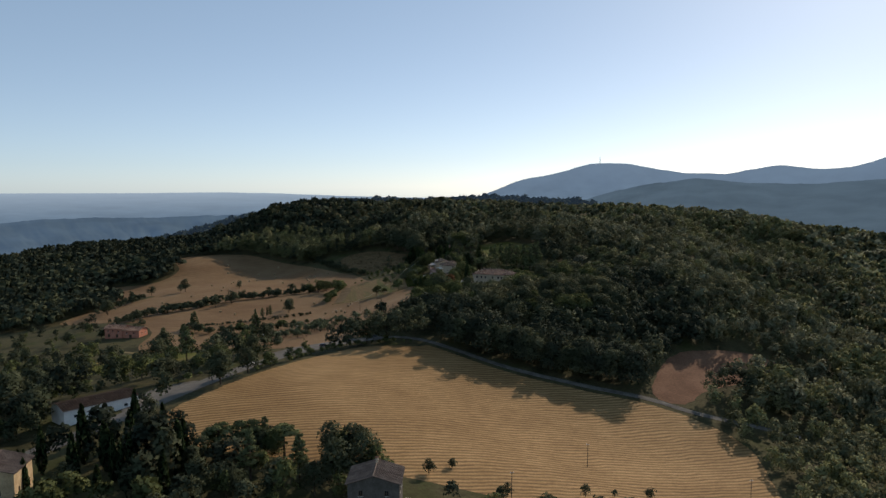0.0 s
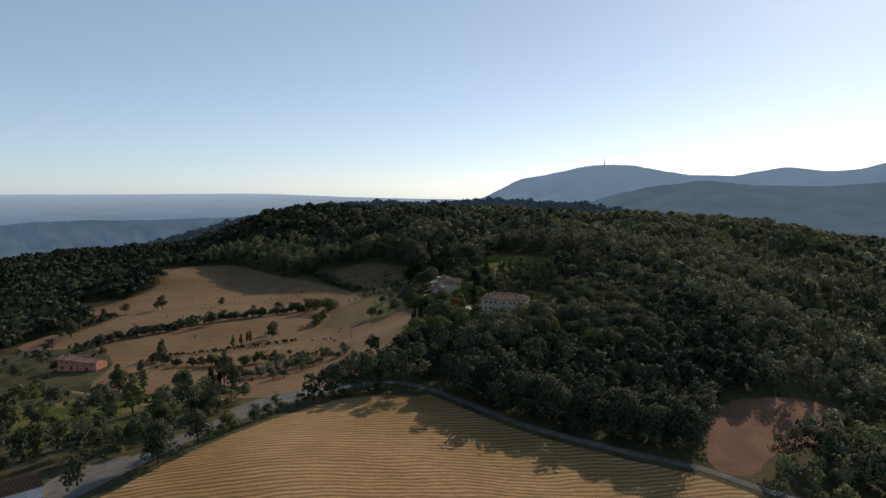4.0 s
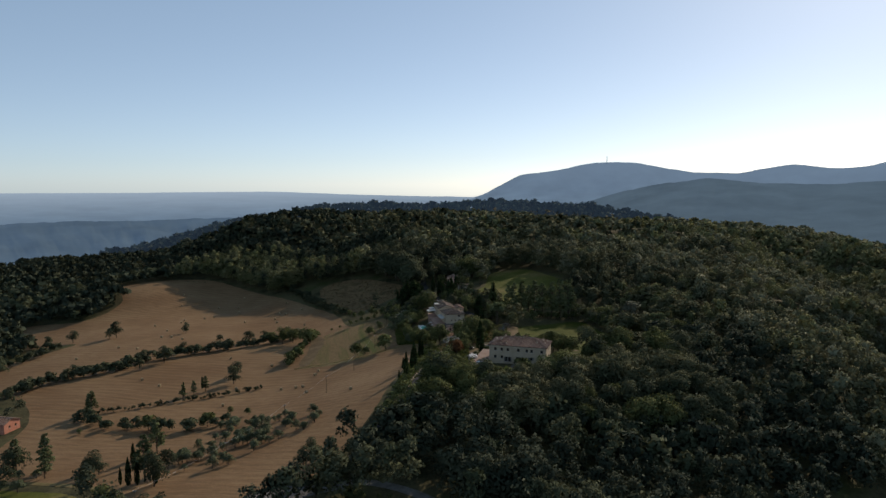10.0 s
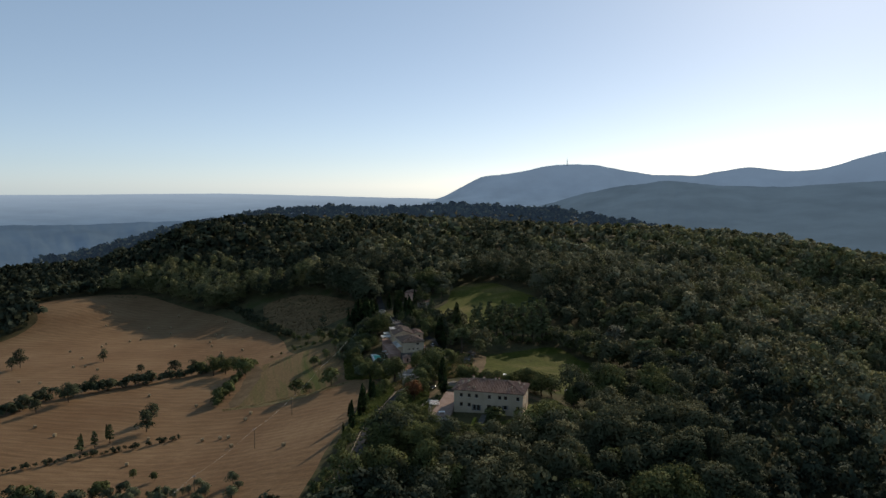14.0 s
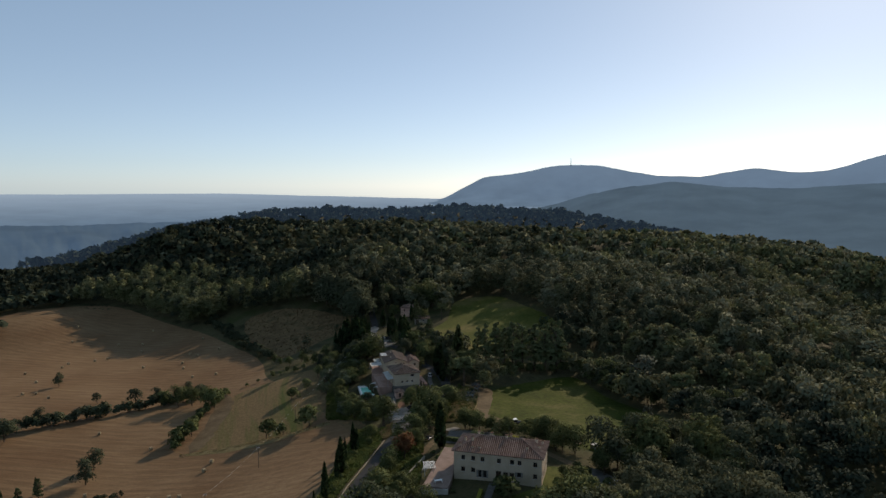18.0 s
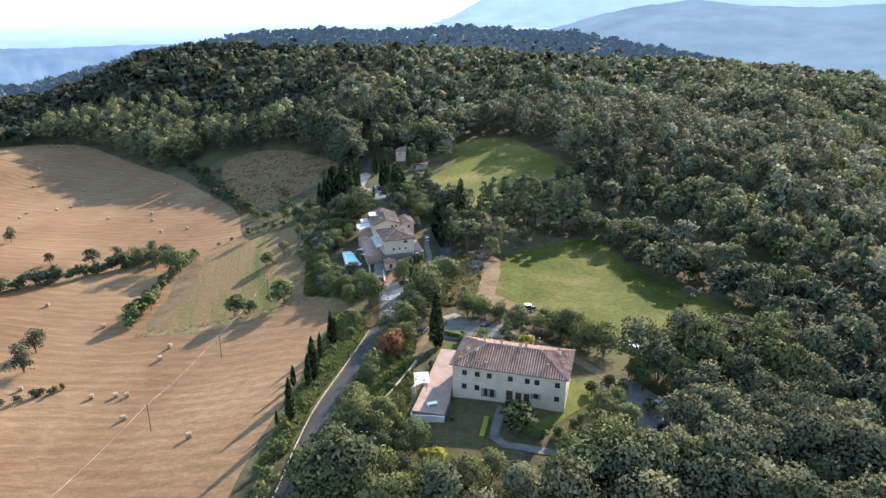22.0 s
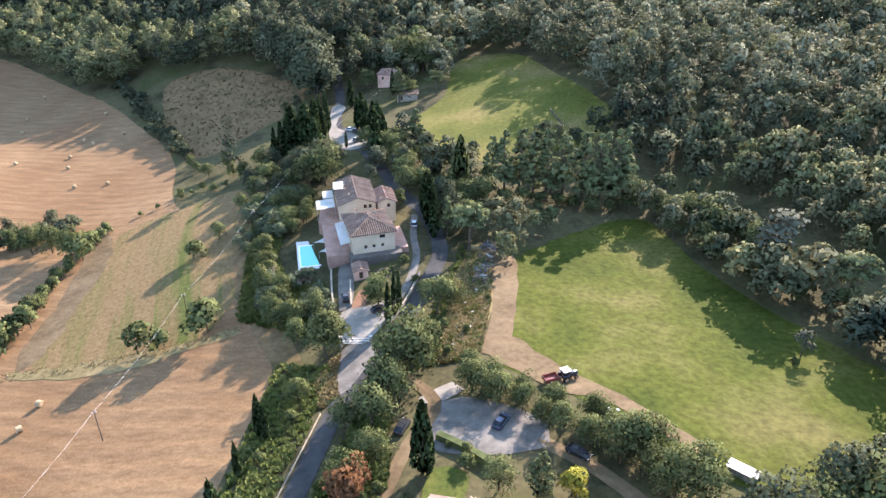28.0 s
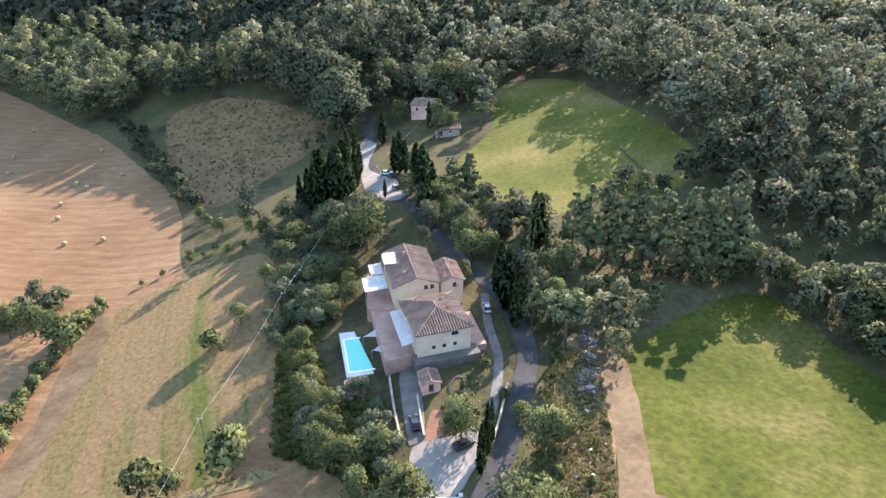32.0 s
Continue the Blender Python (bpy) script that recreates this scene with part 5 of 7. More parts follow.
scatter("c", [(-66, 182), (-56, 182), (-54, 214), (-62, 222)], 10, 9, 14, "cypresses by the parking place", 66)

scatter("o", [(2, 48), (18, 41), (34, 27), (38, 31), (22, 45), (8, 53)], 16, 4, 6.5, "trees behind the villa", 67)
scatter("s", [(2, 48), (18, 41), (40, 24), (44, 28), (24, 46), (8, 54)], 14, 1.5, 3.0, "bushes behind the villa", 68)

plant("k", 72, 66, 7, 1.0, "trees round the meadow")
plant("s", 69, 62, 2.4, 1.0, "bushes round the meadow")


# ---- buildings ----
M_GLASS = plain("dark_window_glass", (0.012, 0.014, 0.016), (0.03, 0.034, 0.04), 0.5, 3, 0.08, 0)
M_WOOD = plain("brown_wood", (0.13, 0.075, 0.04), (0.22, 0.135, 0.075), 1.5, 8, 0.7, 0.2, 0.01)
# leaf wood darkened to stand for the shade inside door openings
M_DOOR = plain("shade_dark_door_wood", (0.04, 0.026, 0.018), (0.075, 0.048, 0.03), 1.5, 8, 0.6, 0.2, 0.01)
M_SHUTTER = plain("grey_shutter_paint", (0.20, 0.19, 0.17), (0.30, 0.28, 0.25), 1.0, 6, 0.7, 0.1, 0.01)
M_STONE = plain("rubble_stone", (0.28, 0.235, 0.18), (0.45, 0.39, 0.31), 0.6, 3.5, 0.95, 0.7, 0.06)
M_RENDER = plain("grey_render", (0.102, 0.09, 0.078), (0.156, 0.141, 0.123), 0.5, 3.0, 0.95, 0.3, 0.03)
M_COTTO = plain("terracotta_paving", (0.2808, 0.1716, 0.1326), (0.3666, 0.2418, 0.1911), 0.4, 3.0, 0.9, 0.2, 0.02, speck=0.85)
M_TERRACE = plain("pale_terracotta_paving", (0.2106, 0.1482, 0.1186), (0.2808, 0.2067, 0.1677), 0.4, 2.0, 0.92, 0.1, 0.01, speck=0.9)
M_CLOTH = plain("white_awning_cloth", (0.72, 0.71, 0.68), (0.84, 0.83, 0.80), 0.5, 4, 0.9, 0.1, 0.02)
M_METAL = plain("galvanised_steel", (0.35, 0.35, 0.36), (0.5, 0.5, 0.51), 1.0, 8, 0.45, 0.1, 0.01, metal=0.8)
M_CONCRETE = plain("pale_concrete", (0.48, 0.455, 0.42), (0.62, 0.60, 0.56), 0.4, 2.0, 0.92, 0.2, 0.02, speck=0.85)
M_OCHRE = plain("ochre_stone_wall", (0.42, 0.30, 0.17), (0.58, 0.43, 0.26), 0.5, 3.0, 0.95, 0.5, 0.05)
M_SALMON = plain("salmon_plaster", (0.50, 0.20, 0.13), (0.62, 0.28, 0.19), 0.3, 2.5, 0.9, 0.15, 0.02)


def wall_panel(bm, place, long, tall, holes, deep=0.28):
    """One wall with real openings: place maps (along, inward, up) into the house; holes: (along, sill, width, height)."""
    us = sorted({0.0, long, *[h[0] - h[2] / 2 for h in holes], *[h[0] + h[2] / 2 for h in holes]})
    zs = sorted({0.0, tall, *[h[1] for h in holes], *[h[1] + h[3] for h in holes]})

    def quad(*ps):
        bm.faces.new([bm.verts.new(place(*p)) for p in ps])

    for a, b in zip(us, us[1:]):
        for c, d in zip(zs, zs[1:]):
            m, n = (a + b) / 2, (c + d) / 2
            if not any(abs(m - h[0]) < h[2] / 2 and h[1] < n < h[1] + h[3] for h in holes):
                quad((a, 0, c), (b, 0, c), (b, 0, d), (a, 0, d))
    for u, z, w, h in holes:
        a, b, c, d = u - w / 2, u + w / 2, z, z + h
        quad((a, 0, c), (a, deep, c), (b, deep, c), (b, 0, c))
        quad((a, 0, d), (b, 0, d), (b, deep, d), (a, deep, d))
        quad((a, 0, c), (a, 0, d), (a, deep, d), (a, deep, c))
        quad((b, 0, c), (b, deep, c), (b, deep, d), (b, 0, d))


def slope_rows(roof, corners, pitch=0.5, radius=0.13, mat=None):
    """Rows of round cover tiles down a roof slope: corners run eave left, eave right, then back along the top."""
    a, b = Vector(corners[0]), Vector(corners[1])
    u = (b - a).normalized()
    n = (b - a).cross(Vector(corners[-1]) - a).normalized()
    v = n.cross(u)
    flat = [((Vector(c) - a).dot(u), (Vector(c) - a).dot(v)) for c in corners]
    s, long = pitch / 2, (b - a).length
    while s < long:
        cuts = []
        for (x0, y0), (x1, y1) in zip(flat, flat[1:] + flat[:1]):
            if (x0 - s) * (x1 - s) < 0:
                cuts.append(y0 + (y1 - y0) * (s - x0) / (x1 - x0))
        if len(cuts) >= 2 and max(cuts) - min(cuts) > 0.3:
            lo, hi = min(cuts), max(cuts)
            ends, bm = [], bmesh.new()
            for t, k in ((lo - 0.06, 1.1), (hi, 0.9)):
                mid = a + u * s + v * t
                ends.append([bm.verts.new(mid + u * (radius * k * math.cos(q)) + n * (radius * k * math.sin(q))) for q in (math.pi, 2.3, math.pi / 2, 0.84, 0)])
            for i in range(4):
                bm.faces.new((ends[0][i], ends[0][i + 1], ends[1][i + 1], ends[1][i]))
            bm.faces.new(ends[0][::-1])
            part("cover_tile", bm, mat or M_TILE_ROW, roof)
        s += pitch


def roof_shape(kind, long, deep, tall, rise, over):
    """The slopes of a roof, each from its eave upwards."""
    x0, x1, y0, y1, z = -over, long + over, -over, deep + over, tall
    top = tall + rise
    if kind == "hip":
        if long >= deep:
            e = (y1 - y0) / 2
            r = [(x0 + e, (y0 + y1) / 2, top), (x1 - e, (y0 + y1) / 2, top)]
            return [[(x0, y0, z), (x1, y0, z), r[1], r[0]], [(x1, y1, z), (x0, y1, z), r[0], r[1]], [(x1, y0, z), (x1, y1, z), r[1]], [(x0, y1, z), (x0, y0, z), r[0]]]
        e = (x1 - x0) / 2
        r = [((x0 + x1) / 2, y0 + e, top), ((x0 + x1) / 2, y1 - e, top)]
        return [[(x0, y0, z), (x1, y0, z), r[0]], [(x1, y1, z), (x0, y1, z), r[1]], [(x1, y0, z), (x1, y1, z), r[1], r[0]], [(x0, y1, z), (x0, y0, z), r[0], r[1]]]
    if kind == "gable_y":
        m = (x0 + x1) / 2
        return [[(x1, y0, z), (x1, y1, z), (m, y1, top), (m, y0, top)], [(x0, y1, z), (x0, y0, z), (m, y0, top), (m, y1, top)]]
    if kind == "gable_x":
        m = (y0 + y1) / 2
        return [[(x0, y0, z), (x1, y0, z), (x1, m, top), (x0, m, top)], [(x1, y1, z), (x0, y1, z), (x0, m, top), (x1, m, top)]]
    return [[(x0, y0, z), (x1, y0, z), (x1, y1, top), (x0, y1, top)]]


def add_roof(house, kind, long, deep, tall, rise, over, mat, name="roof", pitch=0.5, thick=0.16):
    slopes = roof_shape(kind, long, deep, tall, rise, over)
    bm = bmesh.new()
    for s in slopes:
        up = [bm.verts.new(p) for p in s]
        low = [bm.verts.new((p[0], p[1], p[2] - thick)) for p in s]
        bm.faces.new(up)
        bm.faces.new(low[::-1])
        for i in range(len(s)):
            j = (i + 1) % len(s)
            bm.faces.new((up[i], low[i], low[j], up[j]))
    roof = part(name, bm, mat, house)
    for s in slopes:
        slope_rows(roof, s, pitch, pitch * 0.26, M_TILE_ROW_GREY if mat is M_TILE_GREY else M_TILE_ROW)
    bm = bmesh.new()
    done = set()
    for s in slopes:
        for p, q in zip(s, s[1:] + s[:1]):
            if max(p[2], q[2]) > tall + 0.1 and tuple(sorted((p, q))) not in done:
                done.add(tuple(sorted((p, q))))
                rod(bm, Vector(p) + Vector((0, 0, 0.06)), Vector(q) + Vector((0, 0, 0.06)), 0.15)
    part("ridge", bm, M_TILE_ROW_GREY if mat is M_TILE_GREY else M_TILE_ROW, roof)
    return roof


def window_part(house, place, u, z, w, h, style):
    """A window or door in its opening, with its own pieces."""
    def at(bm, a, y0, c, b, y1, d):
        ps = [place(*p) for p in ((a, y0, c), (b, y0, c), (b, y1, c), (a, y1, c), (a, y0, d), (b, y0, d), (b, y1, d), (a, y1, d))]
        v = [bm.verts.new(p) for p in ps]
        for f in ((3, 2, 1, 0), (4, 5, 6, 7), (0, 1, 5, 4), (1, 2, 6, 5), (2, 3, 7, 6), (3, 0, 4, 7)):
            bm.faces.new([v[i] for i in f])

    a, b, c, d = u - w / 2, u + w / 2, z, z + h
    bm = bmesh.new()
    for r in ((a, c, a + 0.08, d), (b - 0.08, c, b, d), (a, c, b, c + 0.08), (a, d - 0.08, b, d), (u - 0.04, c, u + 0.04, d)):
        at(bm, r[0], 0.16, r[1], r[2], 0.23, r[3])
    door = style == "door"
    win = part("door" if door else "window", bm, M_WOOD, house)
    bm = bmesh.new()
    at(bm, a, 0.205, c, b, 0.22, d)
    part("leaf" if door else "pane", bm, M_DOOR if door else M_GLASS, win)
    if not door:
        bm = bmesh.new()
        at(bm, a - 0.1, -0.08, c - 0.1, b + 0.1, 0.16, c)
        part("sill", bm, M_CONCRETE, win)
    if style == "shut":
        for p, q in ((a - w / 2, a), (b, b + w / 2)):
            bm = bmesh.new()
            at(bm, p, -0.05, c, q, -0.01, d)
            part("shutter", bm, M_SHUTTER, win)


def add_chimney(house, x, y, z, tall=1.1, wide=0.6):
    ch = part("chimney", boxes((x - wide / 2, y - wide / 2, z - 0.5, x + wide / 2, y + wide / 2, z + tall)), M_PLASTER, house)
    part("cap", boxes((x - wide / 2 - 0.12, y - wide / 2 - 0.12, z + tall, x + wide / 2 + 0.12, y + wide / 2 + 0.12, z + tall + 0.1)), M_TILE, ch)


def building(name, label, x, y, z, turn, long, deep, tall, kind, rise, over, wall, tile, front=(), right=(), back=(), left=(), chimneys=(), pitch=0.56, category="house", foot=2.5):
    """A house: walls with openings, a tiled roof, windows and doors, chimneys. Its front runs along its own x."""
    house = holder(name, pose(x, y, z, 0, 0, turn), label, category)
    sides = [(lambda u, i, h: (u, i, h), long, front), (lambda u, i, h: (long - i, u, h), deep, right),
             (lambda u, i, h: (long - u, deep - i, h), long, back), (lambda u, i, h: (i, deep - u, h), deep, left)]
    bm = bmesh.new()
    for place, size, holes in sides:
        wall_panel(bm, place, size, tall, [h[:4] for h in holes])
    box(bm, 0.02, 0.02, -foot, long - 0.02, deep - 0.02, 0.0)
    if kind.startswith("gable"):
        for e in (0.0, 1.0):
            if kind == "gable_y":
                bm.faces.new([bm.verts.new(p) for p in ((0, e * deep, tall), (long, e * deep, tall), (long / 2, e * deep, tall + rise * 0.94))])
            else:
                bm.faces.new([bm.verts.new(p) for p in ((e * long, 0, tall), (e * long, deep, tall), (e * long, deep / 2, tall + rise * 0.94))])
    part("wall", bm, wall, house)
    for place, size, holes in sides:
        for h in holes:
            window_part(house, place, *h[:4], h[4] if len(h) > 4 else "plain")
    add_roof(house, kind, long, deep, tall - 0.02, rise, over, tile, pitch=pitch)
    for c in chimneys:
        add_chimney(house, *c)
    return house


def win_row(us, z, w=1.05, h=1.5, style="plain"):
    return [(u, z, w, h, style) for u in us]


# the villa: two storeys, a long hipped roof
building("villa", "long cream villa of two storeys with a hipped clay tile roof", 0.0, 0.0, -0.4, -13, 25.0, 13.0, 7.6, "hip", 2.7, 0.6, M_PLASTER, M_TILE,
         front=win_row((2.7, 5.6, 8.3, 13.0, 16.7, 18.8, 23.2), 5.0, 1.1, 1.35) + win_row((2.7, 5.6), 1.6, 1.1, 1.35) + win_row((7.6, 9.0), 0.4, 1.0, 2.1, "shut") +
         win_row((12.9,), 0.2, 1.5, 2.6, "door") + win_row((14.9, 16.7), 0.2, 1.3, 2.4, "door") + win_row((18.7,), 1.6, 1.1, 1.35, "shut") + win_row((23.2,), 1.6, 1.1, 1.35),
         right=win_row((2.5, 6.5, 10.5), 5.0, 1.1, 1.35) + win_row((2.5, 10.5), 1.6, 1.1, 1.35, "shut") + win_row((6.5,), 0.3, 1.3, 2.3, "door"),
         left=win_row((3, 7, 10.5), 5.0, 1.1, 1.35) + win_row((4.5, 9), 0.3, 1.2, 2.2, "door"),
         back=win_row((3, 7, 11, 15, 19, 22.5), 5.0, 1.1, 1.35) + win_row((4, 9, 14, 20), 1.4, 1.1, 1.4),
         chimneys=[(1.2, 2.2, 8.1, 0.9), (2.3, 5.0, 8.9, 1.0), (4.6, 4.2, 9.2, 1.3), (5.6, 7.6, 9.9, 1.0), (9.6, 7.4, 10.0, 0.9), (15.0, 8.6, 9.6, 0.9), (14.0, 6.6, 10.2, 0.7), (5.2, 1.4, 8.1, 0.7), (7.2, 1.4, 8.1, 0.8),
                   (20.6, 3.0, 8.7, 0.8), (22.4, 8.6, 8.9, 1.0), (23.6, 5.6, 8.3, 0.8), (24.0, 9.8, 8.2, 0.8)])

# the farmhouse above: three blocks that lean on one another
building("farmhouse", "cream stone farmhouse with a weathered hipped tile roof", -27.9, 102.0, -5.0, 19.7, 11.2, 13.2, 5.5, "hip", 2.1, 0.5, M_PLASTER, M_TILE_GREY,
         front=win_row((3.4, 5.6, 7.9), 1.3, 0.8, 0.9) + win_row((7.9,), 3.8, 1.5, 1.0),
         right=win_row((3, 7, 10.5), 3.4, 0.9, 1.2) + win_row((5,), 0.2, 1.2, 2.2, "door"), left=win_row((3, 7, 11), 3.4, 0.9, 1.2) + win_row((5, 9), 0.2, 1.3, 2.2, "door"),
         chimneys=[(3.0, 10.5, 6.7, 1.0), (8.2, 9.6, 6.7, 0.9), (8.6, 6.0, 6.5, 0.6)])
building("farmhouse_wing", "taller rear wing of the farmhouse with a gabled tile roof", -34.2, 119.6, -5.0, 15, 10.2, 16.0, 5.8, "gable_y", 2.0, 0.45, M_PLASTER, M_TILE_GREY,
         front=win_row((7.2, 8.6), 4.2, 0.9, 1.2), left=win_row((3, 7, 11), 3.8, 0.9, 1.2), right=win_row((10,), 3.8, 0.9, 1.2),
         chimneys=[(3.2, 4.0, 6.8, 1.1), (2.4, 9.0, 6.6, 0.9), (4.4, 12.4, 7.3, 1.0)])
building("farmhouse_tower", "short side block of the farmhouse with a pitched tile roof", -24.0, 123.0, -5.0, 15, 5.2, 8.4, 5.4, "gable_y", 1.2, 0.4, M_PLASTER, M_TILE,
         front=win_row((3.2,), 3.6, 0.9, 1.2), right=win_row((2.5, 5.5), 3.6, 0.9, 1.2), chimneys=[(1.2, 1.0, 5.8, 1.2, 0.7), (4.2, 6.4, 5.7, 0.9)])
building("cottage", "small pink cottage with a clay tile roof among trees", -41.0, 262.0, -4.2, -8, 9.0, 9.5, 5.4, "hip", 1.7, 0.5, M_PINK, M_TILE,
         front=win_row((2.4, 6.4), 3.0, 1.0, 1.3), right=win_row((3, 6.5), 3.0, 1.0, 1.3))
building("outbuilding", "low stone outbuilding with a tile roof", -30.0, 240.0, -4.6, 6, 9.0, 4.6, 2.7, "shed", 0.8, 0.3, M_STONE, M_TILE_GREY, front=win_row((2.0,), 0.0, 1.0, 2.0, "door") + win_row((5.5,), 1.0, 0.9, 0.9), category="outbuilding")
building("hut", "small garden hut with a red tile roof", -26.6, 94.2, height(-25, 96) + 0.2, 15, 3.6, 3.8, 2.2, "gable_y", 0.7, 0.25, M_PINK, M_TILE, front=win_row((1.8,), 0.1, 1.0, 1.9, "door"), category="hut", pitch=0.4)
building("pool_house", "low pool house with a flat brown roof", -41.4, 94.6, height(-40, 96) - 0.3, 12, 3.4, 3.8, 2.0, "shed", 0.25, 0.2, M_STONE, M_WOOD, front=win_row((1.6,), 0.1, 0.9, 1.7, "door"), category="hut", pitch=0.4)
building("tool_shed", "grey tool shed among the olives", -53.2, 100.8, height(-51, 103) - 0.2, 8, 4.0, 3.6, 2.0, "shed", 0.4, 0.2, M_CONCRETE, M_SHUTTER, front=win_row((2.0,), 0.1, 0.9, 1.7, "door"), category="shed", pitch=0.4)
# the houses passed at the start
building("pink_farmhouse", "salmon pink farmhouse with a clay tile roof", -243, -14, height(-230, -10) - 0.2, -6, 13, 10, 6.0, "gable_x", 2.0, 0.5, M_SALMON, M_TILE, front=win_row((2.5, 6, 10), 3.8, 1.0, 1.3) + win_row((3, 9), 0.3, 1.6, 2.2, "door"), right=win_row((3, 7), 3.6, 1, 1.3), chimneys=[(4, 5, 7.8, 1.0)])
building("pink_annex", "lower salmon pink annex with its own tile roof", -229.6, -15.6, height(-224, -12) - 0.2, -6, 12, 9, 5.0, "gable_x", 1.8, 0.5, M_SALMON, M_TILE, front=win_row((3, 8), 2.8, 1.0, 1.2) + win_row((5.5,), 0.1, 2.0, 2.2, "door"), right=win_row((3, 6.5), 2.6, 1, 1.2))
building("lower_house", "grey rendered house with a dark tile roof", -16.0, -290.0, -14.2, 4, 12, 9, 9.4, "gable_y", 2.0, 0.5, M_RENDER, M_TILE_GREY, front=win_row((3, 9), 6.4, 1.0, 1.3), right=win_row((3, 6), 6.2, 1, 1.3), chimneys=[(6.0, 7.6, 11.4, 1.2)])
building("lower_annex", "low annex with a red tile roof", -3.4, -288.0, height(2, -286) - 0.4, 4, 11, 6, 5.2, "gable_x", 1.2, 0.4, M_PINK, M_TILE, front=win_row((3, 7), 2.4, 1.0, 1.2))
building("stone_house", "ochre stone house with small windows and a tile roof", -109.0, -296.0, -16.0, 14, 14, 10, 12.0, "gable_y", 2.0, 0.5, M_OCHRE, M_TILE_GREY, front=win_row((3, 10.5), 6.4, 0.9, 1.4), right=win_row((2.5, 5.5), 6.4, 0.9, 1.4) + win_row((4,), 2.8, 0.9, 1.4))


def warehouse():
    """A white shed with a shallow gabled roof, its end wall to the road."""
    z = height(-112, -217) - 0.8
    ob = holder("warehouse", pose(-121.6, -235.4, z, 0, 0, 52), "white shed with a low grey roof by the road", "shed")
    bm = boxes((0, 0, -2, 24, 0.3, 4.4), (0, 11.7, -2, 24, 12, 4.4), (0, 0.3, -2, 0.3, 11.7, 4.4), (23.7, 0.3, -2, 24, 11.7, 4.4))
    for x in (0.0, 23.8):
        box(bm, x, 2.5, 4.4, x + 0.2, 9.5, 4.9)
    part("wall", bm, M_WHITE, ob)
    bm = bmesh.new()
    for s in (((-0.4, -0.4, 4.4), (24.4, -0.4, 4.4), (24.4, 6, 5.7), (-0.4, 6, 5.7)), ((24.4, 12.4, 4.4), (-0.4, 12.4, 4.4), (-0.4, 6, 5.7), (24.4, 6, 5.7))):
        bm.faces.new([bm.verts.new(p) for p in s])
    bmesh.ops.solidify(bm, geom=bm.faces[:], thickness=-0.12)
    roof = part("roof", bm, M_TILE_GREY, ob)
    for i in range(29):
        x = -0.3 + i * 0.85
        bm = bmesh.new()
        rod(bm, (x, -0.4, 4.55), (x, 6, 5.85), 0.04, 4)
        part("rib", bm, M_TILE_ROW_GREY, roof)
    for i in range(3):
        part("window", boxes((3 + i * 8, -0.04, 1.6, 4.2 + i * 8, 0, 2.5)), M_GLASS, ob)
    part("gutter", boxes((-0.4, -0.55, 4.3, 24.4, -0.4, 4.42)), M_METAL, ob)


warehouse()


# ---- yards, terraces and walls ----
def slab(name, ring, top, thick, mat, label, category):
    """A level paved surface with real edges."""
    bm = bmesh.new()
    up = [bm.verts.new((x, y, top)) for x, y in ring]
    low = [bm.verts.new((x, y, top - thick)) for x, y in ring]
    bm.faces.new(up)
    bm.faces.new(low[::-1])
    for i in range(len(ring)):
        j = (i + 1) % len(ring)
        bm.faces.new((up[i], low[i], low[j], up[j]))
    bmesh.ops.recalc_face_normals(bm, faces=bm.faces)
    me = bpy.data.meshes.new(name)
    bm.to_mesh(me)
    bm.free()
    me.materials.append(mat)
    return tagged(new(name, me), label, category, kind="structure")


def low_wall(name, line, wide, tall, mat, label, lift=0.0):
    return ribbon(name, line, wide, mat, tall + lift, label, "wall", clear=0, tall=tall + 0.6)


slab("terrace_villa", [(-3.4, 20.0), (0.6, 19.4), (-0.25, 0.2), (-0.6, -4.4), (-1.5, -9.6), (-8.4, -8.2)], 0.15, 3.0, M_TERRACE, "pale pink terracotta terrace beside the villa", "terrace")
low_wall("parapet_terrace", [(-3.5, 20.2), (-5.9, 6.2), (-8.6, -8.3)], 0.3, 0.9, M_CONCRETE, "low pale parapet along the terrace", 0.8)
low_wall("parapet_front", [(-8.5, -8.5), (-1.4, -9.9)], 0.3, 0.9, M_CONCRETE, "low pale parapet along the terrace", 0.7)
drape("garden_lawn", [(26.4, 8), (34, 9), (32.5, 1), (27, -5), (22.4, -10), (17, -14.5), (15, -12), (20, -8), (24.6, -4)], M_LAWN, 0.25, "bright green lawn at the villa's gable", "lawn", 2.0, 0.2)
# the villa's cast shade is put into this grass colour
drape("garden_front", [(-1, -5), (9.5, -5), (8, -12), (7, -20), (2, -24), (-6, -20), (-4, -11)], M_LAWN_SHADE, 0.22, "mown dry grass in front of the villa", "lawn", 2.0, 0.2)
drape("garden_back_lawn", [(-4.5, 19), (-3.6, 28), (2, 27), (1.4, 21)], M_LAWN, 0.25, "small green lawn behind the villa", "lawn", 2.0, 0.1)
ribbon("path_garden", [(11, -4), (10, -9), (9, -15), (11, -17.4), (15, -18), (20, -19), (26, -20), (37, -19)], 2.0, M_PAVE, 0.3, "grey gravel garden path", "path")
ribbon("path_drive", [(-20, -12), (-17, 1), (-12.4, 14), (-11, 22), (-8, 34), (-4, 46), (-14, 58)], 2.6, M_EARTH, 0.28, "brown earth drive up to the yard", "path", clear=0)
low_wall("wall_drive", [(-15.4, 0), (-10.8, 13.5), (-9.6, 18)], 0.35, 1.0, M_STONE, "low stone wall along the drive")
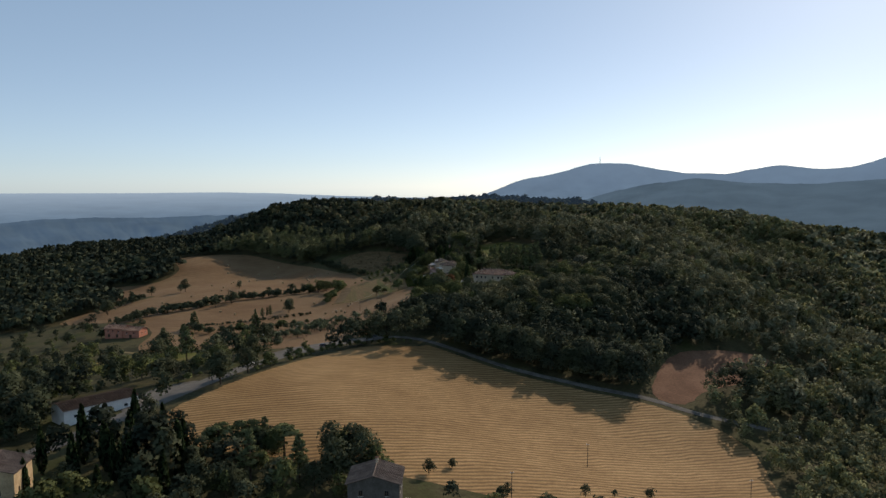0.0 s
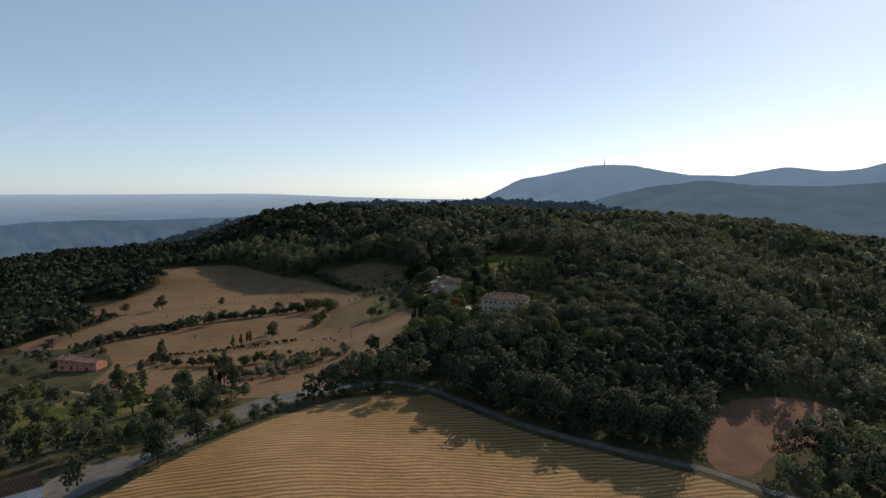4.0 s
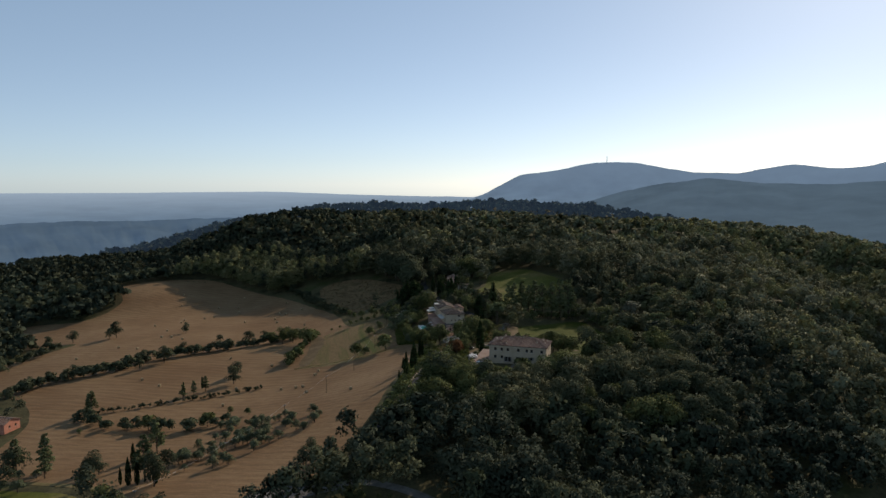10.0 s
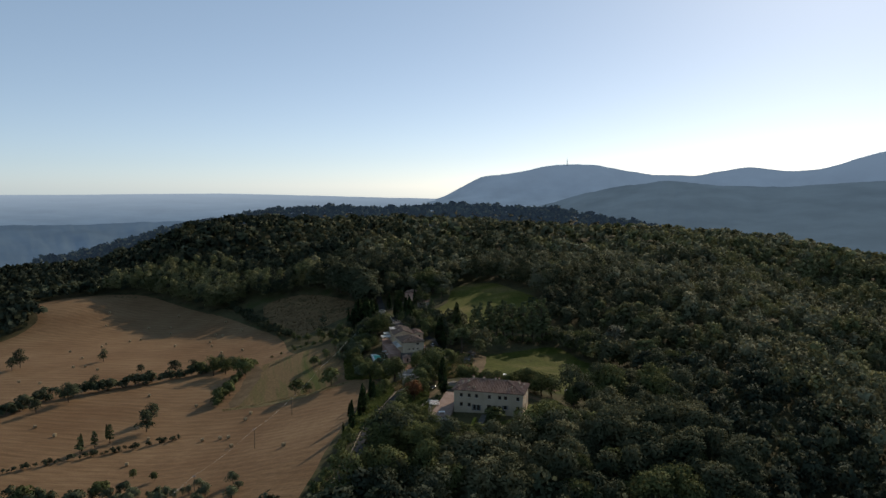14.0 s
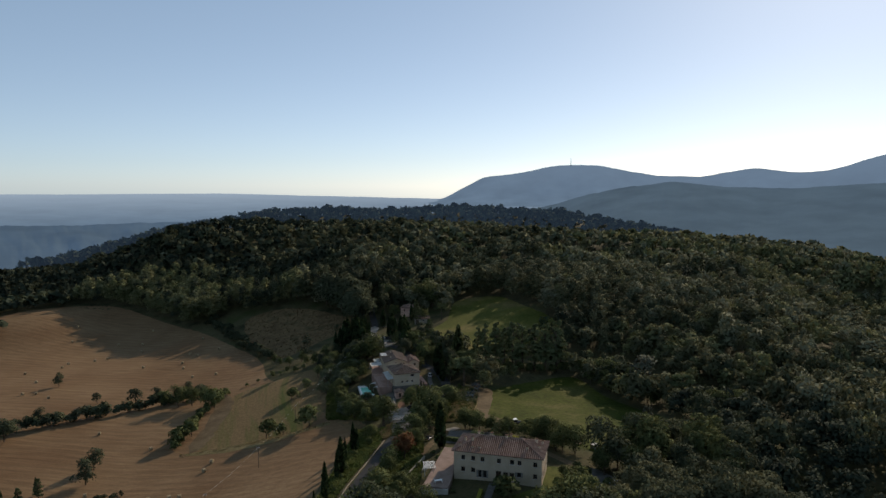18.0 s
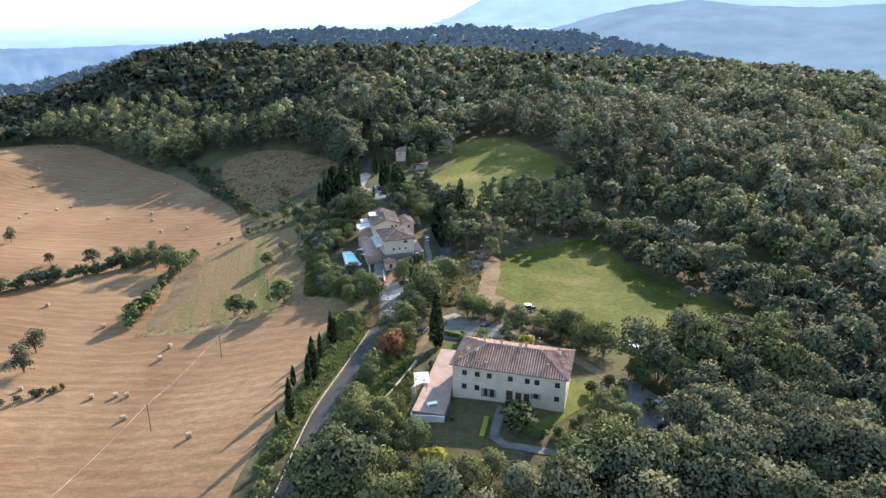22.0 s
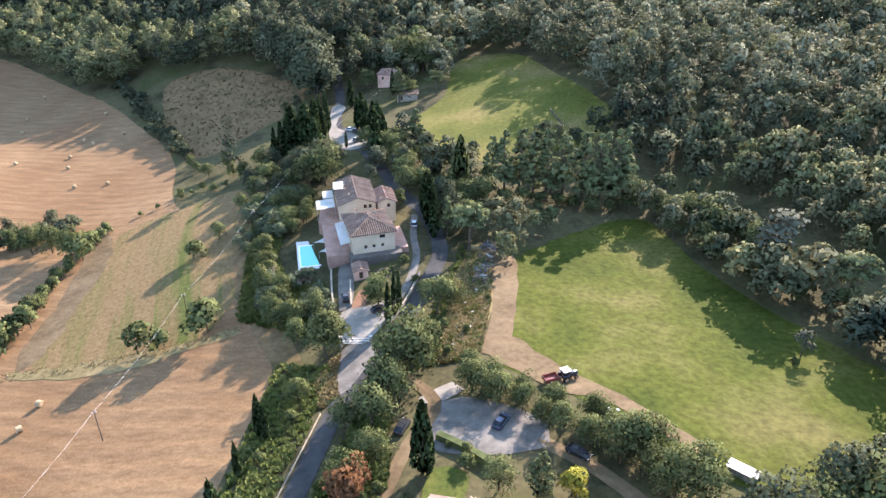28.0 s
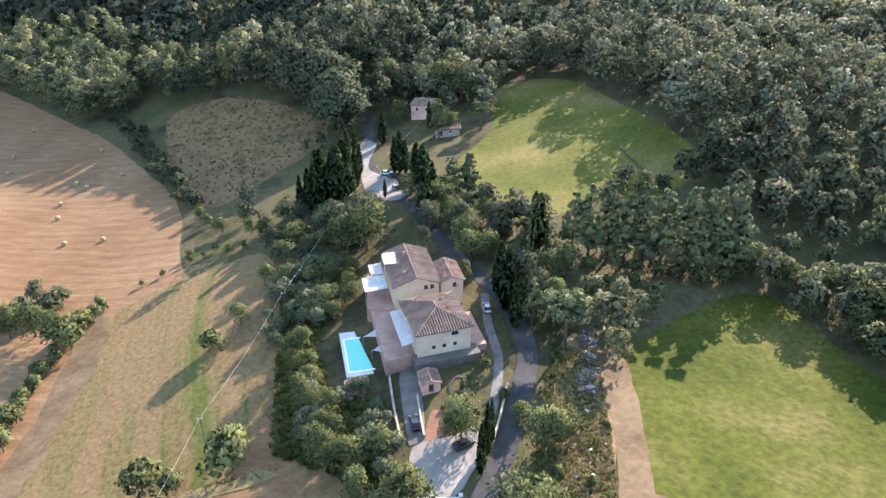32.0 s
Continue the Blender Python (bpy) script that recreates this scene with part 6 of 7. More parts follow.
low_wall("guard_wall_lane", [(-38, -54), (-33.9, -30), (-33.2, -14), (-32.1, 2), (-28.8, 22), (-25.5, 45)], 0.14, 0.4, M_STONE, "low pale stone wall along the lane's edge")
low_wall("hedge_bank", [(-3, 35.5), (2, 31.8), (6.5, 27.5)], 1.2, 1.4, M_OAK_NEAR, "clipped green hedge round the yard")
low_wall("hedge_path", [(7.6, -9.5), (6.4, -16)], 1.0, 1.2, M_GOLD, "clipped yellow-green hedge beside the path")
drape("track_meadow", [(8, 105), (14, 108), (14.2, 91), (12.6, 77), (11.4, 69), (8, 61), (5, 62), (7.6, 81)], M_EARTH, 0.26, "bare earth track beside the meadow", "track", 2.0, 0.3, False)
drape("track_meadow_lower", [(11, 69), (16, 64), (22, 56.5), (29, 51), (35, 45), (43, 35), (41, 33), (33, 42), (27, 47), (18, 50), (12, 56), (7, 61)], M_EARTH, 0.27, "bare earth track beside the meadow", "track", 2.0, 0.4, False)
drape("scrap_ground", [(-1, 60), (5, 70), (9, 88), (10, 108), (3, 112), (0, 96), (-4, 78)], M_STRIP, 0.22, "rough dry grass beside the lane", "verge", 3.0, 0.5, False)
drape("track_strip", [(-126, 158), (-111, 134), (-106, 101), (-106, 80), (-112, 82), (-115, 113), (-122, 141)], M_EARTH, 0.28, "brown worn track along the hedge", "track", 3.0, 0.8, False)
drape("verge_field", [(-112, 78), (-66, 78), (-56, 82), (-52, 79), (-66, 75), (-90, 72), (-110, 75)], M_STRIP, 0.30, "dry weedy strip between two fields", "verge", 3.0, 0.8, False)
# the olives' shade is partly put into the track's colour
drape("track_farm", [(-64, 112), (-58, 96), (-46, 74), (-36, 58), (-30, 56), (-40, 76), (-54, 98), (-58, 114), (-56, 140), (-66, 168), (-72, 166), (-62, 140)], M_WEEDY_SHADE, 0.24, "shaded earth track below the olives", "track", 3.0, 0.4, False)

# the pool and its deck
DECK_Z = height(-41, 107) + 0.35
slab("pool_deck", [(-46.6, 116.4), (-42.4, 100.8), (-34.0, 103.2), (-37.4, 118.4)], DECK_Z, 3.0, M_CONCRETE, "pale stone pool deck", "deck")


def swimming_pool():
    m, nodes, links = material("pool_water")
    p = nodes["Principled BSDF"]
    p.inputs["Base Color"].default_value = (0.13, 0.50, 0.38, 1)
    p.inputs["Roughness"].default_value, p.inputs["Specular IOR Level"].default_value = 0.12, 0.3
    w = noise_of(nodes, links, nodes.new("ShaderNodeTexCoord").outputs["Object"], 1.2, 3)
    n = nodes.new("ShaderNodeBump")
    n.inputs["Strength"].default_value, n.inputs["Distance"].default_value = 0.12, 0.05
    links.new(w.outputs[0], n.inputs["Height"])
    links.new(n.outputs[0], p.inputs["Normal"])
    ob = holder("swimming_pool", pose(-42.0, 102.6, DECK_Z, 0, 0, 15), "rectangular swimming pool with turquoise water", "pool")
    part("coping", boxes((-0.4, -0.4, 0.004, 6.4, 0, 0.12), (-0.4, 11.4, 0.004, 6.4, 11.8, 0.12), (-0.4, 0, 0.004, 0, 11.4, 0.12), (6.0, 0, 0.004, 6.4, 11.4, 0.12)), M_WHITE, ob)
    part("water", boxes((0, 0, 0.006, 6.0, 11.4, 0.05)), m, ob)


swimming_pool()
TERRACE_Z = -5.2
slab("terrace_farm", [(-40.4, 122.4), (-33.0, 121.6), (-28.6, 103.2), (-34.4, 101.0)], TERRACE_Z, 4.0, M_COTTO, "terracotta terrace of the farmhouse", "terrace")
slab("terrace_farm_upper", [(-42.4, 134.0), (-37.0, 134.0), (-34.0, 119.0), (-40.6, 120.0)], TERRACE_Z + 0.5, 4.0, M_COTTO, "upper terracotta terrace of the farmhouse", "terrace")
slab("terrace_front", [(-29.2, 103.0), (-16.4, 107.6), (-15.2, 104.2), (-27.9, 99.6)], -5.0, 5.0, M_RENDER, "stone terrace wall before the farmhouse front", "terrace")
slab("terrace_side", [(-17.4, 106.2), (-21.6, 118.0), (-17.4, 119.6), (-14.0, 107.4)], -5.05, 4.0, M_COTTO, "terracotta terrace beside the farmhouse", "terrace")
low_wall("wall_farm_drive", [(-33.6, 100), (-31.6, 90), (-29.6, 82)], 0.4, 1.0, M_STONE, "low stone wall along the farm drive")
low_wall("wall_farm_garden", [(-27.6, 94), (-26.2, 86), (-25.6, 83)], 0.35, 0.8, M_STONE, "low stone wall along the garden")
low_wall("wall_farm_lane", [(-15.4, 75), (-12.6, 84), (-10.2, 96)], 0.35, 0.9, M_STONE, "low stone wall along the lane")
ribbon("path_farm", [(-16.4, 81), (-13.6, 88), (-11.6, 103), (-13.4, 116), (-14, 128)], 1.9, M_PAVE, 0.3, "pale gravel lane beside the farmhouse", "path", clear=0)
drape("garden_farm", [(-26, 84), (-25, 93), (-20.5, 97), (-15.5, 94), (-17, 84), (-21, 80)], M_LAWN_SHADE, 0.24, "small garden lawn below the farmhouse", "lawn", 2.0, 0.2)
drape("flower_bed", [(-25.6, 82), (-24.4, 90), (-22.4, 90), (-22.2, 83)], M_RUST, 0.34, "bare reddish garden bed", "bed", 2.0, 0.2)


# ---- awnings, sails and pergolas ----
def awning(x, y, z, turn, long, deep, tall, drop, label):
    """A stretched white cloth on posts."""
    ob = holder("awning", pose(x, y, z, 0, 0, turn), label, "awning", "white awnings")
    bm, n = bmesh.new(), 6
    grid = [[bm.verts.new((long * i / n, deep * j / n, tall - drop * i / n - 0.12 * math.sin(math.pi * i / n) * math.sin(math.pi * j / n))) for j in range(n + 1)] for i in range(n + 1)]
    for i in range(n):
        for j in range(n):
            bm.faces.new((grid[i][j], grid[i + 1][j], grid[i + 1][j + 1], grid[i][j + 1]))
    bmesh.ops.solidify(bm, geom=bm.faces[:], thickness=0.03)
    part("cloth", bm, M_CLOTH, ob)
    for u, v in ((0.05, 0.05), (long - 0.05, 0.05), (0.05, deep - 0.05), (long - 0.05, deep - 0.05)):
        bm = bmesh.new()
        rod(bm, (u, v, 0), (u, v, tall - drop * u / long - 0.02), 0.05)
        part("post", bm, M_METAL, ob)


awning(-31.0, 101.9, TERRACE_Z, 17, 2.6, 13.0, 3.0, -0.5, "long white awning along the farmhouse terrace")
awning(-3.6, -283.6, height(-2, -282) + 3.2, 6, 3.4, 2.6, 2.6, 0.5, "small white awning beside the lower house")
awning(-40.9, 120.9, TERRACE_Z + 0.5, 15, 5.2, 6.2, 3.4, -0.4, "wide white awning on the upper terrace")
awning(-40.4, 127.6, TERRACE_Z + 0.5, 15, 3.0, 5.2, 3.8, -0.2, "white awning on the upper terrace")
awning(-37.2, 128.0, TERRACE_Z + 0.5, 14, 3.4, 5.6, 6.6, 0.0, "white canopy on the roof terrace")


def shade_sail(corners, z, tops, label):
    ob = holder("shade_sail", pose(corners[0][0], corners[0][1], z), label, "shade sail", "shade sails")
    o = Vector((*corners[0], 0))
    tri = [Vector((*c, t)) - o for c, t in zip(corners, tops)]
    bm, n = bmesh.new(), 6
    mid = sum(tri, Vector()) / 3
    rows = []
    for i in range(n + 1):
        row = []
        for j in range(n + 1 - i):
            a, b = i / n, j / n
            p = tri[0] * (1 - a - b) + tri[1] * a + tri[2] * b
            edge = min(a, b, 1 - a - b)
            p = p + (mid - p) * (0.16 if edge < 0.01 and max(a, b, 1 - a - b) < 0.99 else 0.0)
            row.append(bm.verts.new(p))
        rows.append(row)
    for i in range(n):
        for j in range(n - i):
            bm.faces.new((rows[i][j], rows[i + 1][j], rows[i][j + 1]))
            if j < n - i - 1:
                bm.faces.new((rows[i + 1][j], rows[i + 1][j + 1], rows[i][j + 1]))
    bmesh.ops.solidify(bm, geom=bm.faces[:], thickness=0.03)
    part("cloth", bm, M_CLOTH, ob)
    for p in tri:
        bm = bmesh.new()
        rod(bm, (p.x, p.y, -0.3), (p.x, p.y, p.z), 0.05)
        part("post", bm, M_METAL, ob)


shade_sail([(-40.4, 111.4), (-37.0, 115.6), (-35.6, 111.0)], DECK_Z, (2.6, 3.0, 2.8), "white triangular shade sail by the pool")
shade_sail([(-38.0, 106.8), (-35.4, 110.2), (-34.2, 105.6)], DECK_Z, (2.4, 2.8, 2.6), "white triangular shade sail by the pool")
shade_sail([(-9.0, -2.4), (-8.0, 1.6), (-5.8, -0.2)], 0.0, (2.2, 2.8, 2.4), "white triangular shade sail beside the terrace")


def pergola():
    z = height(-6.5, 4) + 0.1
    ob = holder("pergola", pose(-8.5, 2.2, z, 0, 0, 8), "white pergola with a slatted roof", "pergola")
    for x, y in ((0, 0), (3.1, 0), (0, 4.6), (3.1, 4.6)):
        part("post", boxes((x - 0.07, y - 0.07, 0, x + 0.07, y + 0.07, 2.5)), M_WHITE, ob)
    part("beam", boxes((-0.15, -0.1, 2.5, 3.25, 0.04, 2.66)), M_WHITE, ob)
    part("beam", boxes((-0.15, 4.5, 2.5, 3.25, 4.64, 2.66)), M_WHITE, ob)
    for i in range(14):
        part("slat", boxes((-0.1 + i * 0.25, -0.2, 2.66, -0.02 + i * 0.25, 4.8, 2.74)), M_WHITE, ob)


pergola()


def garden_table(x, y, z):
    ob = holder("garden_table", pose(x, y, z, 0, 0, 20), "white rectangular garden table on the terrace", "table")
    part("tabletop", boxes((-1.1, -0.5, 0.70, 1.1, 0.5, 0.76)), M_WHITE, ob)
    for a, b in ((-1, -0.4), (1, -0.4), (-1, 0.4), (1, 0.4)):
        part("leg", boxes((a - 0.04, b - 0.04, 0, a + 0.04, b + 0.04, 0.70)), M_WHITE, ob)


garden_table(-4.2, -6.2, 0.15)


# ---- gate ----
def farm_gate():
    z = height(-22.4, 67.6) + 0.2
    ob = holder("farm_gate", pose(-25.2, 67.4, z, 0, 0, 4), "white two-leaved metal gate between stone pillars", "gate")
    for x in (-0.5, 6.0):
        pillar = part("pillar", boxes((x, -0.3, -0.8, x + 0.55, 0.3, 2.0)), M_STONE, ob)
        part("cap", boxes((x - 0.06, -0.36, 2.0, x + 0.61, 0.36, 2.12)), M_CONCRETE, pillar)
    for a, b in ((0.1, 2.98), (3.06, 5.94)):
        leaf = part("gate_leaf", boxes((a, -0.04, 0.1, a + 0.1, 0.04, 1.6), (b - 0.1, -0.04, 0.1, b, 0.04, 1.6), (a + 0.1, -0.04, 0.1, b - 0.1, 0.04, 0.24), (a + 0.1, -0.04, 1.46, b - 0.1, 0.04, 1.6), (a + 0.1, -0.04, 0.8, b - 0.1, 0.04, 0.9)), M_WHITE, ob)
        for i in range(9):
            x = a + 0.25 + i * (b - a - 0.5) / 8
            part("bar", boxes((x - 0.02, -0.015, 0.24, x + 0.02, 0.015, 1.46)), M_WHITE, leaf)


farm_gate()


# ---- bales, poles and cables ----
M_STRAW = plain("rolled_straw", (0.30, 0.22, 0.125), (0.46, 0.36, 0.22), 1.2, 9, 0.95, 0.8, 0.05, own=0.12)


def bale_mesh():
    """A round bale lying on its side: a drum with pressed rings, worn edges and a spiral on its ends."""
    bm = bmesh.new()
    n, r = 28, 0.78
    stations = [(-0.62, 0.0), (-0.60, 0.25), (-0.63, 0.5), (-0.60, 0.68), (-0.56, 0.75)] + [(-0.5 + 0.1 * i, 0.78 + 0.014 * (-1) ** i) for i in range(11)] + [(0.56, 0.75), (0.60, 0.68), (0.63, 0.5), (0.60, 0.25), (0.62, 0.0)]
    rings = []
    for x, q in stations:
        rings.append([bm.verts.new((x + 0.012 * noise.noise((k * 0.9, x * 5, 2)), q * math.cos(2 * math.pi * k / n) * (1 + 0.02 * noise.noise((k, x * 3, 1))), r - 0.06 + q * math.sin(2 * math.pi * k / n) * 0.97)) for k in range(n)])
    for a, b in zip(rings, rings[1:]):
        for k in range(n):
            bm.faces.new((a[k], a[(k + 1) % n], b[(k + 1) % n], b[k]))
    bmesh.ops.remove_doubles(bm, verts=bm.verts, dist=0.005)
    me = bpy.data.meshes.new("straw_bale")
    bm.to_mesh(me)
    bm.free()
    me.materials.append(M_STRAW)
    return me


BALE = bale_mesh()


def bales(places, turn):
    rnd = random.Random(5)
    for x, y in places:
        ob = new("straw_bale", BALE)
        ob.matrix_world = pose(x, y, height(x, y) + 0.06, 0, 0, turn + rnd.uniform(-35, 35))
        tagged(ob, "round bale of pale straw on the stubble", "bale", "round bales on the stubble field")


bales([(-107, 36), (-99, 35), (-95, 34), (-89, 20), (-63, 2), (-95, 56), (-95, 64), (-162, 105), (-129, 85), (-134, 44), (-196, 62), (-180, 51), (-129, 15)], 20)
bales([(-180, 250), (-177, 231), (-171, 218), (-156, 195), (-142, 195), (-230, 287), (-161, 252), (-296, 320), (-245, 251), (-201, 228), (-222, 269), (-173, 245), (-259, 244), (-239, 256), (-183, 280),
       (-240, 169), (-233, 170), (-255, 139), (-285, 293), (-249, 195), (-257, 234), (-221, 162), (-269, 114), (-271, 218), (-239, 134), (-249, 290), (-235, 315)], 70)

POLES = [(-96, -122), (-88, -78), (-82, -34), (-76.4, 10.1), (-71.9, 48.8), (-68.4, 88.5), (-61, 126), (-55, 168), (-44, 214), (-34, 246)]


def utility_pole(x, y):
    ob = holder("utility_pole", pose(x, y, height(x, y), 0, 0, 10), "thin weathered wooden pole carrying a cable", "pole", "poles of the cable line")
    bm = bmesh.new()
    tube(bm, [(0, 0, -0.6), (0, 0, 4), (0.02, 0, 8.0)], [0.11, 0.095, 0.08], 8)
    part("post", bm, M_BARK, ob)
    part("crossarm", boxes((-0.5, -0.05, 7.55, 0.5, 0.05, 7.67)), M_METAL, ob)
    for u in (-0.4, 0.4):
        bm = bmesh.new()
        tube(bm, [(u, 0, 7.67), (u, 0, 7.75), (u, 0, 7.86)], [0.03, 0.06, 0.04], 8)
        part("insulator", bm, M_WHITE, ob)


for q in POLES:
    utility_pole(*q)


def cable(a, b, sag):
    bm = bmesh.new()
    p, q = Vector((*a, height(*a) + 7.9)), Vector((*b, height(*b) + 7.9))
    line = [p.lerp(q, t) - Vector((0, 0, sag * 4 * t * (1 - t))) for t in (i / 14 for i in range(15))]
    tube(bm, line, [0.016] * 15, 5)
    me = bpy.data.meshes.new("cable")
    bm.to_mesh(me)
    bm.free()
    me.materials.append(M_CONCRETE)
    tagged(new("cable", me), "thin pale cable slung between two poles", "cable", "spans of the cable line")


for a, b in zip(POLES, POLES[1:]):
    cable(a, b, 1.0)
for q in ((47, -221), (96, -228), (22, -262)):
    utility_pole(*q)

# ---- vehicles ----
M_TYRE = plain("black_rubber", (0.018, 0.018, 0.018), (0.03, 0.03, 0.03), 3, 12, 0.9, 0.2, 0.01)
M_RIM = plain("alloy", (0.4, 0.4, 0.41), (0.55, 0.55, 0.56), 3, 12, 0.35, 0, metal=0.9)
M_LAMP = plain("lamp_glass", (0.6, 0.6, 0.58), (0.75, 0.75, 0.73), 3, 12, 0.15, 0)
M_TAIL = plain("red_lamp_glass", (0.35, 0.02, 0.02), (0.45, 0.04, 0.03), 3, 12, 0.2, 0)


def paint(name, c):
    m = plain(name, tuple(v * 0.85 for v in c), c, 2, 20, 0.28, 0)
    m.node_tree.nodes["Principled BSDF"].inputs["Coat Weight"].default_value = 0.6
    return m


M_BLACK_PAINT, M_SILVER, M_BLUE_PAINT = paint("black_car_paint", (0.02, 0.02, 0.022)), paint("silver_car_paint", (0.45, 0.46, 0.47)), paint("blue_car_paint", (0.03, 0.05, 0.10))
M_WHITE_PAINT, M_RED_PAINT, M_TRACTOR = paint("white_car_paint", (0.75, 0.75, 0.74)), paint("red_trailer_paint", (0.24, 0.06, 0.04)), paint("dark_tractor_paint", (0.05, 0.06, 0.08))


def hull(bm, rows):
    """A body of cross-sections: (x, half width low, half width high, low, high)."""
    rings = []
    for x, a, b, lo, hi in rows:
        m = (lo + hi) / 2
        rings.append([bm.verts.new(p) for p in ((x, -a * 0.94, lo), (x, -a, lo + 0.12), (x, -a, m), (x, -b, hi - 0.05), (x, -b * 0.92, hi), (x, b * 0.92, hi), (x, b, hi - 0.05), (x, a, m), (x, a, lo + 0.12), (x, a * 0.94, lo))])
    for p, q in zip(rings, rings[1:]):
        for k in range(10):
            bm.faces.new((p[k], p[(k + 1) % 10], q[(k + 1) % 10], q[k]))
    bm.faces.new(rings[0][::-1])
    bm.faces.new(rings[-1])


def wheel(parent, x, y, r, wide):
    bm = bmesh.new()
    bmesh.ops.create_cone(bm, cap_ends=True, segments=18, radius1=r, radius2=r, depth=wide, matrix=Matrix.Translation((x, y, r)) @ Matrix.Rotation(math.pi / 2, 4, "X"))
    bmesh.ops.bevel(bm, geom=[e for e in bm.edges if len(e.link_faces) == 2 and e.calc_face_angle(0) > 1], offset=wide * 0.16, segments=2, affect="EDGES")
    w = part("wheel", bm, M_TYRE, parent)
    bm = bmesh.new()
    side = math.copysign(wide / 2 + 0.004, y)
    bmesh.ops.create_cone(bm, cap_ends=True, segments=14, radius1=r * 0.6, radius2=r * 0.5, depth=0.03, matrix=Matrix.Translation((x, y + side, r)) @ Matrix.Rotation(math.copysign(math.pi / 2, -y), 4, "X"))
    part("rim", bm, M_RIM, w)


def car(x, y, turn, mat, label, van=False, lift=0.17):
    ob = holder("van" if van else "car", pose(x, y, height(x, y) + lift, 0, 0, turn), label, "van" if van else "car", "parked vehicles")
    bm = bmesh.new()
    top = 0.95 if not van else 1.15
    hull(bm, [(-2.1, 0.78, 0.74, 0.42, 0.80), (-1.95, 0.86, 0.80, 0.30, 0.92), (-1.0, 0.88, 0.84, 0.24, top), (0.9, 0.88, 0.84, 0.24, top - 0.02), (1.75, 0.86, 0.78, 0.28, 0.78), (2.1, 0.74, 0.66, 0.40, 0.66)])
    part("body", bm, mat, ob)
    bm = bmesh.new()
    if van:
        hull(bm, [(-2.0, 0.80, 0.76, 0.9, 1.95), (0.4, 0.82, 0.76, 0.9, 1.98), (1.2, 0.80, 0.68, 0.9, 1.5)])
    else:
        hull(bm, [(-1.85, 0.76, 0.62, 0.86, 1.02), (-1.2, 0.80, 0.64, 0.88, 1.40), (0.1, 0.80, 0.64, 0.88, 1.43), (1.1, 0.78, 0.66, 0.86, 0.98)])
    cabin = part("cabin", bm, M_GLASS if not van else mat, ob, "dark tinted windows" if not van else "")
    part("roof_panel", boxes((-1.15, -0.56, 1.40, 0.1, 0.56, 1.445) if not van else (0.45, -0.6, 1.5, 0.95, 0.6, 1.8)), mat if not van else M_GLASS, cabin)
    for a in (-1.3, 1.3):
        for b in (-0.8, 0.8):
            wheel(ob, a, b, 0.32, 0.22)
    for b in (-0.6, 0.6):
        part("headlight", boxes((2.0, b - 0.16, 0.52, 2.12, b + 0.16, 0.64)), M_LAMP, ob)
        part("tail_light", boxes((-2.13, b - 0.14, 0.62, -2.03, b + 0.14, 0.78)), M_TAIL, ob)


car(-27.6, 86.5, 104, M_BLACK_PAINT, "dark grey parked car on the white drive")
car(-18.6, 80.2, 35, M_BLACK_PAINT, "black parked car on the white yard")
car(-13.6, 121.5, 96, M_SILVER, "silver car parked beside the farmhouse")
car(8.0, 39.0, 60, M_BLUE_PAINT, "dark blue car parked on the gravel yard")
car(20.4, 31.4, -35, M_BLACK_PAINT, "black car parked in the shade of trees")
car(46.0, -0.5, -60, M_SILVER, "silver car parked on the gravel yard")
car(45.2, -8.0, 10, M_BLUE_PAINT, "dark blue car parked on the gravel yard")
car(46.4, -12.0, 20, M_WHITE_PAINT, "white car parked on the gravel yard")
car(-45.6, 209.5, 5, M_WHITE_PAINT, "white car on the gravel parking place")
car(-42.6, 206.0, 8, M_BLACK_PAINT, "black car on the gravel parking place")
car(-40.6, 194.5, 12, M_SILVER, "silver car on the gravel parking place")
car(-9.4, 38.4, 70, M_BLACK_PAINT, "dark car parked under the trees")
car(-66.5, -121.0, 58, M_BLACK_PAINT, "black car on the country road")
car(-85.6, -165.0, 72, M_WHITE_PAINT, "white van on the country road", True)


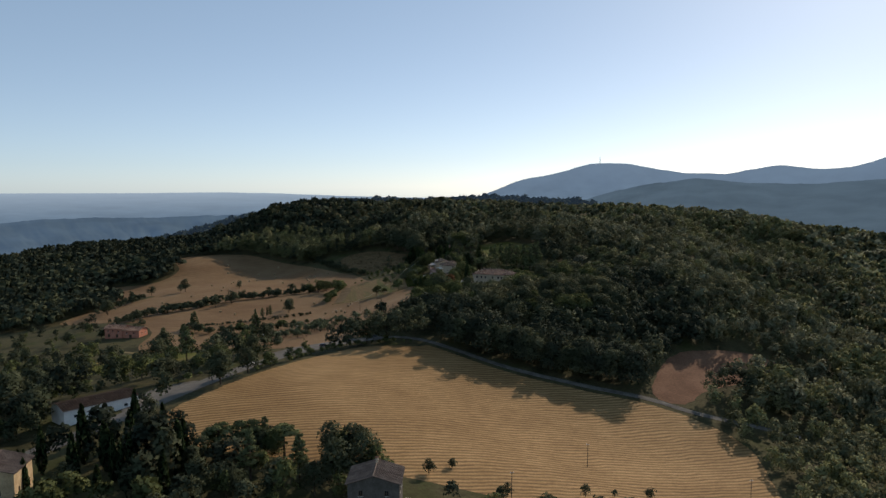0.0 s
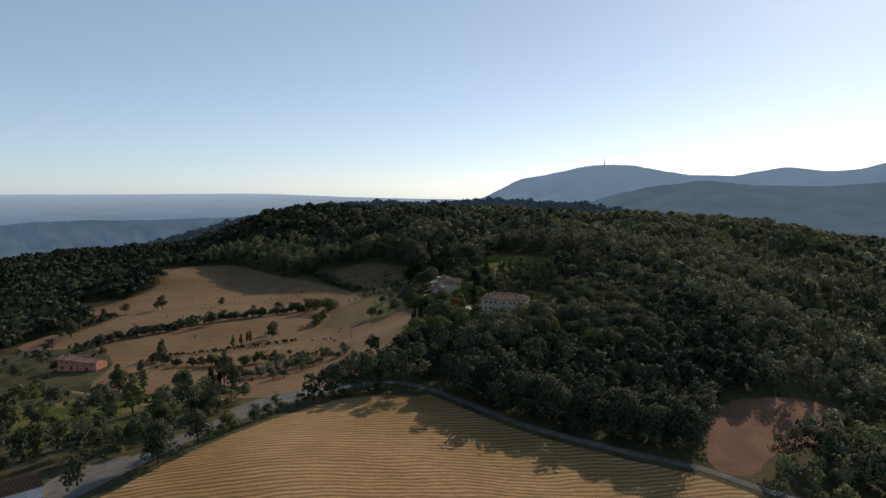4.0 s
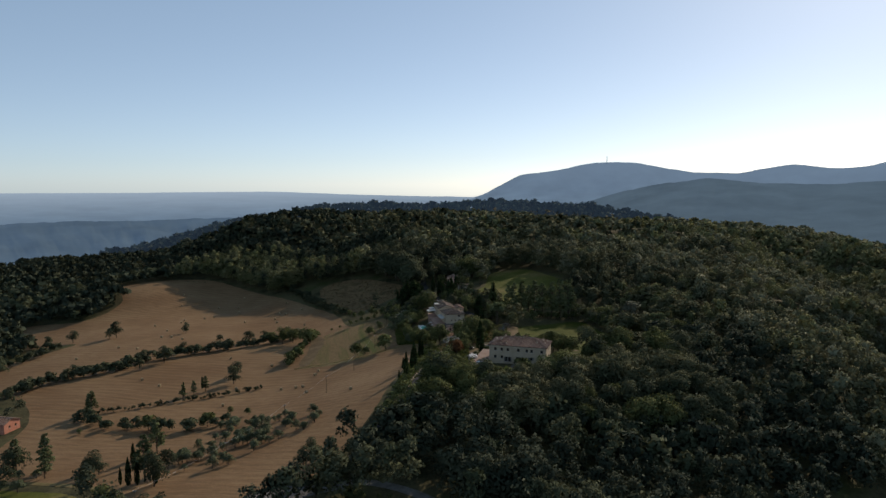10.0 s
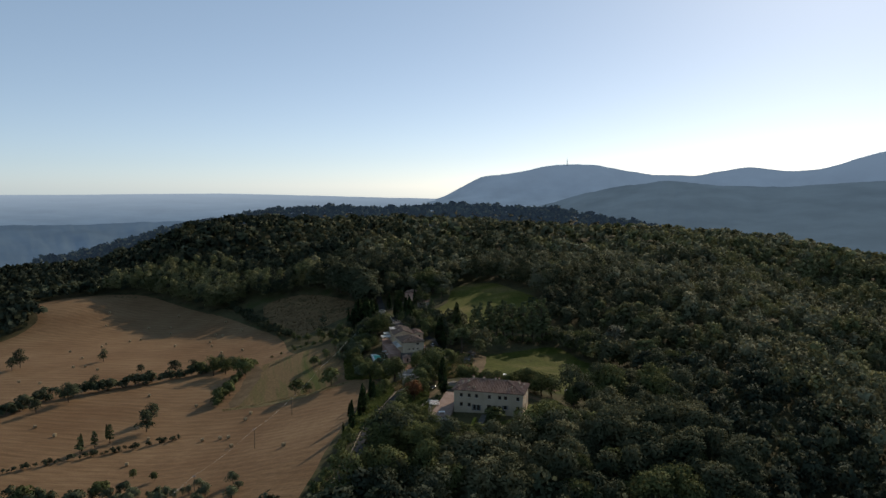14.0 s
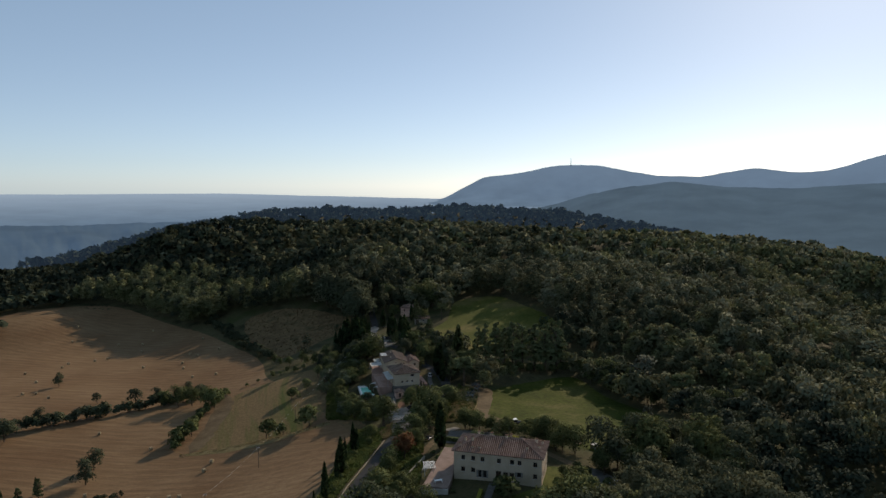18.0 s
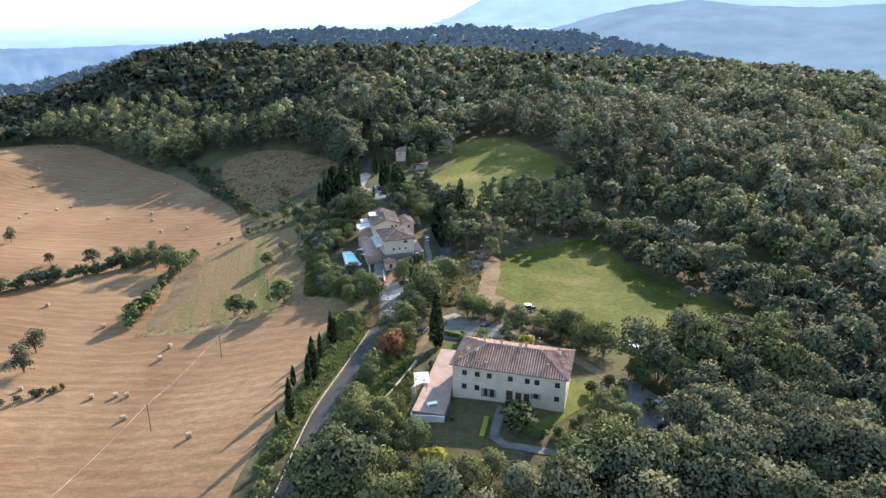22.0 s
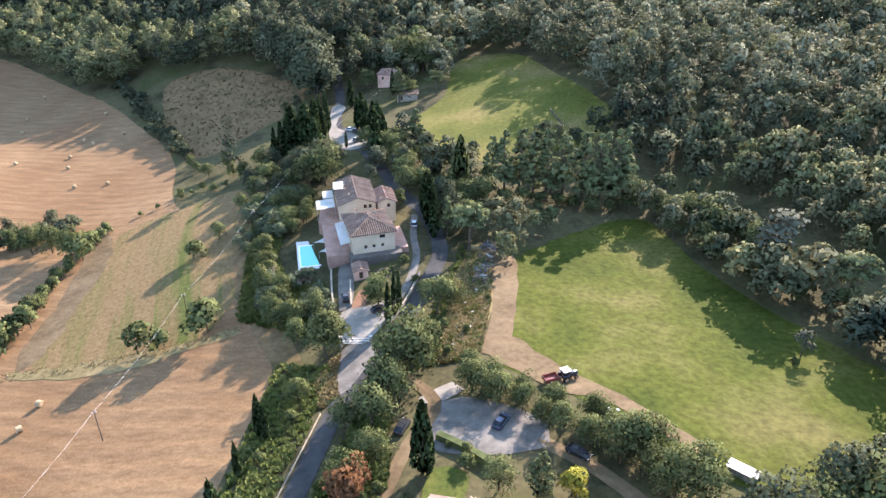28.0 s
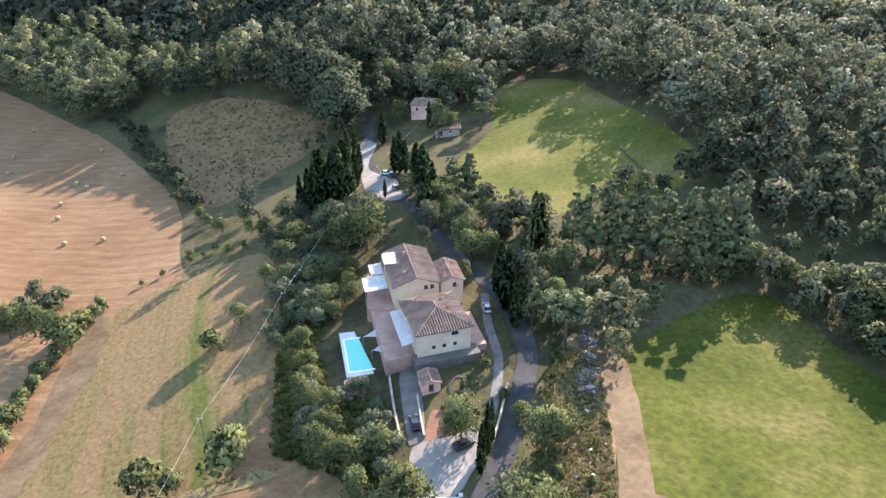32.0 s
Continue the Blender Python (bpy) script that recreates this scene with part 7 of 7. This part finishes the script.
def tractor():
    ob = holder("tractor", pose(21.4, 53.4, height(21, 53) + 0.15, 0, 0, 28), "dark tractor with a white cab roof on the earth track", "tractor")
    bm = bmesh.new()
    hull(bm, [(0.2, 0.36, 0.32, 0.7, 1.5), (1.4, 0.38, 0.32, 0.65, 1.5), (2.2, 0.34, 0.28, 0.65, 1.35)])
    part("bonnet", bm, M_TRACTOR, ob)
    part("chassis", boxes((-1.1, -0.3, 0.5, 2.1, 0.3, 0.9)), M_TYRE, ob)
    cab = part("cab", boxes((-1.2, -0.7, 0.95, 0.2, 0.7, 2.35)), M_GLASS, ob)
    part("cab_roof", boxes((-1.35, -0.8, 2.35, 0.35, 0.8, 2.5)), M_WHITE, cab)
    for y in (-0.78, 0.78):
        part("mudguard", boxes((-1.5, y - 0.26, 1.42, -0.2, y + 0.26, 1.52)), M_TRACTOR, ob)
        wheel(ob, -0.85, math.copysign(0.95, y), 0.72, 0.44)
        wheel(ob, 1.6, math.copysign(0.72, y), 0.48, 0.3)
    bm = bmesh.new()
    rod(bm, (0.9, 0.2, 1.4), (0.9, 0.2, 2.3), 0.05)
    part("exhaust", bm, M_METAL, ob)
    tr = holder("trailer", pose(18.0, 52.2, height(18, 52) + 0.15, 0, 0, 24), "small red tipping trailer behind the tractor", "trailer")
    part("bed", boxes((-1.5, -0.9, 0.75, 1.5, 0.9, 0.85)), M_RED_PAINT, tr)
    for r in ((-1.5, -0.9, 0.85, 1.5, -0.84, 1.4), (-1.5, 0.84, 0.85, 1.5, 0.9, 1.4), (-1.5, -0.84, 0.85, -1.44, 0.84, 1.4), (1.44, -0.84, 0.85, 1.5, 0.84, 1.4)):
        part("side_board", boxes(r), M_RED_PAINT, tr)
    part("drawbar", boxes((1.5, -0.06, 0.55, 2.5, 0.06, 0.67), (-1.2, -0.4, 0.5, 1.52, 0.4, 0.75)), M_METAL, tr)
    for y in (-0.75, 0.75):
        wheel(tr, -0.2, y, 0.4, 0.24)


tractor()


# ---- heaps and sheds by the meadow ----
def metal_shed():
    z = height(46, 28) + 0.15
    ob = holder("metal_shed", pose(44.0, 29.6, z, 0, 0, -38), "low pale metal shed at the meadow's edge", "shed")
    part("wall", boxes((0, 0, -0.5, 4.6, 0.08, 1.3), (0, 1.92, -0.5, 4.6, 2, 1.3), (0, 0.08, -0.5, 0.08, 1.92, 1.3), (4.52, 0.08, -0.5, 4.6, 1.92, 1.3)), M_SHUTTER, ob)
    roof = part("roof", boxes((-0.15, -0.15, 1.3, 4.75, 2.15, 1.37)), M_CONCRETE, ob)
    for i in range(12):
        part("rib", boxes((-0.05 + i * 0.42, -0.15, 1.37, 0.01 + i * 0.42, 2.15, 1.41)), M_CONCRETE, roof)
    part("door", boxes((1.6, -0.05, 0, 2.8, 0, 1.2)), M_METAL, ob)


metal_shed()
M_SCRAP = [plain("grey_scrap", (0.06, 0.06, 0.07), (0.16, 0.16, 0.17), 1, 6, 0.7, 0.3, 0.02), M_SHUTTER, M_WOOD, M_RENDER]


def scrap_heap():
    """A row of old sheets, beams and blocks thrown together."""
    rnd = random.Random(12)
    for i in range(130):
        t = rnd.random()
        x, y = 4.6 + 3.2 * t + rnd.uniform(-1.7, 1.7), 92 + 22 * t + rnd.uniform(-1, 1)
        kind = rnd.choice(("old_board", "old_block", "old_beam", "old_sheet"))
        a, b, c = {"old_board": (1.8, 0.25, 0.05), "old_block": (0.6, 0.45, 0.4), "old_beam": (2.4, 0.16, 0.16), "old_sheet": (1.6, 1.0, 0.03)}[kind]
        bm = boxes((-a / 2, -b / 2, 0, a / 2, b / 2, c))
        me = bpy.data.meshes.new(kind)
        bm.to_mesh(me)
        bm.free()
        me.materials.append(rnd.choice(M_SCRAP))
        ob = new(kind, me)
        ob.matrix_world = pose(x, y, height(x, y) + rnd.uniform(0.15, 0.7), rnd.uniform(-14, 14), rnd.uniform(-14, 14), rnd.uniform(0, 180))
        tagged(ob, "discarded " + kind.replace("_", " ") + " in a heap beside the track", "scrap", "scrap heap beside the track")


scrap_heap()


def stones(name, ring, count, low, high, label, seed, mat=M_CONCRETE):
    rnd = random.Random(seed)
    meshes = []
    for k in range(4):
        bm = bmesh.new()
        bmesh.ops.create_icosphere(bm, subdivisions=2, radius=1)
        for v in bm.verts:
            v.co *= 0.8 + 0.35 * noise.noise(v.co * 1.3 + Vector((k * 5, 0, 0)))
            v.co.z *= 0.6
        me = bpy.data.meshes.new(name)
        bm.to_mesh(me)
        bm.free()
        me.materials.append(mat)
        meshes.append(me)
    xs, ys = [q[0] for q in ring], [q[1] for q in ring]
    while count:
        x, y = rnd.uniform(min(xs), max(xs)), rnd.uniform(min(ys), max(ys))
        if inside(ring, np.array([x]), np.array([y]))[0]:
            ob = new(name, rnd.choice(meshes))
            s = rnd.uniform(low, high)
            ob.matrix_world = Matrix.LocRotScale((x, y, height(x, y) + s * 0.25 + 0.1), Euler((0, 0, rnd.uniform(0, 6))), (s, s, s))
            tagged(ob, label, "rock", "rocks beside the track")
            count -= 1


stones("rock", [(-2, 62), (4, 63), (6.5, 84), (6, 92), (0, 84)], 26, 0.2, 0.6, "pale rock lying in the dry grass", 31)
stones("rock", [(22, 48), (30, 44), (34, 40), (28, 42)], 6, 0.3, 0.7, "pale rock beside the earth track", 32, M_WHITE)


# ---- grasses and low scrub that nobody could count ----
def tufts(name, ring, count, size, mat, label, seed):
    rng = np.random.default_rng(seed)
    xs, ys = [q[0] for q in ring], [q[1] for q in ring]
    x, y = rng.uniform(min(xs), max(xs), count * 3), rng.uniform(min(ys), max(ys), count * 3)
    keep = inside(ring, x, y)
    x, y = x[keep][:count], y[keep][:count]
    z = lie(x, y)
    n = len(x)
    k = 6
    a = rng.uniform(0, 6.283, (n, k))
    s = size * rng.uniform(0.5, 1.5, (n, 1))
    base = np.stack([x, y, z], -1)[:, None, :] + np.stack([np.cos(a) * s * 0.5, np.sin(a) * s * 0.5, 0.1 + 0 * a], -1)
    side = np.stack([-np.sin(a) * s * 0.5, np.cos(a) * s * 0.5, 0 * a], -1)
    up = np.stack([np.cos(a) * s * 0.5, np.sin(a) * s * 0.5, s * rng.uniform(0.6, 1.2, (n, k))], -1)
    q = np.stack([base - side, base + side, base + side * 0.5 + up, base - side * 0.6 + up * 0.9], 2)
    return tagged(new(name, quads_mesh(name, q.reshape(-1, 3), mat)), label, "grass", kind="stuff")


M_HAY = leaf_material("dry_grass_blades", (0.1904, 0.1428, 0.068), (0.2992, 0.2312, 0.1156), 0.25, 0.1)
M_DRYWEED = leaf_material("brown_weeds", (0.1, 0.069, 0.034), (0.165, 0.118, 0.06), 0.25, 0.1)
M_WEED = leaf_material("green_weeds", (0.075, 0.0975, 0.02625), (0.15, 0.1575, 0.0525), 0.3, 0.15)
tufts("scrub_fallow", LAND["field_fallow"], 800, 0.4, M_DRYWEED, "dry weeds and low scrub on the fallow field", 49)
tufts("hay_gate", [(-25, 66), (-24.6, 57), (-22.8, 50), (-26, 46), (-29, 56)], 420, 0.4, M_HAY, "dry yellow grass beside the apron", 48)
tufts("scrub_lane", [(-10, 56), (4, 60), (7, 80), (8, 104), (0, 110), (-4, 90), (-8, 70)], 900, 0.5, M_WEED, "tangled green weeds and brambles", 41)
tufts("hay_lane", [(-4, 58), (4, 60), (7.4, 84), (8, 106), (2, 110), (-2, 90)], 3000, 0.4, M_HAY, "tall dry grass beside the track", 42)
tufts("scrub_bank", [(-40, -18), (-34.5, -14), (-33, 6), (-29.5, 24), (-26.4, 45), (-26, 60), (-39, 64), (-39, 20)], 2600, 0.45, M_WEED, "tangled weeds on the lane's bank", 43)
tufts("scrub_olives", [(-54, 84), (-31, 71), (-34, 94), (-45, 97), (-51, 112), (-53, 146), (-66, 150), (-60, 112)], 3500, 0.6, M_WEED, "weeds under the olives", 44)
tufts("scrub_villa", [(-26, -16), (-10, -12), (-10, 14), (-12, 44), (-18, 44), (-23, 20), (-26, 4)], 2600, 0.6, M_WEED, "undergrowth between lane and villa", 45)
tufts("hay_verge", [(-114, 78), (-66, 79), (-52, 82), (-52, 79), (-66, 76), (-112, 74)], 500, 0.2, M_HAY, "tall dry weeds between two fields", 47)


# ---- small things by the meadows and in the farm garden ----
def fallen_log(x0, y0, x1, y1, r):
    """A felled trunk lying in the grass, with stubs of its limbs."""
    a, b = Vector((x0, y0, height(x0, y0) + r + 0.1)), Vector((x1, y1, height(x1, y1) + r * 0.7 + 0.1))
    ob = holder("fallen_log", Matrix.Translation(a), "grey felled trunk lying on the meadow", "log", "felled trunks on the upper meadow")
    bm = bmesh.new()
    tube(bm, [Vector((0, 0, 0)), (b - a) * 0.35 + Vector((0.2, 0, 0)), (b - a) * 0.7, b - a], [r, r * 0.9, r * 0.75, r * 0.5], 8)
    part("trunk", bm, M_BARK, ob)
    side = Vector((-(b - a).y, (b - a).x, 0)).normalized()
    for k, s in ((0.3, 1), (0.55, -1), (0.75, 1)):
        bm = bmesh.new()
        rod(bm, (b - a) * k, (b - a) * (k + 0.05) + side * s * 0.9 + Vector((0, 0, 0.3)), r * 0.3, 6)
        part("limb_stub", bm, M_BARK, ob)


fallen_log(33, 211, 34.6, 203.6, 0.3)
fallen_log(34.8, 203, 37, 195.4, 0.35)


def garden_edging():
    """A curved row of pale stones round a small flower bed."""
    ob = holder("garden_edging", pose(-19.6, 96.6, height(-19.6, 96.6) + 0.2), "curved edging of pale stones round a garden bed", "edging")
    bm = bmesh.new()
    bmesh.ops.create_icosphere(bm, subdivisions=1, radius=0.22)
    for v in bm.verts:
        v.co.z *= 0.7
    me = bpy.data.meshes.new("edging_stone")
    bm.to_mesh(me)
    bm.free()
    for i in range(30):
        a = 0.5 + i * 5.4 / 30
        s = part_of("edging_stone", me, M_RENDER, ob)
        s.location = (1.7 * math.cos(a) + 0.25 * math.sin(3 * a), 2.3 * math.sin(a), 0.08)


garden_edging()
